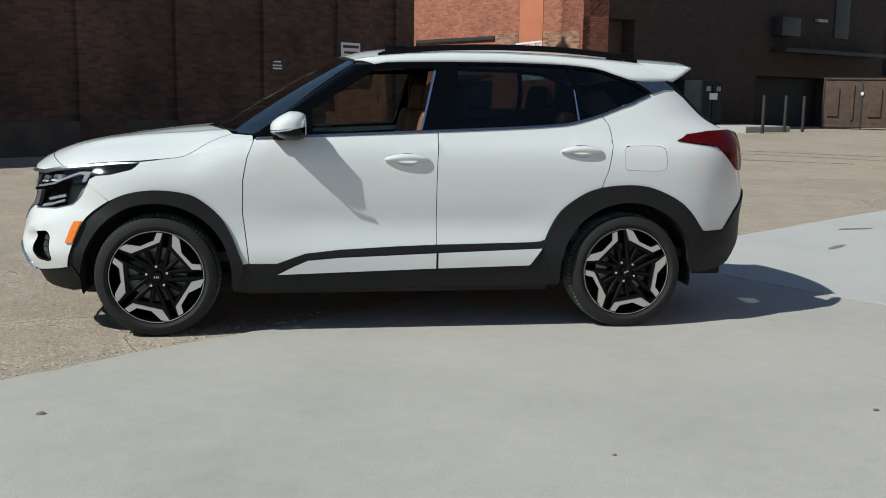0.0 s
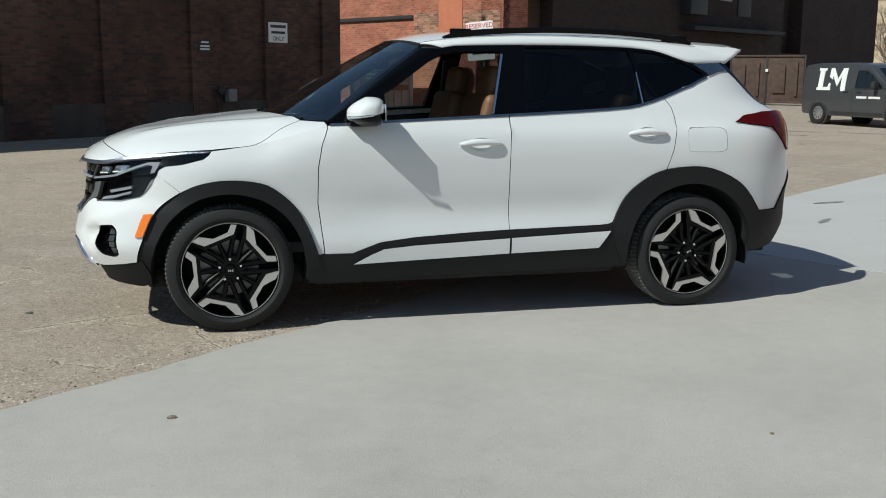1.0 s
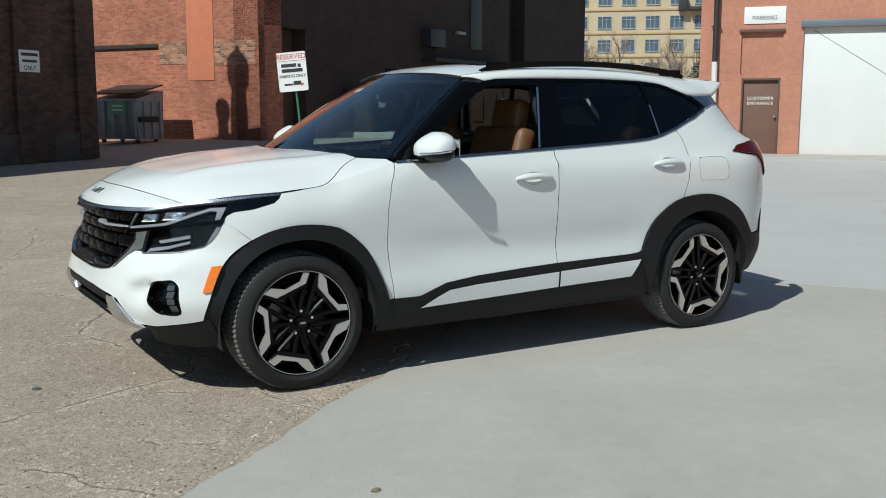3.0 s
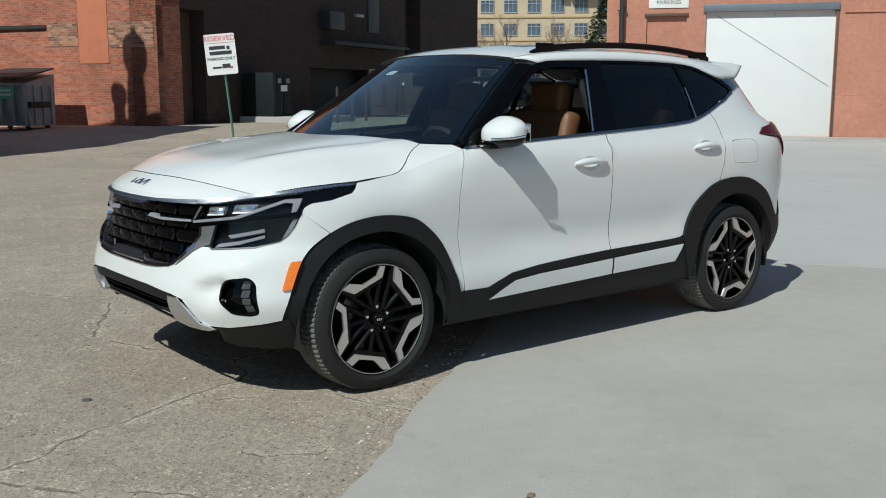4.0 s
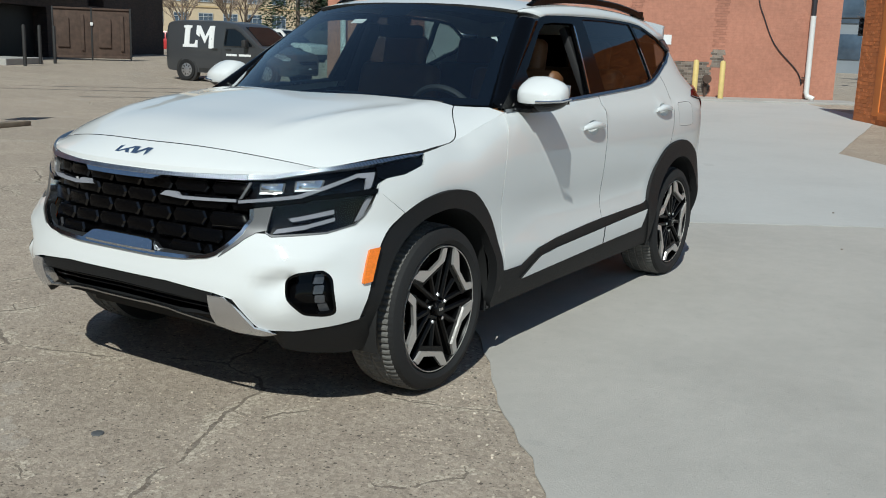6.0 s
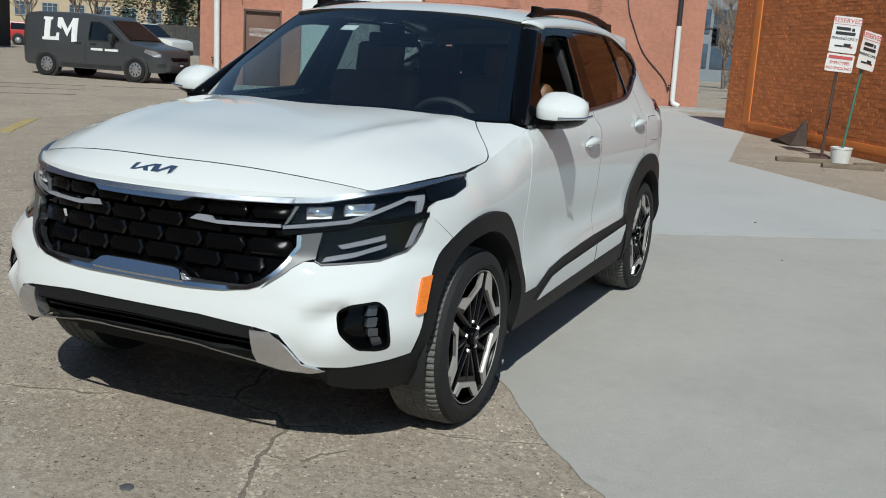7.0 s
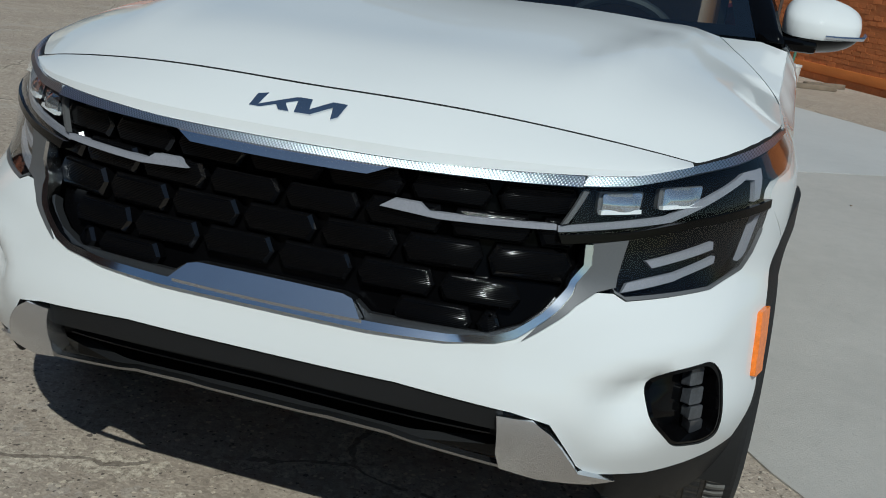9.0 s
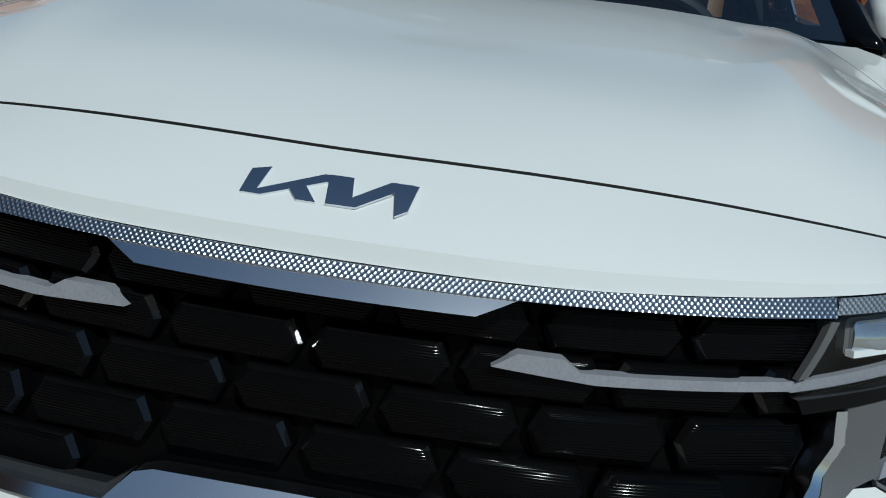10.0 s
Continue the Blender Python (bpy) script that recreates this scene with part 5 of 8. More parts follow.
        cut("projector_lip", flip(lip), PROJECTOR_RIM, lamp, off=lambda u, z, a=a: -0.014 + 0.3 * max(0.0, a[1] - 0.008 - z), thick=0.012, step=0.01, label="bright lower edge of the projector")
    cut("lamp_strut", flip([by_y(0.512, 0.860), by_y(0.521, 0.860), by_y(0.496, 0.803), by_y(0.486, 0.800)]), SILVER_PLASTIC, lamp, off=-0.006, thick=0.01, step=0.02)
    cut("lamp_rim", flip(LAMP_BOT + [(p[0] * 0.9985, p[1] + 0.0055) for p in LAMP_BOT[::-1]]), SILVER_PLASTIC, lamp, off=0.0025, thick=0.006, step=0.02, label="grey rim under the lower lamp")
    cover = cut("lamp_cover", flip(LAMP_TOP + LAMP_LOW + LAMP_BOT + [by_y(0.54, 0.772), by_y(0.482, 0.785)]), GLASS_CLEAR, lamp, off=0.0, thick=0.002, step=0.03, label="clear lamp cover")
    cover.visible_shadow = False
    # fog lamp pocket
    fog = cut("fog_lamp_pocket", flip([(p[0], p[1]) for p in FOG]), GLOSS_BLACK, car, off=lambda u, z: scoop(u, z) - 0.045, thick=0.004, step=0.02, label="gloss black fog lamp pocket")
    cut("pocket_rim", flip(shrunk(FOG, 0.985)), GLOSS_BLACK, fog, off=lambda u, z: scoop(u, z) - 0.003, thick=0.042, step=0.02, holes=[flip(shrunk(FOG, 0.90))])
    for k in range(4):
        zc = 0.545 - k * 0.037
        yc = 0.772 + k * 0.005
        cut("fog_lamp_cell", flip(rounded([by_y(yc - 0.012, zc - 0.016), by_y(yc + 0.011, zc - 0.016), by_y(yc + 0.010, zc + 0.016), by_y(yc - 0.012, zc + 0.016)], 0.005)), FOG_LED, fog, off=lambda u, z: scoop(u, z) - 0.022, thick=0.02, step=0.012)
    # side marker
    cut("side_marker", flip(rounded(along([(-1.735, 0.631), (-1.690, 0.635), (-1.745, 0.519), (-1.784, 0.516)]), 0.005)), AMBER, car, off=0.010, thick=0.015, step=0.02, label="amber side marker lamp")

# tail lamps
tail_loop = along([(1.602, 1.083), (1.664, 1.118), (1.80, 1.134), (1.97, 1.138), (2.07, 1.118), (2.11, 1.04), (2.095, 0.93), (2.045, 0.905), (2.0, 0.928), (1.92, 1.0), (1.865, 1.050), (1.789, 1.061), (1.71, 1.069)])
both("tail_lamp", tail_loop, RED_LENS, car, off=0.012, thick=0.03, step=0.03, label="dark red wraparound tail lamp")

# glasshouse
def screen(y, t, off=0.0):
    """Windscreen: y in -1..1 across, t from cowl to roof."""
    a = abs(y)
    w = 0.760 + (0.586 - 0.760) * t
    xb, xt = -1.095 + 0.31 * a ** 2.2, -0.312 + 0.085 * a ** 2
    zb, zt = 1.088 + 0.002 * a, 1.545 - 0.034 * a ** 2.2
    p = Vector((xb + (xt - xb) * t, -y * w, zb + (zt - zb) * t))
    return p + Vector((-0.5, 0, 0.86)) * (0.012 * math.sin(math.pi * t) + off)


windscreen = cut("windscreen", [(-1, 0.02), (1, 0.02), (1, 0.975), (0.5, 0.985), (0, 0.99), (-0.5, 0.985), (-1, 0.975)], GLASS_FRONT, car, surf=screen, thick=0.004, step=0.08, label="clear windscreen, slightly green")
windscreen.visible_shadow = False
for loop in ([(-1, 0.0), (1, 0.0), (1, 0.09), (0.6, 0.075), (0, 0.06), (-0.6, 0.075), (-1, 0.09)],
             [(-1, 0.92), (-0.5, 0.935), (-0.14, 0.94), (-0.12, 0.86), (0.12, 0.86), (0.14, 0.94), (0.5, 0.935), (1, 0.92), (1, 1.0), (-1, 1.0)]):
    cut("screen_band", loop, GLOSS_BLACK, windscreen, surf=screen, off=-0.005, thick=0.002, step=0.08, label="black printed windscreen border")
for s in (1, -1):
    cut("screen_band", [(s * 0.94, 0.02), (s * 1.0, 0.02), (s * 1.0, 0.98), (s * 0.93, 0.98)], GLOSS_BLACK, windscreen, surf=screen, off=-0.005, thick=0.002, step=0.06)
cut("sticker", [(-0.33, 0.815), (-0.20, 0.815), (-0.20, 0.765), (-0.33, 0.765)], SIGN_WHITE, windscreen, surf=screen, off=-0.007, thick=0.001, step=0.05, label="small white sticker inside the windscreen")
cowl = bmesh.new()
rows = [[cowl.verts.new((-1.10 + 0.33 * abs(v) ** 2.2 - 0.03 * k + (0.06 if k == 0 else 0), -v * 0.77, 1.078 - 0.02 * k)) for v in (i / 10 for i in range(-10, 11))] for k in (0, 1, 2)]
for a, b in zip(rows, rows[1:]):
    for i in range(20):
        cowl.faces.new((a[i], a[i + 1], b[i + 1], b[i]))
part("cowl", cowl, BLACK_PLASTIC, car)
for y0, y1 in ((-0.62, 0.02), (-0.05, 0.60)):
    wiper = tube([screen(y0 / 0.75, 0.012, 0.010), screen((y0 + y1) / 1.5, 0.045, 0.012), screen(y1 / 0.75, 0.02, 0.009)], 0.006, 8)
    part("wiper", wiper, BLACK_PLASTIC, car)


def roof_z(x, y):
    c = cv((-0.35, 1.536), (-0.30, 1.548), (-0.18, 1.578), (0.0, 1.600), (0.3, 1.616), (0.6, 1.619), (1.0, 1.606), (1.4, 1.575), (1.68, 1.54))(x)
    return c - 0.048 * (abs(y) / 0.59) ** 2.6


def roof(x, y, off=0.0):
    return Vector((x, -y, roof_z(x, y) + off))


roof_edge = cv((-0.24, 0.586), (0.0, 0.599), (0.6, 0.606), (1.2, 0.589), (1.68, 0.544))
roof_half = [(-0.312, 0.0), (-0.300, 0.25), (-0.275, 0.42), (-0.240, 0.584)] + [(x, roof_edge(x)) for x in (-0.1, 0.1, 0.4, 0.7, 1.0, 1.3, 1.5, 1.66)] + [(1.70, 0.3), (1.71, 0.0)]
SUNROOF = [(0.0, 0.40), (0.0, -0.40), (0.95, -0.40), (0.95, 0.40)]
cut("roof", swap(roof_half), PAINT, car, surf=roof, step=0.07, holes=[rounded(SUNROOF, 0.05)], label="white roof panel")
cut("sunroof", shrunk(rounded(SUNROOF, 0.05), 0.985), GLOSS_BLACK, car, surf=roof, step=0.08, label="black glass sunroof, closed")
cant = [Vector((x, -roof_edge(x), roof_z(x, roof_edge(x)))) for x in (-0.235, -0.15, -0.05, 0.1, 0.3, 0.6, 0.9, 1.2, 1.4, 1.6)]
dlo_top = [body(*by_x(x, z)) for x, z in curve_through(DLO_TOP[3:9], 4)]
strip("roof_side", [body(*by_x(-0.13, 1.492))] + dlo_top + [body(*by_x(1.303, 1.447)), body(*by_x(1.387, 1.421)), body(*by_x(1.59, 1.425)), Vector((1.655, -0.618, 1.424)), Vector((1.768, -0.577, 1.497))], cant + [Vector((1.70, -0.541, 1.524)), Vector((1.772, -0.560, 1.506))], PAINT, car, rows=5, bulge=0.010)
pillar_low = [body(*by_x(-0.80, 1.094)), body(*by_x(-0.65, 1.185)), body(*by_x(-0.49, 1.285)), body(*by_x(-0.327, 1.38)), body(*by_x(-0.168, 1.479)), body(*by_x(-0.13, 1.492))]
pillar_top = [screen(1.0, t) for t in (0.0, 0.2, 0.4, 0.6, 0.8, 1.0)]
strip("windscreen_pillar", pillar_low, pillar_top, GLOSS_BLACK, car, rows=3, bulge=0.008, label="gloss black windscreen pillar")
# black window surround with openings
SURROUND = [by_x(-0.80, 1.094)] + along([(-0.65, 1.183)] + DLO_TOP) + [by_x(x, BELT(x)) for x in (1.488, 1.35, 1.179, 1.1, 1.042, 0.941, 0.8, 0.614, 0.4, 0.23, 0.0, -0.25, -0.5, -0.7)]
WIN_F = rounded(along([(-0.475, 1.102), (-0.475, 1.245), (-0.44, 1.262), (-0.20, 1.425), (-0.12, 1.462), (0.0, 1.472), (0.208, 1.474), (0.218, 1.462), (0.127, 1.132), (-0.2, 1.115)]), 0.012)
WIN_R = rounded(along([(0.352, 1.500), (0.65, 1.503), (0.985, 1.495), (1.022, 1.35), (1.012, 1.196), (0.941, 1.178), (0.614, 1.156), (0.318, 1.143)]), 0.012)
WIN_Q = rounded(along([(1.02, 1.49), (1.17, 1.475), (1.30, 1.43), (1.43, 1.368), (1.455, 1.352), (1.32, 1.292), (1.18, 1.24), (1.045, 1.203), (1.05, 1.35)]), 0.012)
both("window_surround", SURROUND, GLOSS_BLACK, car, off=-0.002, thick=0.02, step=0.05, holes=[WIN_F, WIN_R, WIN_Q], label="gloss black window surround")
for s in (0, 1):
    k = 1 if s == 0 else -1
    for loop, owner, nm in ((WIN_R, doors_r[s], "rear_window"), (WIN_Q, quarters[s], "quarter_window")):
        cut(nm, [(k * p[0], p[1]) for p in shrunk(loop, 1.01)], GLASS_TINT, owner, off=-0.008, thick=0.004, step=0.06, label="dark tinted glass")
cut("front_window", [(-p[0], p[1]) for p in shrunk(WIN_F, 1.01)], GLASS_FRONT, doors_f[1], off=-0.008, thick=0.004, step=0.06, label="clear side glass").visible_shadow = False
# bright line under the windows
belt_x = [-0.78, -0.6, -0.4, -0.2, 0.0, 0.2, 0.4, 0.614, 0.8, 0.941, 1.0, 1.042, 1.1, 1.179, 1.3, 1.4, 1.47]
both("belt_strip", [by_x(x, BELT(x) + 0.010) for x in belt_x] + [by_x(x, BELT(x) - 0.004) for x in belt_x[::-1]], DARK_SATIN, car, off=lambda u, z: 0.002 + 0.25 * max(0.0, BELT(body_point(u, z).x) + 0.010 - z), thick=0.012, step=0.06, label="bright belt line strip")
both("pillar_blade", along([(1.385, 1.416), (1.585, 1.421), (1.638, 1.377), (1.56, 1.37), (1.48, 1.346), (1.47, 1.362)]), DARK_SATIN, car, off=lambda u, z: 0.002 + 0.08 * (1.425 - z), thick=0.012, step=0.04, label="bright blade on the rear pillar")
both("window_strip", along([(1.012, 1.366), (1.020, 1.366), (1.034, 1.192), (1.024, 1.192)]), SATIN, car, off=0.001, thick=0.003, step=0.05, label="bright strip in the rear door glass")
both("gasket", along([(0.222, 1.46), (0.13, 1.135), (0.118, 1.135), (0.209, 1.463)]), CHROME, car, off=0.0, thick=0.006, step=0.05)

# tail end: spoiler, tailgate, rear glass
spoiler = bmesh.new()
sp = [(1.44, 1.574), (1.62, 1.565), (1.79, 1.556), (1.825, 1.547), (1.80, 1.532), (1.66, 1.452), (1.50, 1.432)]
ringsp = []
for v in (i / 8 for i in range(-8, 9)):
    tip = 1 - 0.15 * abs(v) ** 2
    sag = 0.042 * abs(v) ** 2.6
    ringsp.append([spoiler.verts.new((1.44 + (x - 1.44) * tip, -v * (0.548 + 0.5 * max(0.0, 1.56 - z + sag)), z - sag)) for x, z in sp])
for a, b in zip(ringsp, ringsp[1:]):
    for i in range(len(sp)):
        j = (i + 1) % len(sp)
        spoiler.faces.new((a[i], a[j], b[j], b[i]))
spoiler.faces.new(ringsp[0])
spoiler.faces.new(ringsp[-1][::-1])
part("roof_spoiler", spoiler, PAINT, car, "white roof spoiler", 30)


def hatch(y, t, off=0.0):
    line = cv((0.0, 1.62), (0.35, 1.80), (0.6, 1.93), (0.75, 2.0), (1.0, 2.04))
    return Vector((line(t) + off + 0.04 * (1 - y * y), -y * (0.56 - 0.06 * t), 1.44 - 0.62 * t))


cut("tailgate", [(-1, 0.45), (1, 0.45), (1, 1.0), (-1, 1.0)], PAINT, car, surf=hatch, step=0.08)
cut("rear_screen", [(-1, 0.0), (1, 0.0), (1, 0.45), (-1, 0.45)], GLOSS_BLACK, car, surf=hatch, step=0.08, label="dark rear screen")
both("rear_corner", along([(1.585, 1.418), (1.62, 1.44), (1.66, 1.40), (1.80, 1.26), (1.93, 1.155), (1.86, 1.19), (1.78, 1.25), (1.70, 1.33), (1.64, 1.377)]), GLOSS_BLACK, car, off=0.002, thick=0.02, step=0.04)

# roof rails
for s in (-1, 1):
    rail = bmesh.new()
    line = [(-0.10, 1.549), (-0.05, 1.567), (0.05, 1.586), (0.3, 1.603), (0.62, 1.611), (0.95, 1.604), (1.25, 1.582), (1.39, 1.563), (1.44, 1.548)]
    ring = []
    for x, z in curve_through(line, 4):
        y = s * (roof_edge(x) - 0.022)
        ring.append([rail.verts.new((x, y + a, z + b)) for a, b in ((-0.013, -0.026), (0.013, -0.026), (0.016, 0.0), (0.008, 0.007), (-0.008, 0.007), (-0.016, 0.0))])
    for a, b in zip(ring, ring[1:]):
        for i in range(6):
            rail.faces.new((a[i], a[(i + 1) % 6], b[(i + 1) % 6], b[i]))
    rail.faces.new(ring[0][::-1])
    rail.faces.new(ring[-1])
    add_box(rail, (0.0, s * 0.577, 1.575), (0.12, 0.026, 0.05), 0.006)
    add_box(rail, (1.33, s * 0.559, 1.562), (0.16, 0.022, 0.04), 0.006)
    part("roof_rail", rail, RIM_BLACK, car, "gloss black roof rail", 50)

# door handles
for s in (0, 1):
    k = -1 if s == 0 else 1
    for owner, x0, x1, zc in ((doors_f[s], -0.085, 0.158, 0.966), (doors_r[s], 0.908, 1.145, 1.015)):
        loop = CUP_F if owner in doors_f else CUP_R
        mid = (sum(p[0] for p in loop) / len(loop), sum(p[1] for p in loop) / len(loop))
        ru, rz = max(p[0] for p in loop) - mid[0], 0.036

        def dish(u, z):
            r = ((abs(u) - mid[0]) / ru) ** 2 + ((z - mid[1]) / rz) ** 2
            return door_sculpt(u, z) - 0.014 * max(0.0, 1 - r) ** 0.6
        cut("handle_cup", [(p[0] * (1 if s == 0 else -1), p[1]) for p in loop], PAINT, owner, off=dish, thick=0.004, step=0.014, rim_mat=PAINT)
        bm = bmesh.new()
        ring = []
        n = 15
        for i in range(n):
            t = i / (n - 1)
            x = x0 + (x1 - x0) * t
            h = 0.021 * math.sin(math.pi * min(1, max(0.0, 0.06 + t * 0.9))) ** 0.45
            zz = zc + 0.006 + 0.012 * math.sin(math.pi * t)
            p = body(*by_x(x, zz))
            bow = 0.012 + 0.022 * math.sin(math.pi * t) ** 0.6
            ring.append([bm.verts.new((p.x, k * (abs(p.y) + dy), zz + dz * h)) for dy, dz in ((bow * 0.35, -0.8), (bow * 0.95, -0.6), (bow * 1.1, 0.0), (bow * 0.95, 0.7), (bow * 0.3, 0.95))])
        for a, b in zip(ring, ring[1:]):
            for i in range(5):
                bm.faces.new((a[i], a[(i + 1) % 5], b[(i + 1) % 5], b[i]))
        bm.faces.new(ring[0][::-1])
        bm.faces.new(ring[-1])
        part("door_handle", bm, PAINT, owner, "white pull handle", 60)

# door mirrors
for s in (-1, 1):
    mirror_parent = doors_f[0 if s < 0 else 1]
    shell = bmesh.new()
    bmesh.ops.create_uvsphere(shell, u_segments=28, v_segments=18, radius=1.0)
    for v in shell.verts:
        c = v.co.copy()
        c = Vector([math.copysign(abs(t) ** 0.62, t) for t in c])
        c.y *= s
        front = max(0.0, -c.x)
        outer = max(0.0, c.y)
        v.co = Vector((min(-0.512, -0.600 + (0.100 - 0.032 * outer) * c.x), s * (0.926 + 0.104 * c.y), max(1.074, 1.150 + (0.078 - 0.022 * outer - 0.034 * front) * c.z - 0.014 * front)))
    low = shell.copy()
    bmesh.ops.bisect_plane(shell, geom=shell.verts[:] + shell.edges[:] + shell.faces[:], plane_co=(-0.70, 0, 1.112), plane_no=(0.20, 0, -1), clear_outer=True)
    bmesh.ops.bisect_plane(low, geom=low.verts[:] + low.edges[:] + low.faces[:], plane_co=(-0.70, 0, 1.112), plane_no=(0.20, 0, -1), clear_inner=True)
    mirror = part("door_mirror", shell, PAINT, mirror_parent, "white door mirror with a black lower shell", 60)
    part("mirror_base", low, GLOSS_BLACK, mirror, "", 60)
    part("mirror_arm", box((-0.62, s * 0.855, 1.092), (0.14, 0.13, 0.04), 0.014), GLOSS_BLACK, mirror)
    part("turn_signal", tube([(-0.697, s * 0.935, 1.122), (-0.680, s * 0.985, 1.124), (-0.648, s * 1.034, 1.128), (-0.585, s * 1.046, 1.137)], 0.006, 6), SATIN, mirror, "slim turn signal strip")
    part("mirror_glass", box((-0.5135, s * 0.932, 1.150), (0.004, 0.15, 0.085), 0.0015), CHROME, mirror)

# wheels
ACCENT = [(-0.200, 0.158), (-0.157, 0.181), (-0.083, 0.168), (-0.008, 0.200), (0.010, 0.243), (0.040, 0.240), (0.022, 0.190), (-0.130, 0.130)]


def wheel(x, s, turn):
    """One wheel with tyre; s is the side it stands on (-1: driver's)."""
    m = Matrix.Translation((x, s * 0.019, 0.332)) @ (Matrix.Diagonal((1, 1, 1, 1)) if s < 0 else pose(0, 0, 0, 0, 0, 180))
    spin = m @ pose(0, 0, 0, 0, -turn, 0)
    # tyre: bead, sidewall, shoulder, grooved tread
    prof = [(0.252, -0.845), (0.258, -0.862), (0.275, -0.875), (0.298, -0.874), (0.318, -0.862), (0.327, -0.845), (0.3315, -0.825), (0.3325, -0.805),
            (0.326, -0.803), (0.326, -0.795), (0.333, -0.793), (0.334, -0.765), (0.327, -0.763), (0.327, -0.753), (0.334, -0.751), (0.334, -0.72), (0.327, -0.718), (0.327, -0.708),
            (0.333, -0.706), (0.332, -0.680), (0.326, -0.662), (0.31, -0.648), (0.285, -0.643), (0.252, -0.66)]
    bm = bmesh.new()
    seg = 252
    rings = []
    for k in range(seg):
        a = 2 * math.pi * k / seg
        ring = []
        for i, (r, h) in enumerate(prof):
            if r > 0.3295 and k % 3 == (0 if i < 10 else 1):
                r -= 0.006
            if i in (5, 6) and k % 3 == 0:
                r -= 0.004
            ring.append(bm.verts.new(m @ Vector((r * math.cos(a), h, r * math.sin(a)))))
        rings.append(ring)
    for k in range(seg):
        a, b = rings[k], rings[(k + 1) % seg]
        for i in range(len(prof) - 1):
            bm.faces.new((a[i], a[i + 1], b[i + 1], b[i])).material_index = 1 if 5 <= i <= 19 else 0
    hub = part("wheel", lathe([(0.253, -0.850), (0.247, -0.862), (0.243, -0.855), (0.240, -0.82), (0.232, -0.70), (0.235, -0.66), (0.253, -0.655)], 72, m), RIM_BLACK, car, "black and machined alloy wheel with five silver chevrons")
    part("tyre", bm, RUBBER, hub, "black tyre with grooved tread", 30).data.materials.append(TREAD)
    part("rim_lip", lathe([(0.2535, -0.853), (0.2505, -0.8645), (0.2480, -0.864), (0.2475, -0.855)], 72, m), MACHINED, hub)
    spokes = bmesh.new()
    for k in range(5):
        q = spin @ pose(0, 0, 0, 0, 72 * k, 0)
        for a0, a1, r1 in ((118, 141, 0.245), (96, 82, 0.243), (108, 112, 0.175)):
            i0, i1 = radians(a0), radians(a1)
            p0, p1 = Vector((0.05 * math.cos(i0), 0, 0.05 * math.sin(i0))), Vector((r1 * math.cos(i1), 0, r1 * math.sin(i1)))
            d = (p1 - p0).normalized()
            n = Vector((-d.z, 0, d.x))
            w0, w1 = 0.013, 0.011
            ring0 = [p0 + n * w0 + Vector((0, -0.842, 0)), p0 + n * w0 * 0.4 + Vector((0, -0.850, 0)), p0 - n * w0 * 0.4 + Vector((0, -0.850, 0)), p0 - n * w0 + Vector((0, -0.842, 0)), p0 - n * w0 + Vector((0, -0.80, 0)), p0 + n * w0 + Vector((0, -0.80, 0))]
            ring1 = [p1 + n * w1 + Vector((0, -0.850, 0)), p1 + n * w1 * 0.4 + Vector((0, -0.858, 0)), p1 - n * w1 * 0.4 + Vector((0, -0.858, 0)), p1 - n * w1 + Vector((0, -0.850, 0)), p1 - n * w1 + Vector((0, -0.81, 0)), p1 + n * w1 + Vector((0, -0.81, 0))]
            v0, v1 = [spokes.verts.new(q @ v) for v in ring0], [spokes.verts.new(q @ v) for v in ring1]
            for i in range(6):
                spokes.faces.new((v0[i], v0[(i + 1) % 6], v1[(i + 1) % 6], v1[i]))
            spokes.faces.new(v1)
            spokes.faces.new(v0[::-1])
        add_prism(spokes, [(px * 0.985, pz * 0.985) for px, pz in [(-0.215, 0.15)] + ACCENT[1:6] + [(0.03, 0.175), (-0.12, 0.115)]], 0.03, q @ Matrix.Translation((0, -0.856, 0)))
        part("chevron", prism(ACCENT, 0.012, q @ Matrix.Translation((0, -0.866, 0)), 0.03), MACHINED, hub, "machined silver chevron inlay", 25)
    part("spokes", spokes, RIM_BLACK, hub, "gloss black spokes", 25)
    part("hub_cap", lathe([(0.0, -0.868), (0.026, -0.867), (0.031, -0.860), (0.031, -0.84), (0.075, -0.838), (0.080, -0.80)], 30, m), GLOSS_BLACK, hub)
    logo = bmesh.new()
    for k in (-1, 0, 1):
        add_box(logo, (k * 0.010, -0.8685, 0), (0.006, 0.001, 0.010), 0, spin @ pose(0, 0, 0, 0, 90 * 0, 0))
    part("cap_mark", logo, MACHINED, hub)
    for k in range(5):
        a = radians(72 * k + 20)
        part("lug_nut", add_lathe(bmesh.new(), [(0.0, -0.856), (0.007, -0.855), (0.010, -0.850), (0.010, -0.835)], 6, spin @ Matrix.Translation((0.057 * math.cos(a), 0, 0.057 * math.sin(a)))), CHROME, hub)
    part("brake_disc", lathe([(0.05, -0.775), (0.150, -0.775), (0.152, -0.765), (0.150, -0.750), (0.05, -0.750)], 48, m), BRAKE, hub)
    cal = bmesh.new()
    add_lathe(cal, [(0.10, -0.80), (0.165, -0.80), (0.165, -0.73), (0.10, -0.73)], 10, m @ pose(0, 0, 0, 0, -150, 0), True, radians(60))
    part("brake_caliper", cal, BRAKE, hub)
    part("barrel_back", lathe([(0.0, -0.70), (0.232, -0.70)], 48, m), DARK, hub)


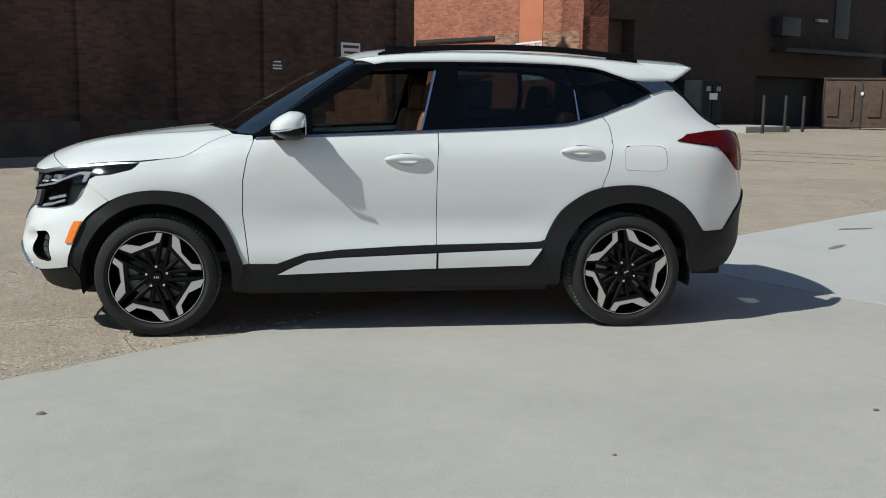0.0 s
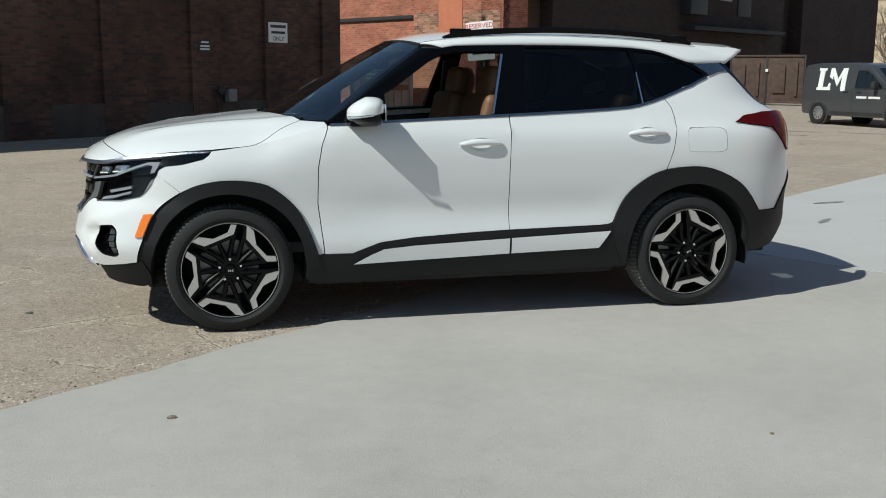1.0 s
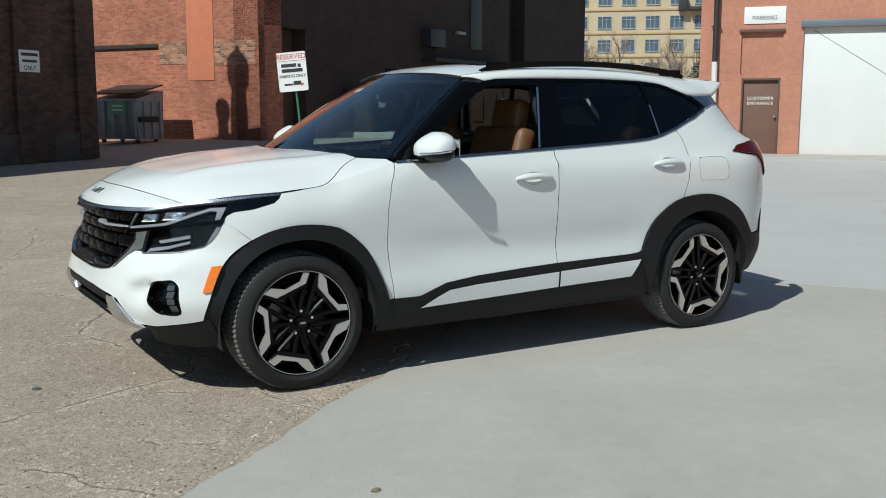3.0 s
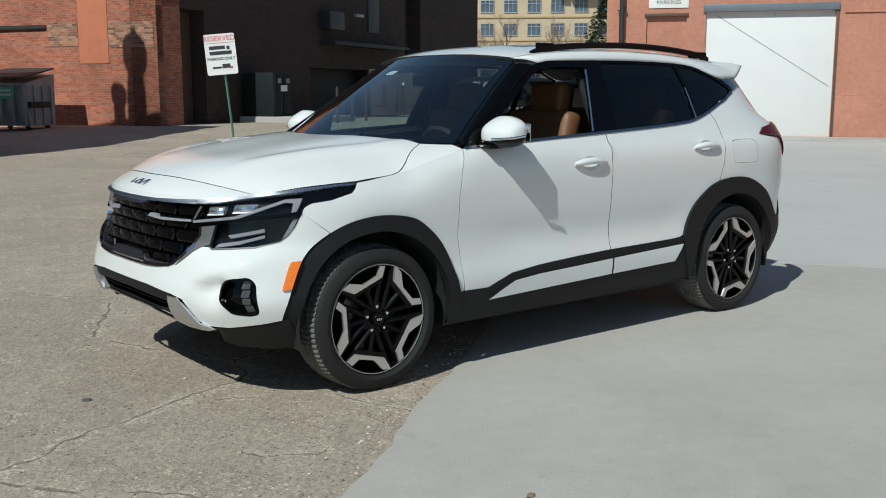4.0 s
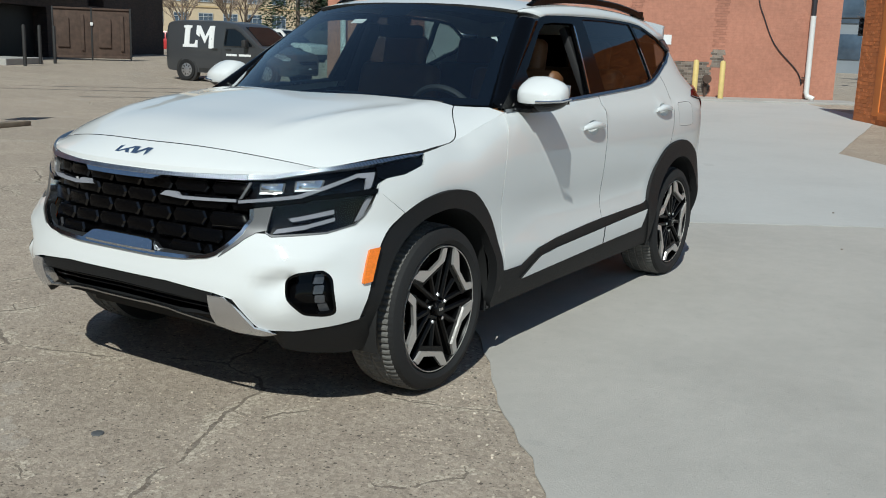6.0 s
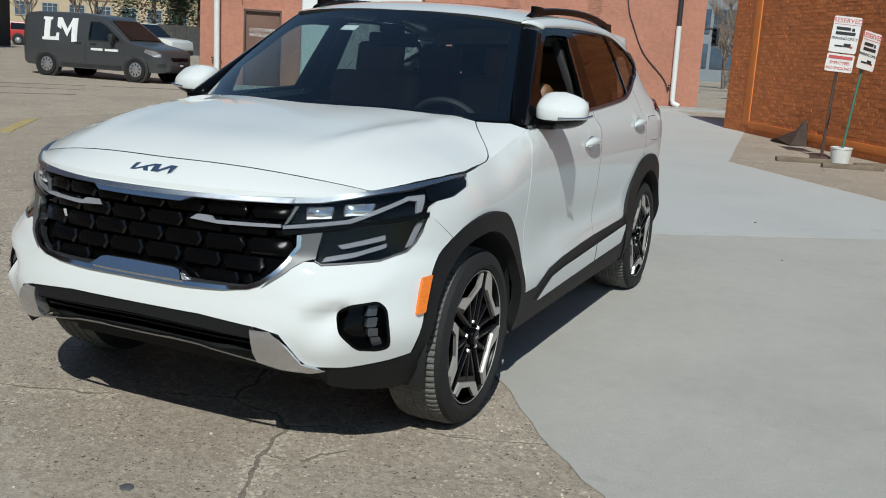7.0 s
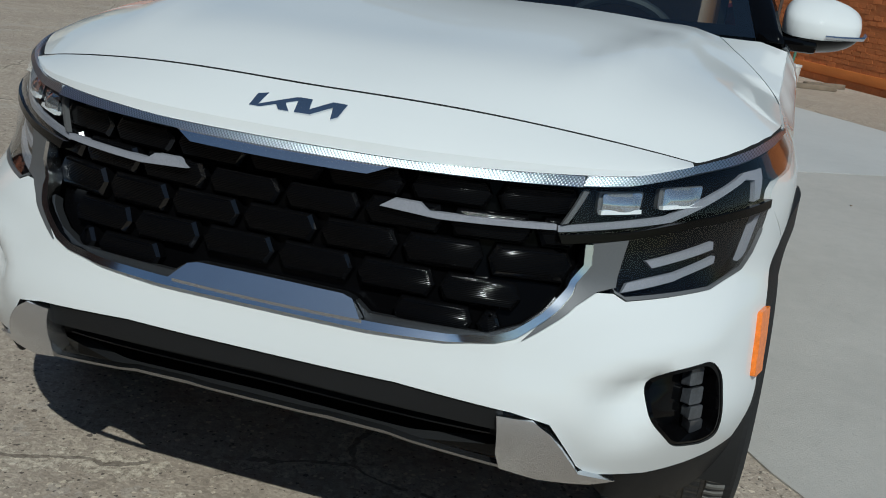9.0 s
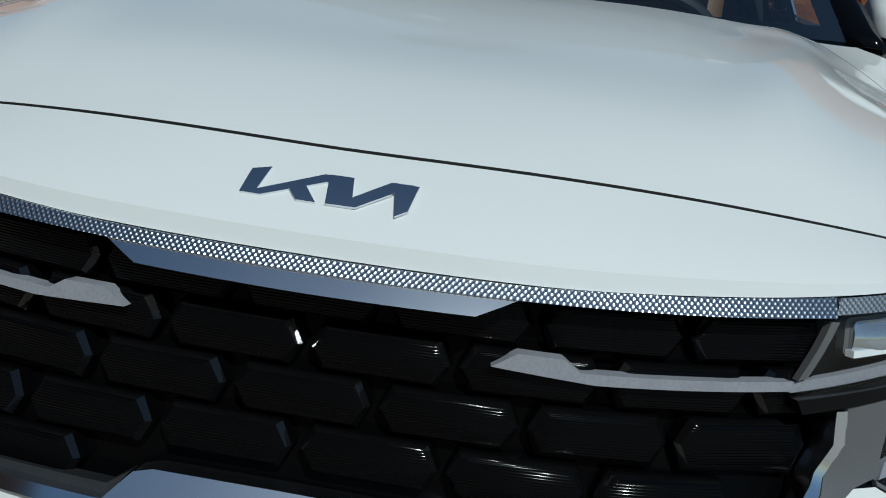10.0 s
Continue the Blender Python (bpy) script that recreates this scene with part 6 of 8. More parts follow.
wheel(-1.315, -1, 0)
wheel(1.315, -1, 24)
wheel(-1.315, 1, 10)
wheel(1.315, 1, 40)


# cabin
def seat(x, y, width, rear=False):
    m = Matrix.Translation((x, y, 0))
    st = part("seat", box((0.0, 0, 0.60), (0.52, width, 0.16), 0.05, m, 3), LEATHER, car, "tan leather car seat with headrest")
    back = box((0, 0, 0.30), (0.13, width, 0.62), 0.055, m @ pose(0.27, 0, 0.64, 0, 14, 0), 3)
    part("backrest", back, LEATHER, st)
    for k in ((-0.38, 0.38) if rear else (0.0,)):
        part("headrest", box((0, k, 0), (0.10, 0.26, 0.19), 0.045, m @ pose(0.45, 0, 1.30, 0, 10, 0), 3), LEATHER, st)
        for d in (-0.06, 0.06):
            part("headrest_post", tube([m @ Vector((0.41, k + d, 1.17)), m @ Vector((0.44, k + d, 1.25))], 0.007, 6), CHROME, st)
    return st


seat(-0.20, -0.37, 0.50)
seat(-0.20, 0.37, 0.50)
seat(0.62, 0.0, 1.24, True)
dash = bmesh.new()
sect = [(-1.06, 0.80), (-1.04, 1.03), (-0.92, 1.065), (-0.72, 1.04), (-0.60, 0.98), (-0.62, 0.80)]
ringd = [[dash.verts.new((x, y, z - 0.02 * (abs(y) / 0.7) ** 2)) for x, z in sect] for y in (-0.70, -0.45, -0.2, 0.0, 0.2, 0.45, 0.70)]
for a, b in zip(ringd, ringd[1:]):
    for i in range(6):
        dash.faces.new((a[i], a[(i + 1) % 6], b[(i + 1) % 6], b[i]))
dash.faces.new(ringd[0])
dash.faces.new(ringd[-1][::-1])
add_box(dash, (-0.72, -0.36, 1.055), (0.14, 0.30, 0.07), 0.02)
part("dashboard", dash, CABIN, car, "black dashboard", 50)
screen_bm = box((-0.66, -0.10, 1.06), (0.015, 0.62, 0.10), 0.006)
part("display", screen_bm, GLOSS_BLACK, car, "wide black display")
wheel_bm = bmesh.new()
wm = pose(-0.50, -0.37, 0.98, 0, 68, 0)
add_tube(wm and wheel_bm, [wm @ Vector((0.185 * math.cos(a), 0.185 * math.sin(a), 0)) for a in (2 * math.pi * k / 36 for k in range(37))], 0.016, 8, False)
add_box(wheel_bm, (0, 0, 0), (0.12, 0.16, 0.04), 0.015, wm)
add_box(wheel_bm, (0, 0, 0.0), (0.03, 0.34, 0.025), 0.008, wm)
add_tube(wheel_bm, [wm @ Vector((0, 0, 0)), wm @ Vector((0, 0, -0.25))], 0.03, 8)
part("steering_wheel", wheel_bm, CABIN, car, "black steering wheel")
rv = bmesh.new()
add_box(rv, (-0.34, 0.0, 1.405), (0.035, 0.25, 0.065), 0.016)
add_tube(rv, [(-0.34, 0, 1.405), (-0.36, 0, 1.45)], 0.012, 6)
add_box(rv, (-0.36, 0, 1.455), (0.08, 0.10, 0.04), 0.012)
part("interior_mirror", rv, GRILLE_BLACK, car, "black interior mirror with sensor housing")
liner = bmesh.new()
lr = [[liner.verts.new((x, y, roof_z(x, y) - 0.035)) for y in (-0.55, -0.3, 0.0, 0.3, 0.55)] for x in (-0.24, 0.1, 0.5, 0.9, 1.3, 1.6)]
for a, b in zip(lr, lr[1:]):
    for i in range(4):
        liner.faces.new((a[i], a[i + 1], b[i + 1], b[i]))
part("headliner", liner, HEADLINER, car)
cab = bmesh.new()
add_box(cab, (0.35, 0, 0.42), (2.7, 1.5, 0.06), 0.01)
add_box(cab, (-0.25, 0, 0.72), (0.75, 0.22, 0.30), 0.03)
for s in (-1, 1):
    add_box(cab, (-0.25, s * 0.785, 0.78), (0.88, 0.03, 0.56), 0.01)
    add_box(cab, (0.65, s * 0.785, 0.80), (0.80, 0.03, 0.60), 0.01)
    add_box(cab, (0.0, 0.0, 0.0), (0.11, 0.04, 0.42), 0.01, pose(0.27, s * 0.685, 1.26, s * 24, 0, 0))
add_box(cab, (1.25, 0, 0.95), (0.06, 1.30, 0.5), 0.01)
part("cabin_trim", cab, CABIN, car, "black cabin trim")


# ---- signs, posts and street things ----
def words(text, size, material, parent, m, name="lettering", spread=1.0, depth=0.002):
    """Raised lettering in the built-in font, turned into a mesh; reads along local x."""
    cu = bpy.data.curves.new(name, "FONT")
    cu.body, cu.size, cu.align_x, cu.align_y, cu.extrude = text, size, "CENTER", "CENTER", depth
    cu.space_character = spread
    tmp = bpy.data.objects.new(name, cu)
    scene.collection.objects.link(tmp)
    bpy.context.view_layer.update()
    me = bpy.data.meshes.new_from_object(tmp.evaluated_get(bpy.context.evaluated_depsgraph_get()))
    bpy.data.objects.remove(tmp)
    me.materials.append(material)
    me.transform(m @ pose(0, 0, 0, 90, 0, 0))
    ob = new(name, me)
    ob.parent = parent
    return ob


def face_plate(w, h, bevel=0.03, thick=0.004):
    return prism(rounded([(-w / 2, -h / 2), (w / 2, -h / 2), (w / 2, h / 2), (-w / 2, h / 2)], bevel, 3), thick)


def bar(parent, x, z, w, h, material, y=-0.003):
    return part("print_bar", box((x, y, z), (w, 0.003, h), 0), material, parent, smooth=0)


def reserved_face(parent, w, h):
    """White board: red heading band, two lines of name as bars, parking words, a small truck shape."""
    part("border", prism(rounded([(-w / 2, -h / 2), (w / 2, -h / 2), (w / 2, h / 2), (-w / 2, h / 2)], 0.03, 3), 0.002, Matrix.Translation((0, 0.004, 0))), SIGN_RED, parent)
    words("RESERVED", h * 0.175, SIGN_RED, parent, Matrix.Translation((0, -0.003, h * 0.385)))
    part("print_line", box((0, -0.002, h * 0.28), (w * 0.94, 0.003, 0.006), 0), SIGN_RED, parent, smooth=0)
    bar(parent, -w * 0.10, h * 0.165, w * 0.52, h * 0.085, SIGN_BLACK)
    bar(parent, w * 0.26, h * 0.15, w * 0.10, h * 0.085, SIGN_BLACK)
    bar(parent, 0.0, h * 0.035, w * 0.72, h * 0.085, SIGN_BLACK)
    words("PARKING ONLY", h * 0.105, SIGN_BLACK, parent, Matrix.Translation((0, -0.003, -h * 0.11)), spread=0.9)
    bar(parent, -w * 0.16, -h * 0.32, w * 0.30, h * 0.045, SIGN_BLACK)
    bar(parent, w * 0.14, -h * 0.29, w * 0.26, h * 0.10, SIGN_BLACK)
    bar(parent, w * 0.30, -h * 0.33, w * 0.10, h * 0.06, SIGN_RED)


def bucket_of(parent, r=0.155, h=0.27):
    part("bucket", lathe([(0.0, 0.0), (r * 0.86, 0.0), (r * 0.90, 0.02), (r, h - 0.03), (r * 1.05, h - 0.03), (r * 1.05, h), (r * 0.97, h), (r * 0.95, h - 0.05), (0.0, h - 0.06)], 28, pose(0, 0, 0, 90, 0, 0)), BUCKET, parent, "white plastic bucket filled with concrete")


def timber(x, y, length, turn, z=0.035):
    ob = part("timber", box((0, 0, 0), (length, 0.11, 0.07), 0.012), TIMBER, None, "weathered timber laid on the paving")
    ob.matrix_world = pose(x, y, z, 0, 0, turn)
    return tagged(ob, "", "timber", "timbers round the sign buckets")


# leaning reserved sign in its bucket
sign_a = thing("parking_sign", "white reserved parking sign on a leaning green post in a bucket", "parking sign", pose(3.46, 9.95, 0.0, 0, 0, -36))
bucket_of(sign_a)
part("post", tube([(0.0, 0, 0.1), (-0.15, 0.02, 1.60), (-0.22, 0.03, 2.10)], 0.020, 6), POST_GREEN, sign_a, "green steel post")
board = part("board", face_plate(0.48, 0.63), SIGN_WHITE, sign_a, "white board with red heading")
board.matrix_local = pose(-0.20, -0.03, 1.91, 0, -5, 0)
reserved_face(board, 0.48, 0.63)
timber(3.08, 10.14, 0.9, 20)
timber(3.92, 9.66, 0.8, 12)
timber(3.30, 9.62, 0.55, 75)

# pair of signs by the orange wall
sign_b = thing("parking_sign", "white reserved sign and no smoking board on rusty post", "parking sign", pose(12.58, -1.25, 0, 0, 0, -86))
part("post", tube([(0, 0.02, 0.0), (0.05, 0.02, 1.2), (0.12, 0.02, 2.3)], 0.026, 6), RUST, sign_b, "rusty steel post")
part("base_plate", box((0, 0, 0.02), (0.35, 0.35, 0.04), 0.008), RUST, sign_b)
board = part("board", face_plate(0.41, 0.56), SIGN_WHITE, sign_b, "white board with red heading")
board.matrix_local = pose(0.115, -0.02, 1.98, 0, 4, 0)
reserved_face(board, 0.41, 0.56)
board = part("board", face_plate(0.41, 0.28), SIGN_WHITE, sign_b, "white board with red words")
board.matrix_local = pose(0.085, -0.022, 1.54, 0, 4, 0)
bar(board, 0, 0.085, 0.36, 0.05, SIGN_RED)
words("EMPLOYEES", 0.064, SIGN_RED, board, Matrix.Translation((0, -0.003, 0.0)), spread=0.9)
words("NO SMOKING", 0.064, SIGN_RED, board, Matrix.Translation((0, -0.003, -0.085)), spread=0.9)
sign_c = thing("parking_sign", "white reserved sign on green post leaning from bucket", "parking sign", pose(11.79, -1.57, 0.0, 0, 0, -64))
bucket_of(sign_c)
part("post", tube([(0.0, 0, 0.1), (0.12, 0.02, 1.2), (0.22, 0.03, 1.95)], 0.020, 6), POST_GREEN, sign_c, "green steel post")
board = part("board", face_plate(0.37, 0.56), SIGN_WHITE, sign_c, "white board with red heading")
board.matrix_local = pose(0.20, -0.03, 1.73, 0, 9, 24)
reserved_face(board, 0.37, 0.56)
timber(11.58, -1.08, 0.9, -66)
timber(11.18, -1.78, 0.9, -70)
timber(11.73, -2.08, 0.7, -52)

# boards on the dark wall
sign_d = thing("wall_sign", "small black and white parking notice on dark brick", "sign", M1)
part("board", box((-4.27, -0.115, 2.0), (0.38, 0.02, 0.27), 0.004), SIGN_BLACK, sign_d)
for zz, ww in ((2.07, 0.22), (1.98, 0.28), (1.91, 0.28)):
    part("print_bar", box((-4.27, -0.127, zz), (ww, 0.004, 0.035), 0), SIGN_WHITE, sign_d, smooth=0)
sign_e = thing("wall_sign", "white hand-lettered customers only board on dark brick", "sign", M1)
part("board", box((-1.88, -0.12, 2.38), (0.66, 0.02, 0.50), 0.004), SIGN_WHITE, sign_e)
part("print_bar", box((-1.88, -0.132, 2.53), (0.54, 0.004, 0.07), 0), SIGN_BLACK, sign_e, smooth=0)
part("print_bar", box((-1.88, -0.132, 2.38), (0.48, 0.004, 0.06), 0), SIGN_BLACK, sign_e, smooth=0)
words("ONLY", 0.15, SIGN_BLACK, sign_e, M1.inverted() @ M1 @ Matrix.Translation((-1.88, -0.133, 2.22)))
meter = thing("gas_meter", "grey gas meter with pipes on the dark wall", "gas meter", M1)
part("meter_body", box((-3.6, -0.22, 0.84), (0.26, 0.18, 0.30), 0.03), mat("grey_enamel", (0.22, 0.22, 0.22), 0.5, 0.1, 0.1, 8), meter)
part("regulator", add_lathe(bmesh.new(), [(0.0, -0.08), (0.10, -0.06), (0.11, 0.0), (0.06, 0.06), (0.0, 0.07)], 20, Matrix.Translation((-3.9, -0.2, 0.96))), DARK_STEEL, meter)
part("pipe", tube([(-4.0, -0.2, 0.0), (-4.0, -0.2, 0.9), (-3.9, -0.2, 0.96), (-3.6, -0.2, 1.02), (-3.6, -0.2, 0.9)], 0.022, 8), DARK_STEEL, meter)

# dumpster by the brick wall
dm = Matrix.Translation((0, 0, 0.15)) @ at_wall((5.07, 26.87), D2)
GREY_BIN = mat("grey_steel_bin", (0.33, 0.35, 0.345), 0.5, 0.2, 0.15, 3, fine=0.1)
dump = thing("dumpster", "grey steel dumpster with black lid and green sticker", "dumpster", dm)
bm = bmesh.new()
prof = [(0.10, 0.14), (1.15, 0.14), (1.20, 1.70), (0.0, 1.42), (0.0, 0.70)]
a = [bm.verts.new((-1.9, y, z)) for y, z in prof]
b = [bm.verts.new((0.0, y, z)) for y, z in prof]
bm.faces.new(a), bm.faces.new(b[::-1])
for i in range(5):
    bm.faces.new((a[i], b[i], b[(i + 1) % 5], a[(i + 1) % 5]))
bmesh.ops.recalc_face_normals(bm, faces=bm.faces[:])
part("bin", bm, GREY_BIN, dump)
for x in (-1.44, -0.48):
    part("lid", box((x, 0.60, 0), (0.98, 1.30, 0.05), 0.015, pose(0, 0, 1.60, 13, 0, 0)), SIGN_BLACK, dump, "black plastic lid")
part("rim", box((-0.95, 0.0, 1.39), (2.0, 0.09, 0.09), 0.01), GREY_BIN, dump)
for x in (-1.85, -1.4, -0.95, -0.5, -0.05):
    part("rib", box((x, -0.03, 0.78), (0.07, 0.08, 1.2), 0.01), GREY_BIN, dump)
for y in (0.3, 0.65, 1.0):
    part("rib", box((0.03, y, 0.76), (0.06, 0.06, 1.2), 0.01), GREY_BIN, dump)
part("fork_pocket", box((0.06, 0.45, 0.78), (0.10, 0.80, 0.18), 0.01), DARK_STEEL, dump)
for x in (-1.7, -0.2):
    for y in (0.2, 1.0):
        part("caster", lathe([(0.0, -0.03), (0.08, -0.03), (0.08, 0.03), (0.0, 0.03)], 14, Matrix.Translation((x, y, 0.08))), SIGN_BLACK, dump)
part("sticker", box((-0.75, -0.076, 1.14), (0.66, 0.008, 0.36), 0), SIGN_GREEN, dump, "green sticker")
for z in (1.21, 1.08):
    part("print_bar", box((-0.75, -0.083, z), (0.46, 0.006, 0.05), 0), SIGN_WHITE, dump, smooth=0)

# loading bay: steel box, posts, gate
sb = thing("steel_cabinet", "dark green steel cabinet on the loading platform", "cabinet", M3 @ Matrix.Translation((0, 0, 0.45)))
DARK_GREEN = mat("dark_green_enamel", (0.010, 0.016, 0.016), 0.6, 0.0, 0.2, 3, spec=0.2)
part("cabinet_body", box(((4.45 + 5.6) / 2, -0.80, 0.76), (1.15, 1.2, 1.52), 0.03), DARK_GREEN, sb)
cw = (1.15) / 2
for x in (4.45 + cw / 2, 5.6 - cw / 2):
    door_leaf = part("cabinet_door", box((x, -1.42, 0.76), (cw - 0.05, 0.04, 1.42), 0.01), DARK_GREEN, sb)
    part("stencil", box((x + 0.05, -1.445, 1.24), (cw * 0.4, 0.006, 0.16), 0), mat("faded_white", (0.3, 0.3, 0.29), 0.7), door_leaf, "", 0)
part("notice", box((5.6 - 0.52, -1.446, 0.98), (0.44, 0.008, 0.22), 0), SIGN_WHITE, sb, "white notice", 0)
for x, y in ((14.51, 24.38), (15.84, 25.48), (16.79, 26.03)):
    post = part("bollard_post", lathe([(0.0, 0.0), (0.055, 0.0), (0.055, 1.20), (0.045, 1.24), (0.0, 1.25)], 16, pose(0, 0, 0, 90, 0, 0)), DARK_STEEL, None, "thin dark steel bollard post")
    post.matrix_world = Matrix.Translation((x, y, rise(x, y) - 0.01))
    tagged(post, "", "bollard", "dark posts by the dock")
GATE_D = Vector((0.82, -0.57)).normalized()
gate = thing("steel_gate", "brown rusted steel gate with raised figures, closed", "gate", Matrix.Translation((0, 0, 0.24)) @ at_wall((19.84, 30.23), GATE_D))
for x0, x1 in ((0.03, 1.36), (1.42, 2.78)):
    leaf = part("gate_leaf", box(((x0 + x1) / 2, 0, 1.02), (x1 - x0, 0.04, 1.86), 0.006), RUST, gate)
    part("top_rail", box(((x0 + x1) / 2, -0.03, 1.95), (x1 - x0, 0.07, 0.07), 0.006), RUST, leaf)
    part("bottom_rail", box(((x0 + x1) / 2, -0.03, 0.14), (x1 - x0, 0.07, 0.09), 0.006), RUST, leaf)
for x, w, h in ((0.36, 0.42, 1.1), (1.06, 0.10, 1.35), (1.86, 0.46, 1.1), (2.50, 0.12, 1.35)):
    part("raised_bar", box((x, -0.05, 1.05), (w, 0.06, h), 0.01), RUST, gate, "raised plain bar")
for x in (0.0, 1.39, 2.82):
    part("gate_post", box((x, 0, 0.99), (0.06, 0.08, 2.02), 0.006), DARK_STEEL, gate)
part("latch_plate", box((1.39, -0.06, 1.38), (0.10, 0.03, 0.12), 0.004), SIGN_WHITE, gate, "small white latch plate")
fixed("trim_vent", box((11.05, -0.25, 4.15), (1.25, 0.5, 0.72), 0.03), SIGN_BLACK, M3, "black ventilation unit on the wall", "vent", "structure")
fixed("trim_lamp", add_box(box((13.5, -0.25, 4.52), (0.7, 0.16, 0.13), 0.02), (13.5, -0.1, 4.52), (0.08, 0.2, 0.08), 0.01), GREY_BIN, M3, "grey flood lamp bracket on the wall", "lamp bracket", "structure")
fixed("window_1", box((15.4, -0.01, 5.1), (1.1, 0.1, 2.4), 0.02), SIGN_BLACK, M3, "narrow dark window", "window", "structure")
for x, z, h in ((1.80, 2.24, 0.42), (1.74, 1.43, 0.5), (1.15, 1.72, 0.25)):
    fixed("door_notice", box((x, 0.53, z), (0.26, 0.02, h), 0), mat("grey_paper", (0.42, 0.42, 0.42), 0.8), M3, "pale notice taped to the loading door", "notice", "", 0)

# painted building: lettering, sign, pipes, bollards
words("CUSTOMER", 0.125, SIGN_WHITE, door_thing, Matrix.Translation((0.52, 0.078, 1.60)), spread=1.15)
words("ENTRANCE", 0.125, SIGN_WHITE, door_thing, Matrix.Translation((0.52, 0.078, 1.46)), spread=1.15)
part("plate", box((0.55, -0.012, 3.88), (1.10, 0.03, 0.46), 0.005), SIGN_WHITE, door_thing, "white parking board over the door")
words("PARKING", 0.16, SIGN_BLACK, door_thing, Matrix.Translation((0.55, -0.03, 3.80)))


def downpipe(x, split, low, foot):
    dp = thing("downpipe", "white plastic downpipe under a black upper length", "downpipe", M4)
    part("upper_pipe", tube([(x, -0.16, 7.4), (x, -0.16, split)], 0.072, 12), SIGN_BLACK, dp, "black iron pipe")
    part("lower_pipe", tube([(x, -0.16, split + 0.05), (x + 0.02, -0.16, low), (x + 0.05, -0.18, low - 0.12), (x + foot, -0.30, low - 0.2)], 0.08, 14), WHITE_PVC, dp)
    for z in (low + 0.42, 3.6):
        part("clip", box((x, -0.10, z), (0.26, 0.10, 0.035), 0.008), DARK_STEEL, dp)


downpipe(-0.74, 2.57, 0.36, -0.02)
downpipe(13.10, 2.46, 0.28, 0.20)
for x in (9.36, 10.15):
    bo = part("bollard", lathe([(0.0, 0.0), (0.078, 0.0), (0.078, 1.07), (0.06, 1.12), (0.0, 1.14)], 20, pose(0, 0, 0, 90, 0, 0)), YELLOW_PAINT, None, "pale yellow painted steel bollard by the wall")
    bo.matrix_world = M4 @ Matrix.Translation((x, -1.0, 0.0))
    tagged(bo, "", "bollard", "yellow bollards")
notice = part("wall_notice", box((8.66, -0.015, 1.68), (0.46, 0.02, 0.28), 0.003), SIGN_WHITE, None, "small white notice on the painted wall", 0)
notice.matrix_world = M4
tagged(notice, "", "notice")
BARE_STRIP = brick_material("worn_painted_brick", (0.40, 0.175, 0.118), (0.50, 0.222, 0.150), (0.45, 0.21, 0.145), bump=0.012, blot=0.35)
BARE_BRICK = brick_material("bare_brick", (0.11, 0.085, 0.07), (0.36, 0.29, 0.235), (0.42, 0.38, 0.33), bump=0.02, blot=0.5)


def ragged(x0, x1, z0, z1, seed, bite=0.09):
    """A patch whose edge steps in and out from brick to brick."""
    rng = random.Random(seed)
    pts, course = [], 0.075
    rows = int((z1 - z0) / course)
    for k in range(rows + 1):
        e = x1 + rng.uniform(-bite, bite)
        pts += [(e, z0 + k * course), (e, z0 + (k + 1) * course)]
    for k in range(rows, -1, -1):
        e = x0 + rng.uniform(-bite, bite)
        pts += [(e, z0 + (k + 1) * course), (e, z0 + k * course)]
    return prism(pts, 0.02, Matrix.Translation((0, -0.008, 0)))


fixed("trim_scar", ragged(9.02, 10.1, 0.10, 1.02, 5), BARE_BRICK, M4, "patch of bare scarred brick", "brick patch", "structure", 0)
fixed("trim_scar", ragged(10.14, 10.56, 0.92, 1.42, 6, 0.06), BARE_BRICK, M4, "patch of bare scarred brick", "brick patch", "structure", 0)
fixed("trim_strip", ragged(10.18, 10.56, 1.52, 7.2, 7, 0.05), BARE_STRIP, M4, "upright strip of worn painted brick", "brick patch", "structure", 0)
fixed("trim_strip", ragged(7.62, 7.98, 1.3, 7.2, 8, 0.05), BARE_STRIP, M4, "upright strip of worn painted brick", "brick patch", "structure", 0)
valve = thing("pipe_valve", "rusty pipe valve between the bollards", "pipe valve", M4 @ Matrix.Translation((9.98, 0, 0)))
part("riser", tube([(0, -0.15, 0.0), (0, -0.15, 0.60), (0, 0.05, 0.64)], 0.04, 10), RUST, valve)
part("flange", add_lathe(bmesh.new(), [(0.0, -0.3), (0.13, -0.3), (0.13, -0.24), (0.05, -0.22), (0.05, -0.1)], 16, Matrix.Translation((0, 0, 0.58))), RUST, valve)
wire = thing("cable", "black cable hanging down the painted wall", "cable", M4)
part("strand", tube(curve_through([(11.2, -0.02, 4.6), (11.42, -0.03, 3.04), (11.65, -0.03, 2.41), (12.07, -0.03, 1.62), (12.81, -0.03, 0.9), (13.0, -0.03, 0.5)], 6), 0.018, 6), SIGN_BLACK, wire)
fixed("trim_ledge", box((9.6, -0.015, 3.46), (8.7, 0.05, 0.04), 0.006), BRICK_PINK, M4, "thin ledge along the painted wall", "ledge", "structure", 0)

# orange wall band
fixed("trim_band", box((s5(7.60), -0.006, 2.43), (0.34, 0.03, 4.5), 0.004), ORANGE_BRIGHT, M5, "bright orange painted upright band", "painted band", "structure")
fixed("trim_band", box(((s5(7.43) + L5) / 2, -0.006, 0.185), (L5 - s5(7.43), 0.03, 0.14), 0.004), ORANGE_BRIGHT, M5, "bright orange painted band at the foot", "painted band", "structure")


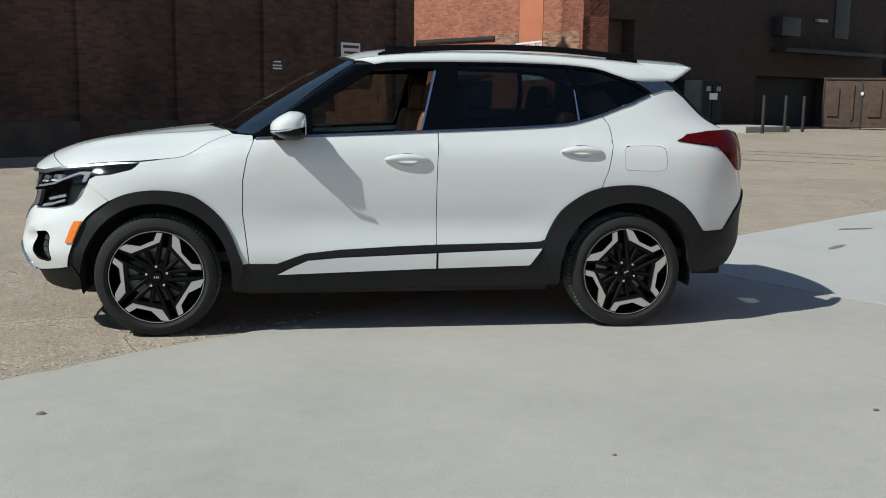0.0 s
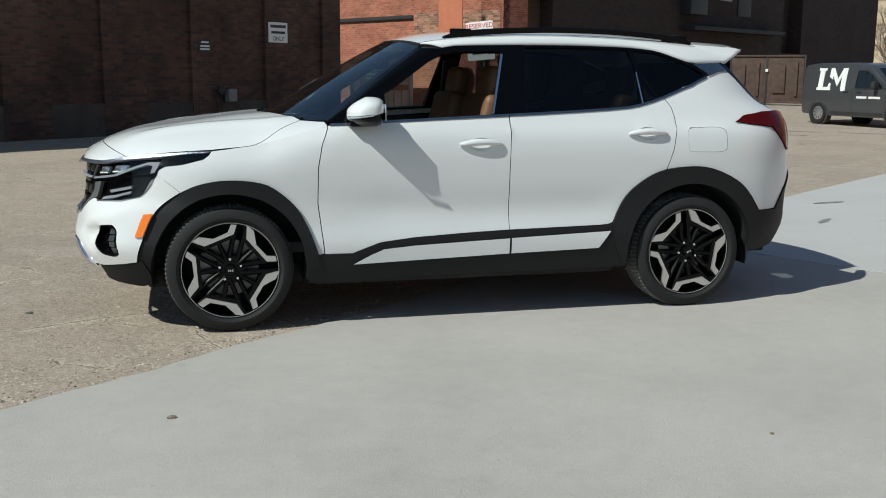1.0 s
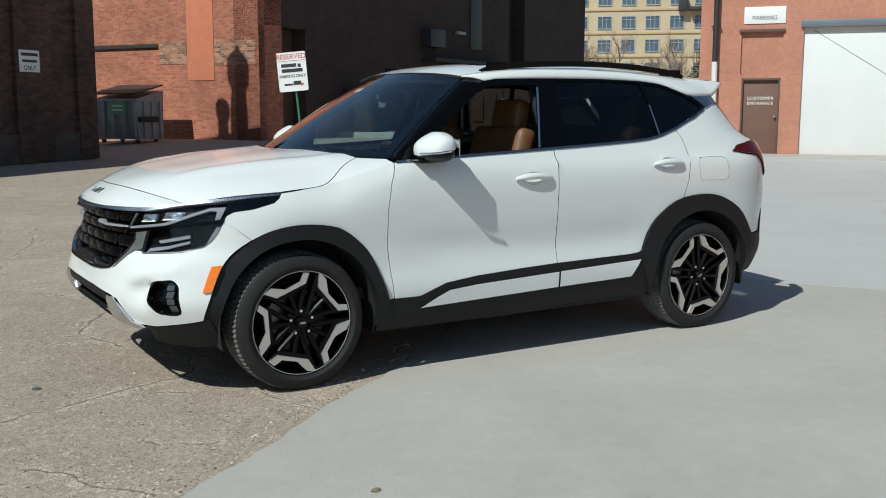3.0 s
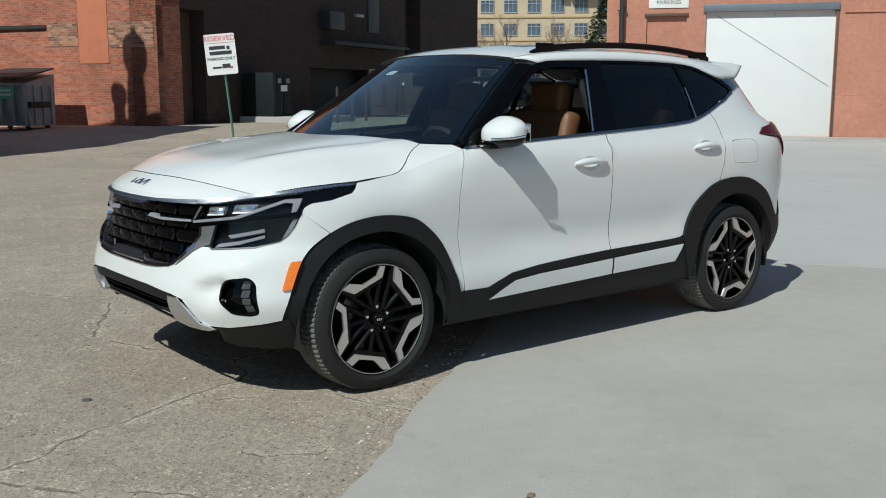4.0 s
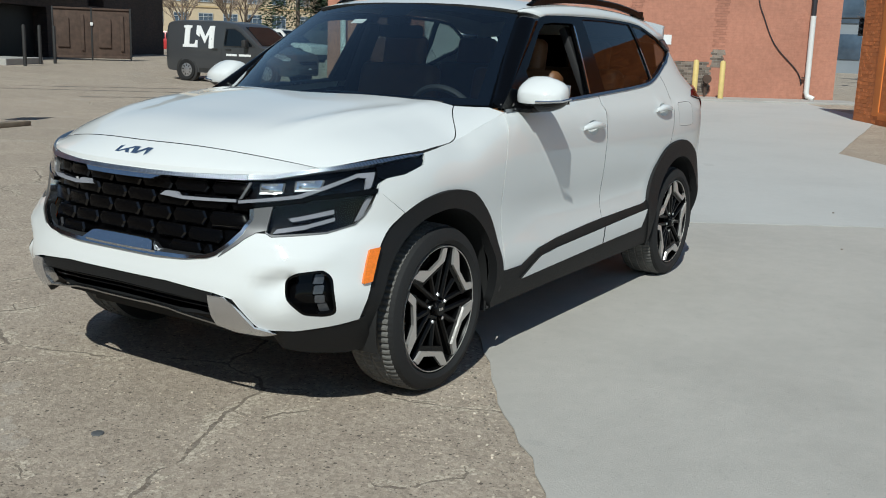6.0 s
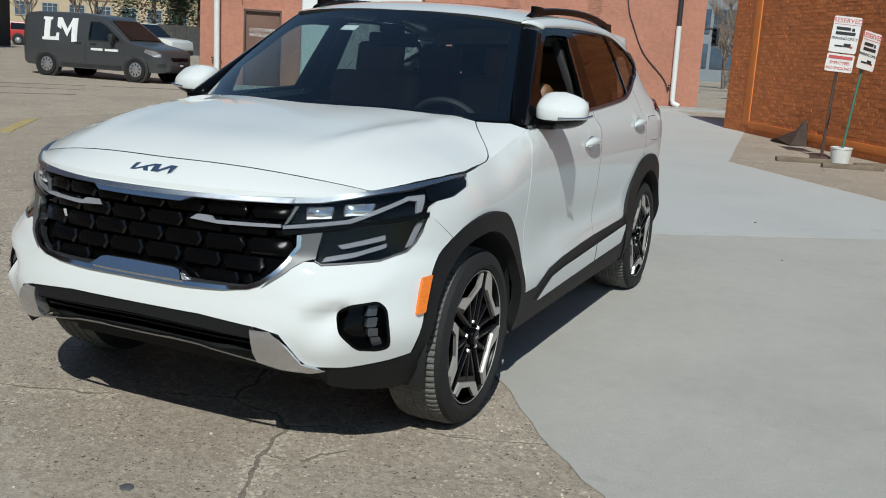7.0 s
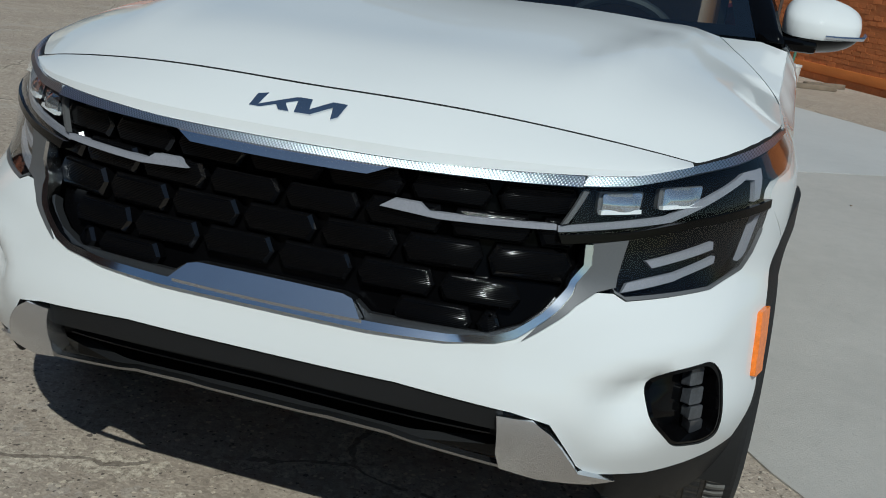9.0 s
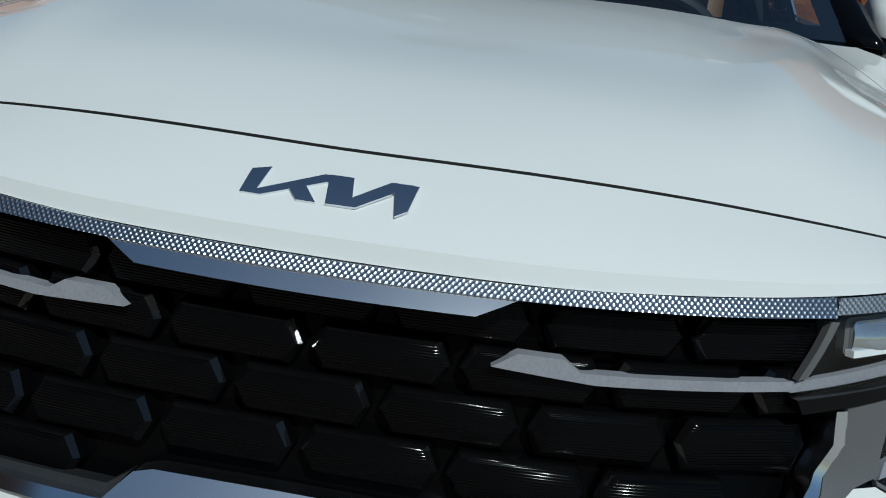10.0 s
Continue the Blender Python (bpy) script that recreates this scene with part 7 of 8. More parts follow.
# small things on the paving
cap = part("metal_cap", lathe([(0.0, 0.0), (0.022, 0.0), (0.021, 0.005), (0.015, 0.007), (0.0, 0.007)], 20, pose(-2.41, -0.2, 0, 90, 0, 0)), mat("blue_grey_cap", (0.14, 0.145, 0.15), 0.5, 0.4, 0.1, 40), None, "small round blue-grey metal cap set in the paving")
tagged(cap, "", "metal cap")
rng = random.Random(21)
for x, y, r in ((-1.61, -2.19, 0.016), (-0.9, -3.3, 0.010), (0.6, -2.9, 0.009), (1.9, -2.5, 0.012), (3.6, -3.2, 0.012), (2.9, -1.6, 0.010), (0.2, -4.0, 0.008), (-1.9, -3.4, 0.009), (4.6, -1.2, 0.014)):
    bm = bmesh.new()
    bmesh.ops.create_icosphere(bm, subdivisions=1, radius=r)
    for v in bm.verts:
        v.co = Vector((v.co.x * rng.uniform(0.9, 1.5), v.co.y * rng.uniform(0.7, 1.2), v.co.z * 0.5)) + Vector((x, y, 0.006 + r * 0.3))
    tagged(part("pebble", bm, TIMBER, None, "small dark crumb of dirt on the concrete", 60), "", "pebble", "crumbs on the concrete")
for x, y, w, h, turn in ((3.35, 4.6, 0.5, 0.09, 25), (5.2, 3.2, 0.4, 0.07, 10), (4.3, 2.0, 0.35, 0.05, 40)):
    bm = bmesh.new()
    ring = [bm.verts.new((w * (1 + 0.25 * rng.random()) * math.cos(a) / 2, h * (1 + 0.5 * rng.random()) * math.sin(a) / 2, 0)) for a in (2 * math.pi * k / 18 for k in range(18))]
    bm.faces.new(ring)
    st = part("stain", bm, concrete_material("dark_stain", 0.22, 0.05), None, "dark oily stain on the pale slab", 0)
    st.matrix_world = pose(x, y, 0.012, 0, 0, turn)
    tagged(st, "", "stain", "stains on the slab", "structure")


# ---- parked vehicles beyond the lot ----
VAN_GREY = mat("dark_grey_van_paint", (0.048, 0.050, 0.054), 0.35, 0, 0.03, 3, coat=0.4, fine=0)
WHITE_CAR = mat("white_car_paint", (0.70, 0.70, 0.68), 0.35, 0, 0.02, 3, coat=0.4, fine=0)
RED_CAR = mat("red_car_paint", (0.45, 0.03, 0.03), 0.35, 0, 0.03, 3, coat=0.4, fine=0)
DARK_GLASS = mat("dark_car_glass", (0.006, 0.008, 0.010), 0.06, 0, 0.05, 4, spec=0.5, fine=0)
HUB_SILVER = mat("silver_hub", (0.5, 0.5, 0.52), 0.35, 0.8, 0.05, 20)


def vehicle(name, label, m, width, lower, upper, belt, top, side_windows, screen_line, axles, r, paint, taper=0.14):
    """A parked car: x runs to its nose; lower and upper are side outlines in x and z."""
    v = thing(name, label, "car", m)
    hw = width / 2

    def loft(loop, lean):
        bm = bmesh.new()
        rings = []
        for s in (-1, 1):
            rings.append([bm.verts.new((x, s * (hw - lean * taper * max(0, (z - belt) / (top - belt))), z)) for x, z in loop])
        bm.faces.new(rings[0])
        bm.faces.new(rings[1][::-1])
        n = len(loop)
        for i in range(n):
            bm.faces.new((rings[0][i], rings[1][i], rings[1][(i + 1) % n], rings[0][(i + 1) % n]))
        bmesh.ops.recalc_face_normals(bm, faces=bm.faces[:])
        bmesh.ops.bevel(bm, geom=bm.edges[:], offset=0.05, segments=2, profile=0.6, affect="EDGES", clamp_overlap=True)
        return bm
    part("body", loft(lower, 0), paint, v)
    part("cabin", loft(upper, 1), paint, v)
    for s in (-1, 1):
        for loop in side_windows:
            bm = bmesh.new()
            front = [bm.verts.new((x, s * (hw - taper * max(0, (z - belt) / (top - belt)) + 0.012), z)) for x, z in loop]
            back = [bm.verts.new((p.co.x, p.co.y - s * 0.02, p.co.z)) for p in front]
            bm.faces.new(front)
            for i in range(len(loop)):
                j = (i + 1) % len(loop)
                bm.faces.new((front[i], front[j], back[j], back[i]))
            part("side_window", bm, DARK_GLASS, v, smooth=0)
        part("headlight", box((lower[-1][0] - 0.16, s * (hw - 0.22), 0.83), (0.34, 0.36, 0.17), 0.05), LED_WHITE, v)
    (x0, z0), (x1, z1) = screen_line
    bm = bmesh.new()
    nx, nz = z1 - z0, x0 - x1
    k = 0.02 / math.hypot(nx, nz)
    w0, w1 = hw - 0.10, hw - taper - 0.06
    quad = [(x0 + nx * k, -w0, z0 + nz * k), (x0 + nx * k, w0, z0 + nz * k), (x1 + nx * k, w1, z1 + nz * k), (x1 + nx * k, -w1, z1 + nz * k)]
    bm.faces.new([bm.verts.new(q) for q in quad])
    part("windscreen", bm, DARK_GLASS, v, smooth=0)
    part("bumper", box((lower[-1][0] + 0.0, 0, 0.42), (0.12, width * 0.94, 0.26), 0.05), DARK_STEEL, v)
    for x in axles:
        for s in (-1, 1):
            mm = Matrix.Translation((x, s * (hw - 0.09), r)) @ (Matrix() if s < 0 else pose(0, 0, 0, 0, 0, 180))
            part("arch", lathe([(0.0, -0.094), (r * 1.22, -0.094), (r * 1.22, 0.05)], 28, mm @ Matrix.Translation((0, 0, 0.04))), DARK_STEEL, v)
            w = part("wheel", lathe([(r * 0.62, -0.10), (r * 0.72, -0.125), (r * 0.94, -0.12), (r, -0.09), (r, 0.08), (r * 0.6, 0.09)], 28, mm), RUBBER, v)
            hub = bmesh.new()
            add_lathe(hub, [(0.0, -0.13), (r * 0.2, -0.128), (r * 0.25, -0.115), (r * 0.58, -0.118), (r * 0.63, -0.10), (r * 0.6, -0.05)], 28, mm)
            part("rim", hub, HUB_SILVER, w)
            for a in range(10):
                part("rim_slot", box((0, -0.119, r * 0.45), (r * 0.13, 0.01, r * 0.16), 0.005, mm @ pose(0, 0, 0, 0, a * 36, 0)), DARK_STEEL, w, smooth=0)
    return v


van_m = Matrix.Translation((17.40, 18.05, 0.03)) @ pose(0, 0, 0, 0, 0, -83.7) @ Matrix.Diagonal((0.945, 0.945, 0.945, 1))


def panel_van(m):
    """A lofted panel van; x runs to its nose, the flank with the logo faces -y."""
    v = thing("van", "dark grey panel van with white logo bars, parked", "van", m)
    top = cv((-2.42, 1.52), (-2.36, 1.72), (-2.2, 1.81), (-1.6, 1.85), (-0.5, 1.85), (0.2, 1.79), (0.45, 1.70), (0.9, 1.40), (1.35, 1.09), (1.9, 0.98), (2.2, 0.89), (2.34, 0.76), (2.42, 0.58))
    wide = cv((-2.42, 0.80), (-2.3, 0.89), (-1.5, 0.92), (1.2, 0.92), (1.9, 0.88), (2.2, 0.77), (2.36, 0.60), (2.42, 0.44))
    sill = cv((-2.42, 0.42), (-2.2, 0.30), (-1.0, 0.26), (1.0, 0.26), (2.2, 0.27), (2.42, 0.34))

    def flank(x, z):
        lean = 0.15 * min(1.0, max(0.0, (z - 1.0) / 0.85)) ** 1.5
        return wide(x) * (1 - lean) - 0.03 * max(0.0, (0.62 - z) / 0.4) + 0.006 * math.exp(-((z - 0.93) / 0.03) ** 2)

    def skin(x, v_):
        """v_ runs 0 at the sill over 1 at the roof's edge to 2 on the middle line."""
        lo, hi = sill(x), top(x)
        edge = lo + (hi - lo) * 0.955
        if v_ <= 1:
            z = lo + (edge - lo) * v_
            return Vector((x, flank(x, z), z))
        a = (v_ - 1) * math.pi / 2
        y0 = flank(x, edge)
        return Vector((x, y0 * math.cos(a) ** 0.45 if v_ < 2 else 0.0, edge + (hi - edge) * math.sin(a) ** 0.55))
    xs = [-2.42 + 4.84 * k / 80 for k in range(81)]
    vs = [k / 12 for k in range(13)] + [1 + (k / 8) ** 1.6 for k in range(1, 9)]
    bm = bmesh.new()
    rows = []
    for x in xs:
        half_row = [skin(x, q) for q in vs]
        line = [bm.verts.new((p.x, -p.y, p.z)) for p in half_row[:-1]] + [bm.verts.new(half_row[-1])] + [bm.verts.new(p) for p in half_row[-2::-1]]
        rows.append(line)
    for a, b in zip(rows, rows[1:]):
        for k in range(len(a) - 1):
            bm.faces.new((a[k], a[k + 1], b[k + 1], b[k]))
        bm.faces.new((a[0], b[0], b[-1], a[-1]))
    bm.faces.new(rows[0])
    bm.faces.new(rows[-1])
    part("body", bm, VAN_GREY, v, smooth=50)

    def panel(name, loop, s, material, off=0.018, label="", on_top=False):
        """A flush panel on the flank (x, z) or on the upper skin (x, share of the half width)."""
        bm = bmesh.new()
        dense = []
        for k, p in enumerate(loop):
            q = loop[(k + 1) % len(loop)]
            n = max(1, round(math.dist(p, q) / 0.08))
            dense += [(p[0] + (q[0] - p[0]) * t / n, p[1] + (q[1] - p[1]) * t / n) for t in range(n)]
        if on_top:
            front = [Vector((x + off * 0.7, y, top(x) - 0.055 * abs(y / wide(x)) ** 5 + off * 0.7)) for x, y in dense]
            sunk = Vector((-0.02, 0, -0.02))
        else:
            front = [Vector((x, s * (flank(x, z) + off), z)) for x, z in dense]
            sunk = Vector((0, -s * 0.03, 0))
        fv, bv = [bm.verts.new(p) for p in front], [bm.verts.new(p + sunk) for p in front]
        face = bm.faces.new(fv)
        for k in range(len(fv)):
            n = (k + 1) % len(fv)
            bm.faces.new((fv[k], fv[n], bv[n], bv[k]))
        bmesh.ops.triangulate(bm, faces=[face])
        return part(name, bm, material, v, label, 0)
    for s in (-1, 1):
        panel("side_window", [(-0.06, 1.10), (-0.02, 1.60), (0.30, 1.60), (0.52, 1.50), (0.98, 1.15), (0.98, 1.10)], s, DARK_GLASS)
        panel("window_rubber", [(-0.09, 1.07), (-0.05, 1.63), (0.31, 1.63), (0.54, 1.53), (1.10, 1.10), (1.10, 1.07)], s, DARK_STEEL, 0.012)
        panel("sill_strip", [(-1.05, 0.30), (-1.05, 0.40), (1.05, 0.40), (1.05, 0.30)], s, DARK_STEEL, 0.008)
        for xa in (-0.18, 1.12):
            panel("door_seam", [(xa, 0.36), (xa, 1.06), (xa + 0.010, 1.06), (xa + 0.010, 0.36)], s, DARK_STEEL, 0.002)
        panel("headlight", [(1.78, 0.84), (2.10, 0.72), (2.24, 0.72), (2.25, 0.80), (2.12, 0.875), (1.84, 0.93)], s, HUB_SILVER, 0.012, "clear wedge headlight")
        panel("fog_recess", [(2.15, 0.44), (2.34, 0.44), (2.34, 0.54), (2.17, 0.53)], s, DARK_STEEL, 0.008)
        for x in (-0.42, 0.10):
            part("door_handle", box((x, s * (flank(x, 0.99) + 0.012), 0.99), (0.20, 0.03, 0.05), 0.012), DARK_STEEL, v)
        mirror = part("door_mirror", box((0.80, s * 1.02, 1.18), (0.15, 0.20, 0.24), 0.05), DARK_STEEL, v)
        part("mirror_arm", box((0.84, s * 0.90, 1.11), (0.08, 0.14, 0.06), 0.02), DARK_STEEL, mirror)
    panel("windscreen", [(0.52, -0.60), (0.52, 0.60), (1.24, 0.76), (1.24, -0.76)], 1, DARK_GLASS, 0.03, on_top=True)
    part("grille", box((2.36, 0, 0.62), (0.10, 0.86, 0.20), 0.03), GLOSS_BLACK, v, "black grille")
    part("bumper", box((2.38, 0, 0.42), (0.10, 1.0, 0.17), 0.03), DARK_STEEL, v)
    plate = part("front_plate", box((2.435, 0.0, 0.50), (0.02, 0.30, 0.15), 0.004), DARK_STEEL, v)
    part("plate_bar", box((2.447, 0.0, 0.50), (0.006, 0.16, 0.04), 0), SIGN_WHITE, plate, smooth=0)
    rr = 0.33
    for x in (-1.52, 1.52):
        for s in (-1, 1):
            mm = Matrix.Translation((x, s * 0.80, rr)) @ (Matrix() if s < 0 else pose(0, 0, 0, 0, 0, 180))
            part("arch", lathe([(0.0, -0.10), (rr * 1.20, -0.118), (rr * 1.24, -0.110), (rr * 1.24, 0.05)], 32, mm), DARK_STEEL, v)
            w = part("wheel", lathe([(rr * 0.62, -0.13), (rr * 0.74, -0.150), (rr * 0.94, -0.148), (rr, -0.12), (rr, 0.06), (rr * 0.6, 0.07)], 32, mm), RUBBER, v)
            part("rim", lathe([(0.0, -0.142), (rr * 0.2, -0.140), (rr * 0.26, -0.128), (rr * 0.56, -0.138), (rr * 0.64, -0.128), (rr * 0.62, -0.08)], 32, mm), HUB_SILVER, w, "silver wheel cover")
            for a in range(9):
                part("rim_slot", box((0, -0.136, rr * 0.44), (rr * 0.10, 0.012, rr * 0.22), 0.006, mm @ pose(0, 0, 0, 0, a * 40, 0)), DARK_STEEL, w, smooth=0)
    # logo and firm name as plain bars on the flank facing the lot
    for loop in ([(-1.66, 1.02), (-1.66, 1.10), (-1.60, 1.11), (-1.60, 1.60), (-1.66, 1.61), (-1.66, 1.68), (-1.34, 1.68), (-1.34, 1.61), (-1.40, 1.60), (-1.40, 1.02)],
                 [(-1.41, 1.02), (-1.41, 1.12), (-1.20, 1.12), (-1.16, 1.24), (-1.08, 1.24), (-1.08, 1.02)],
                 [(-1.16, 1.42), (-1.16, 1.68), (-1.02, 1.68), (-1.02, 1.34)],
                 [(-1.02, 1.68), (-0.80, 1.36), (-0.80, 1.14), (-1.02, 1.46)],
                 [(-0.80, 1.36), (-0.64, 1.68), (-0.64, 1.46), (-0.80, 1.14)],
                 [(-0.65, 1.00), (-0.65, 1.68), (-0.46, 1.68), (-0.46, 1.00)]):
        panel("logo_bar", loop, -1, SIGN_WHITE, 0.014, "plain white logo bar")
    for x, w in ((0.22, 0.40), (0.72, 0.44)):
        panel("print_bar", [(x - w / 2, 0.80), (x - w / 2, 0.865), (x + w / 2, 0.865), (x + w / 2, 0.80)], -1, SIGN_WHITE, 0.010)
    return v


panel_van(van_m)
suv_m = Matrix.Translation((36.2, 33.0, 0)) @ pose(0, 0, 0, 0, 0, -84)
vehicle("suv", "white boxy sport utility vehicle, parked", suv_m, 1.9,
        [(-2.2, 0.45), (-2.25, 0.75), (-2.22, 1.12), (1.05, 1.12), (1.95, 1.05), (2.2, 0.95), (2.25, 0.6), (2.2, 0.42)],
        [(-2.2, 1.05), (-2.1, 1.70), (-1.95, 1.78), (0.2, 1.78), (0.95, 1.06)], 1.08, 1.78,
        [[(-2.0, 1.16), (-1.95, 1.62), (-1.15, 1.64), (-1.15, 1.16)], [(-1.05, 1.16), (-1.05, 1.64), (-0.3, 1.64), (-0.3, 1.16)], [(-0.2, 1.16), (-0.2, 1.64), (0.2, 1.62), (0.72, 1.16)]],
        ((0.98, 1.12), (0.24, 1.72)), (-1.4, 1.4), 0.38, WHITE_CAR)
red_m = Matrix.Translation((44.6, 52.6, 0)) @ pose(0, 0, 0, 0, 0, 128)
vehicle("red_car", "red estate car, parked", red_m, 1.8,
        [(-2.2, 0.30), (-2.25, 0.7), (-2.2, 0.98), (0.95, 0.98), (1.9, 0.90), (2.2, 0.75), (2.25, 0.5), (2.2, 0.28)],
        [(-2.2, 0.92), (-2.0, 1.42), (-1.7, 1.52), (0.0, 1.52), (1.0, 0.94)], 0.95, 1.52,
        [[(-1.9, 1.02), (-1.75, 1.42), (-0.9, 1.44), (-0.9, 1.02)], [(-0.8, 1.02), (-0.8, 1.44), (-0.05, 1.42), (0.7, 1.02)]],
        ((0.98, 1.0), (0.05, 1.48)), (-1.35, 1.35), 0.33, RED_CAR)

# ---- office building far behind ----
YELLOW_WALL = mat("buff_brick", (0.50, 0.40, 0.275), 0.9, 0, 0.06, 0.3, bump=0.003, bump_scale=8, fine=0.05, fine_scale=3)
BUFF_BAND = mat("buff_band", (0.46, 0.34, 0.19), 0.9, 0, 0.05, 0.5)
BLUE_GLASS = mat("blue_office_glass", (0.075, 0.105, 0.145), 0.1, 0, 0.45, 0.25, spec=0.5, fine=0.1, fine_scale=2)
FRAME_PALE = mat("pale_window_frame", (0.36, 0.38, 0.40), 0.6, 0, 0.03, 2)
office_m = Matrix.Translation((101.0, 96.0, 0)) @ pose(0, 0, 0, 0, 0, -44)
office = thing("office_building", "buff brick office building with rows of blue windows", "building", office_m)
part("wall", box((0, 9, 11.0), (92, 17.6, 22.4), 0.0), YELLOW_WALL, office, smooth=0)
part("roof", box((0, 9, 22.5), (93, 18.6, 0.6), 0.05), BUFF_BAND, office)
for z in (5.2, 8.45, 11.7, 14.95, 18.2):
    part("string_course", box((0, 0.14, z), (92, 0.2, 0.22), 0), BUFF_BAND, office, smooth=0)
pane_bm, frame_bm = box((0, 0.0, 0), (1.8, 0.06, 1.66), 0), bmesh.new()
fx, fz = (-0.98, -0.90, -0.34, -0.28, 0.28, 0.34, 0.90, 0.98), (-0.91, -0.81, 0.36, 0.42, 0.81, 0.91)
knots = [[frame_bm.verts.new((x, -0.02, z)) for z in fz] for x in fx]
bars = [frame_bm.faces.new((knots[i][k], knots[i + 1][k], knots[i + 1][k + 1], knots[i][k + 1])) for i in range(7) for k in range(5) if not (i % 2 and k % 2)]
grown = bmesh.ops.extrude_face_region(frame_bm, geom=bars)
bmesh.ops.translate(frame_bm, vec=(0, -0.08, 0), verts=[g for g in grown["geom"] if isinstance(g, bmesh.types.BMVert)])
bmesh.ops.recalc_face_normals(frame_bm, faces=frame_bm.faces[:])
pane_me, frame_me = bpy.data.meshes.new("pane"), bpy.data.meshes.new("window")
for bm, me, mt in ((pane_bm, pane_me, BLUE_GLASS), (frame_bm, frame_me, FRAME_PALE)):
    bm.to_mesh(me)
    bm.free()
    me.materials.append(mt)
for row in range(6):
    for col in range(-13, 14):
        win = new("window", frame_me)
        win.parent = office
        win.matrix_local = Matrix.Translation((col * 3.34, 0.16, 3.45 + row * 3.25))
        pane = new("pane", pane_me)
        pane.parent = win
part("canopy", box((3.0, -0.6, 14.9), (9.5, 1.6, 0.5), 0.05), DARK_STEEL, office)
part("canopy", box((-2.6, -0.5, 15.6), (1.2, 1.2, 2.0), 0.05), DARK_STEEL, office)

# pale glass building seen through the gap between the painted walls
GREY_CLAD = mat("grey_cladding", (0.24, 0.265, 0.29), 0.5, 0, 0.1, 0.4)
pale_m = Matrix.Translation((86.0, 12.0, 0)) @ pose(0, 0, 0, 0, 0, -92)
pale = thing("glass_building", "pale grey building with blue glass bands", "building", pale_m)
part("wall", box((0, 5.2, 8.0), (34, 10, 16.0), 0.0), GREY_CLAD, pale, smooth=0)
for row in range(5):
    for col in range(-7, 8):
        win = part("window", box((col * 2.2, 0.16, 2.2 + row * 3.0), (1.9, 0.12, 2.1), 0.03), BLUE_GLASS, pale)

# ---- trees ----
BARK = mat("bare_bark", (0.18, 0.14, 0.11), 0.9, 0, 0.25, 3)
TWIG = mat("pale_twigs", (0.25, 0.185, 0.14), 0.9, 0, 0.25, 2, random_tint=0.2, island=True)
NEEDLE = mat("dark_needles", (0.030, 0.052, 0.022), 0.7, 0, 0.3, 2, random_tint=0.45, island=True)


def bare_tree(x, y, height, seed, label="bare leafless tree with many fine twigs", stems=1, spread=0.5, name="tree"):
    rng = random.Random(seed)
    t = thing(name, label, "tree" if name == "tree" else "bush", Matrix.Translation((x, y, 0)))
    trunk, twigs = bmesh.new(), bmesh.new()

    def grow(p, d, length, r, level):
        q = p + d * length * 0.5 + Vector((rng.uniform(-1, 1), rng.uniform(-1, 1), 0)) * length * 0.05
        e = q + (d + Vector((rng.uniform(-1, 1), rng.uniform(-1, 1), rng.uniform(0, 0.6))) * 0.15).normalized() * length * 0.5
        add_tube(trunk if level < 2 else twigs, [p, q, e], [r, r * 0.8, r * 0.6], 6 if level < 2 else 3, False)
        if level >= 5:
            return
        for k in range((6, 5, 4, 4, 4)[level]):
            side = Vector((rng.uniform(-1, 1), rng.uniform(-1, 1), rng.uniform(-0.1, 0.6)))
            nd = (d + side * (0.5 + spread * 0.5)).normalized()
            grow(p.lerp(e, rng.uniform(0.35, 1.0)), nd, length * rng.uniform(0.50, 0.74), r * 0.5, level + 1)
    for k in range(stems):
        lean = Vector((rng.uniform(-1, 1), rng.uniform(-1, 1), 0)) * (0.05 if stems == 1 else 0.6)
        grow(Vector((0, 0, -0.05)), (Vector((0, 0, 1)) + lean).normalized(), height * 0.34, height * 0.015, 0 if stems == 1 else 1)
    part("trunk", trunk, BARK, t)
    tagged(part("crown", twigs, TWIG, t), kind="stuff")


for k, (x, y, h) in enumerate(((56.0, 62.0, 10.5), (60.0, 60.5, 8.5), (65.5, 64.0, 11.5), (70.0, 58.0, 10.0), (58.5, 70.0, 11.0), (62.0, 51.5, 9.0), (66.0, 47.5, 8.0), (71.0, 52.0, 9.5))):
    bare_tree(x, y, h, 40 + k)
bare_tree(40.0, 4.1, 2.2, 7, "low leafless bush of brown twigs", 7, 0.8, "bush")
bare_tree(60.0, 7.6, 9.0, 9)
bare_tree(52.0, 5.2, 7.0, 19)


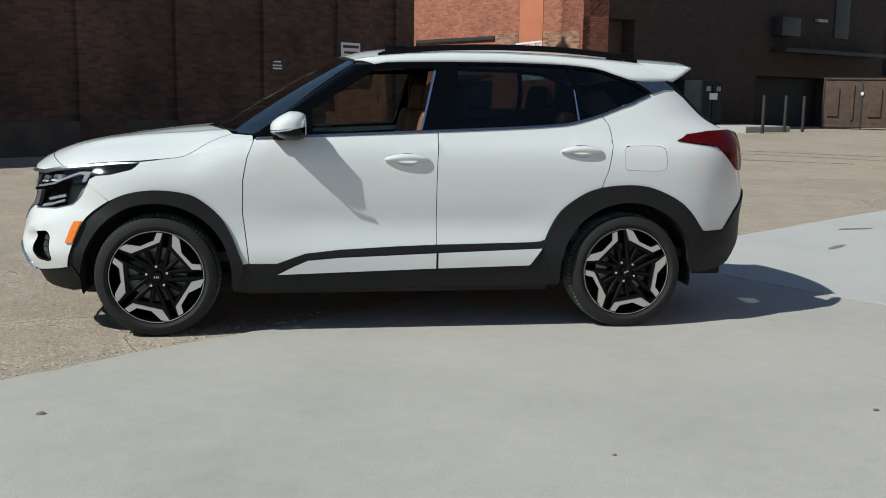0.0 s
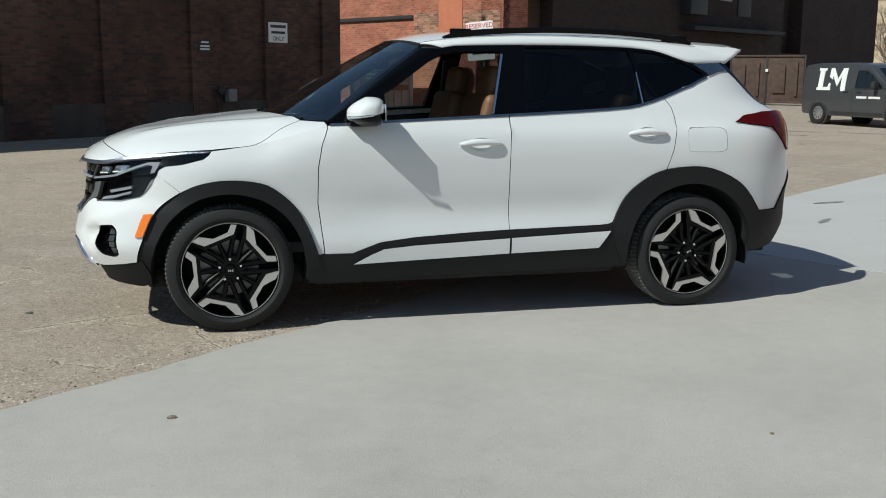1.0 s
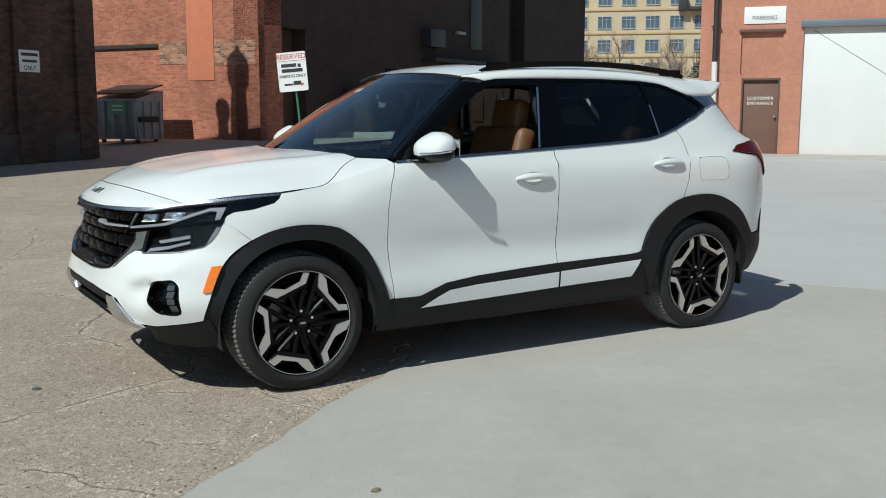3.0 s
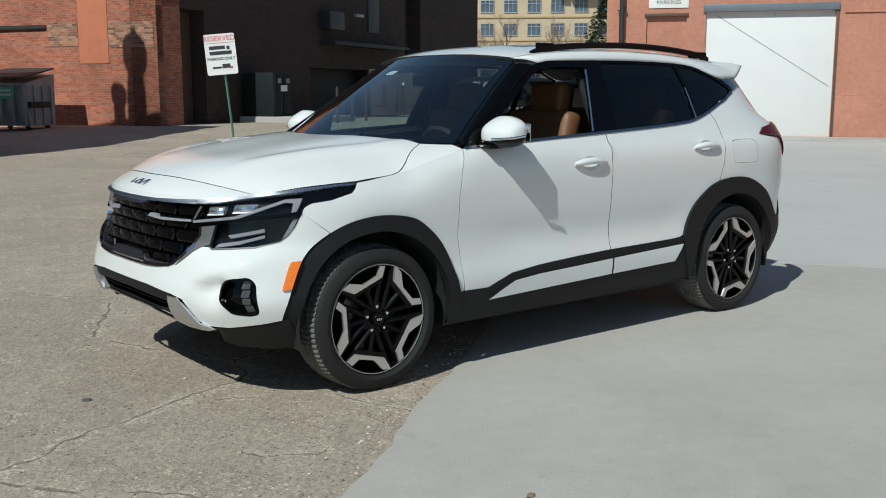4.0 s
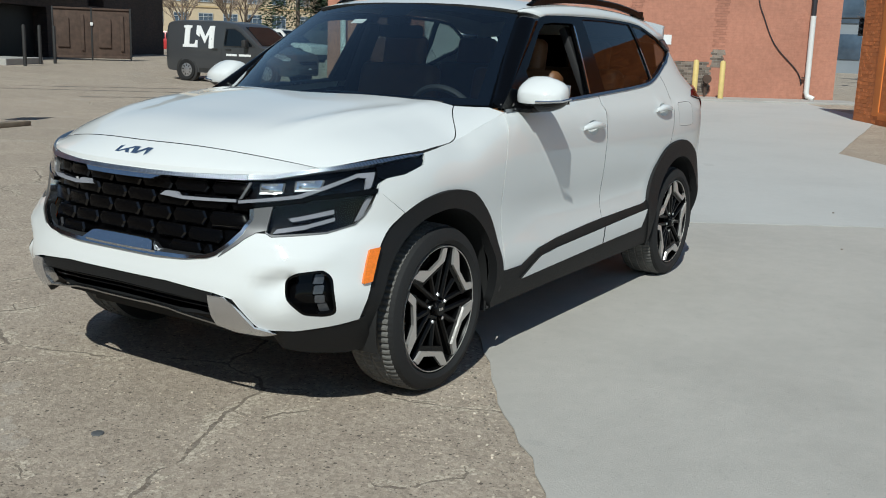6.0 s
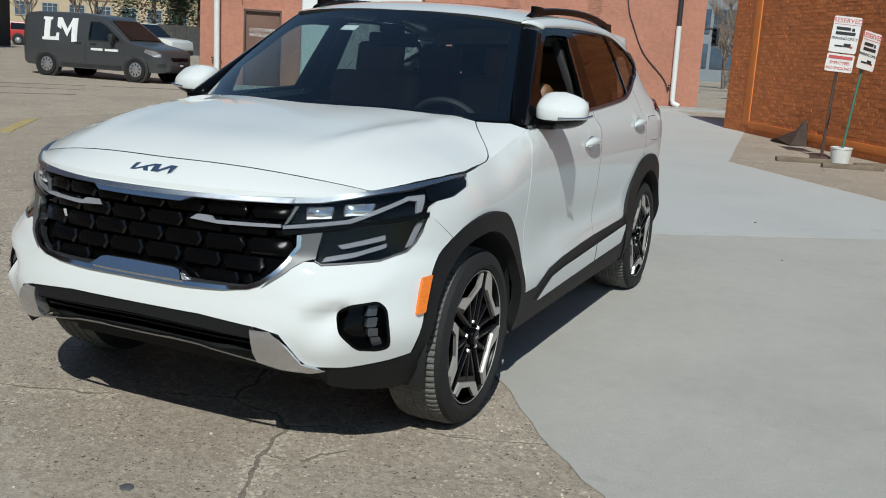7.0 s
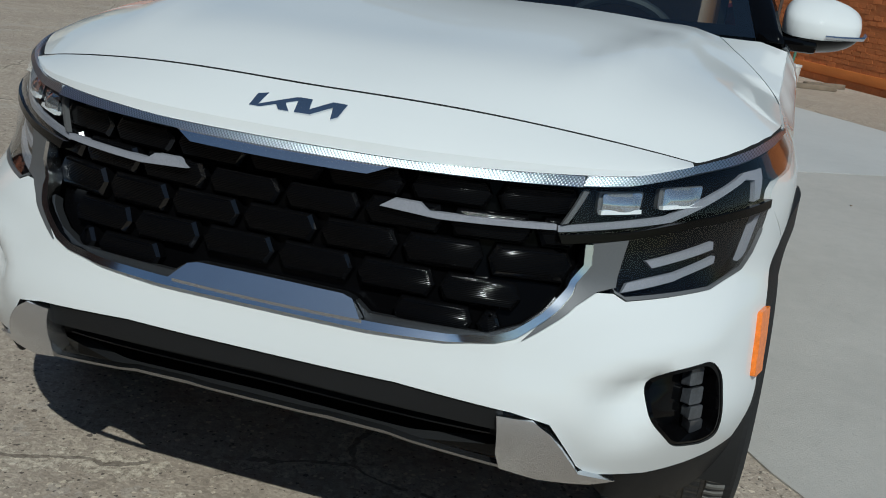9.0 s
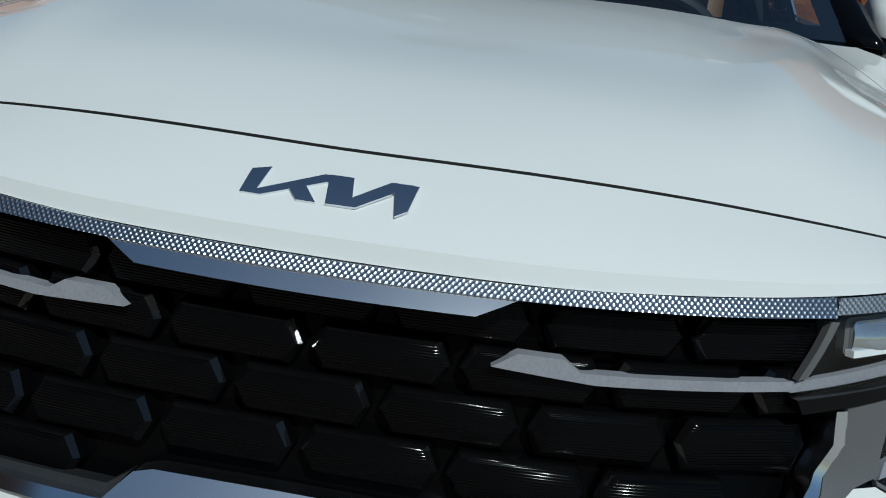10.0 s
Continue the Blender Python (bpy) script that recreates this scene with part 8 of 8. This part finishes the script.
def evergreen(x, y, height, seed):
    rng = random.Random(seed)
    t = thing("evergreen_tree", "dense dark green evergreen tree", "tree", Matrix.Translation((x, y, 0)))
    part("trunk", tube([(0, 0, 0), (0.05, 0, height * 0.5), (0, 0, height)], [0.2, 0.12, 0.02], 8), BARK, t)
    verts, faces = [], []
    for k in range(9000):
        h = rng.random() ** 0.8
        reach = (1 - h) ** 0.8 * height * 0.33 + 0.25
        a = rng.uniform(0, 2 * math.pi)
        r = reach * (0.45 + 0.55 * rng.random() ** 0.5) * (1 + 0.16 * math.sin(a * 5 + h * 23))
        c = Vector((r * math.cos(a), r * math.sin(a), height * (0.05 + 0.95 * h) - r * 0.12))
        u = Vector((math.cos(a) + rng.uniform(-0.6, 0.6), math.sin(a) + rng.uniform(-0.6, 0.6), rng.uniform(-0.5, 0.35))).normalized() * rng.uniform(0.10, 0.22)
        w = Vector((-u.y, u.x, rng.uniform(-0.12, 0.12))) * 0.35
        o = len(verts)
        verts += [c - u - w * 0.6, c - u * 0.2 + w, c + u, c - u * 0.2 - w]
        faces.append((o, o + 3, o + 2, o + 1))
    tagged(mesh_ob("crown", verts, faces, NEEDLE, t, smooth=0), kind="stuff")


FENCE_DARK = mat("dark_fence_board", (0.060, 0.058, 0.054), 0.85, 0, 0.2, 3)
evergreen(52.6, 46.4, 9.5, 3)
evergreen(55.4, 44.6, 8.0, 8)
for k, (x, y) in enumerate(((46.0, 45.0), (48.3, 42.5), (50.6, 40.0), (52.9, 37.5))):
    fence = thing("fence", "dark board fence behind the parked vehicles", "fence", Matrix.Translation((x, y, 0)) @ pose(0, 0, 0, 0, 0, -47.4), "fence panels")
    for i in range(14):
        part("board", box((-1.6 + i * 0.245, 0, 0.95), (0.235, 0.03, 1.9), 0.004), FENCE_DARK, fence, smooth=0)
    for z in (0.4, 1.5):
        part("rail", box((0, 0.05, z), (3.4, 0.05, 0.09), 0.004), FENCE_DARK, fence, smooth=0)

# traffic light at the far street, seen between the two painted buildings
signal = thing("traffic_light", "dark traffic light on a steel mast by the far street", "traffic light", Matrix.Translation((44.7, 5.9, 0)))
part("mast", lathe([(0.0, 0.0), (0.10, 0.0), (0.08, 3.4), (0.0, 3.42)], 12, pose(0, 1.15, 0, 90, 0, 0)), DARK_STEEL, signal)
part("arm", tube([(0, 1.15, 3.1), (0, 0.0, 3.1)], 0.04, 8), DARK_STEEL, signal)
head = part("signal_head", box((0, 0, 2.75), (0.26, 0.30, 0.86), 0.03), SIGN_BLACK, signal)
for z in (2.49, 2.75, 3.01):
    part("visor", lathe([(0.09, -0.13), (0.11, -0.32), (0.12, -0.32), (0.10, -0.13)], 12, Matrix.Translation((0, 0, z)) @ pose(0, 0, 0, 0, 0, -90)), SIGN_BLACK, head)

# dark heap at the foot of the orange wall
heap = bmesh.new()
hp = [heap.verts.new(q) for q in ((-0.95, -0.02, 0.0), (0.5, -0.02, 0.0), (0.35, -0.05, 0.72), (-0.25, -0.04, 0.34), (-0.95, -0.42, 0.0), (-0.3, -0.52, 0.12), (0.5, -0.48, 0.0), (0.30, -0.20, 0.40))]
for f in ((0, 3, 5, 4), (3, 2, 7, 5), (2, 1, 6, 7), (5, 7, 6), (4, 5, 6), (0, 1, 2, 3), (0, 4, 6, 1)):
    heap.faces.new([hp[i] for i in f])
tarp = part("tarpaulin", heap, mat("brown_tarpaulin", (0.05, 0.03, 0.022), 0.8, 0, 0.3, 6, bump=0.01, bump_scale=9), None, "folded dark brown tarpaulin against the orange wall", 30)
tarp.matrix_world = M5 @ Matrix.Translation((s5(4.95), 0, 0.01)) @ Matrix.Scale(0.72, 4)
tagged(tarp, "", "tarpaulin")


# ---- bricks of the orange wall: last, in one loop ----
def brick_mesh(name, length, rng, material):
    """One worn brick, proud of the joint, its face a little out of true."""
    x, z, d = length / 2, 0.0368, 0.0042
    j = [rng.uniform(-0.002, 0.002) for _ in range(8)]
    vs = [(-x, 0.02, -z), (x, 0.02, -z), (x, 0.02, z), (-x, 0.02, z),
          (-x + 0.006 + j[0], -d + j[4], -z + 0.005), (x - 0.006 + j[1], -d + j[5], -z + 0.005 + j[0] / 2),
          (x - 0.006 + j[2], -d + j[6], z - 0.005), (-x + 0.006 + j[3], -d + j[7], z - 0.005 + j[1] / 2)]
    fs = [(4, 5, 6, 7), (0, 1, 5, 4), (1, 2, 6, 5), (2, 3, 7, 6), (3, 0, 4, 7)]
    me = bpy.data.meshes.new(name)
    me.from_pydata(vs, [], fs)
    me.materials.append(material)
    return me


def lay_bricks():
    rng = random.Random(11)
    kinds = [brick_mesh("brick", 0.206, rng, ORANGE_PART) for _ in range(8)]
    course, pitch = 0.076, 0.211
    verts, faces, count = [], [], 0
    for row in range(60):
        z = 0.06 + row * course
        x = (0.105 if row % 2 else 0.0) + 0.02
        while x < L5 - 0.12:
            band = abs(x - s5(7.60)) < 0.17 or (0.10 < z < 0.26 and x > s5(7.65))
            near = s5(4.9) < x < s5(2.2) and 0.28 < z < 1.75
            if not band:
                dx, dz = rng.uniform(-0.004, 0.004), rng.uniform(-0.003, 0.003)
                me = kinds[rng.randrange(8)]
                out = rng.uniform(-0.003, 0.003) - (0.008 if rng.random() < 0.05 else 0)
                if near and count < 300:
                    ob = new("brick", me)
                    ob.parent = wall_orange
                    ob.matrix_local = pose(x + 0.1 + dx, -out, z + dz)
                    count += 1
                else:
                    o = len(verts)
                    verts += [(v.co.x + x + 0.1 + dx, v.co.y - out, v.co.z + z + dz) for v in me.vertices]
                    faces += [tuple(o + i for i in p.vertices) for p in me.polygons]
            x += pitch
    ob = mesh_ob("brick_courses", verts, faces, ORANGE_PAINT, wall_orange, smooth=0)
    tagged(ob, "rows of orange painted bricks", "", kind="stuff")


lay_bricks()
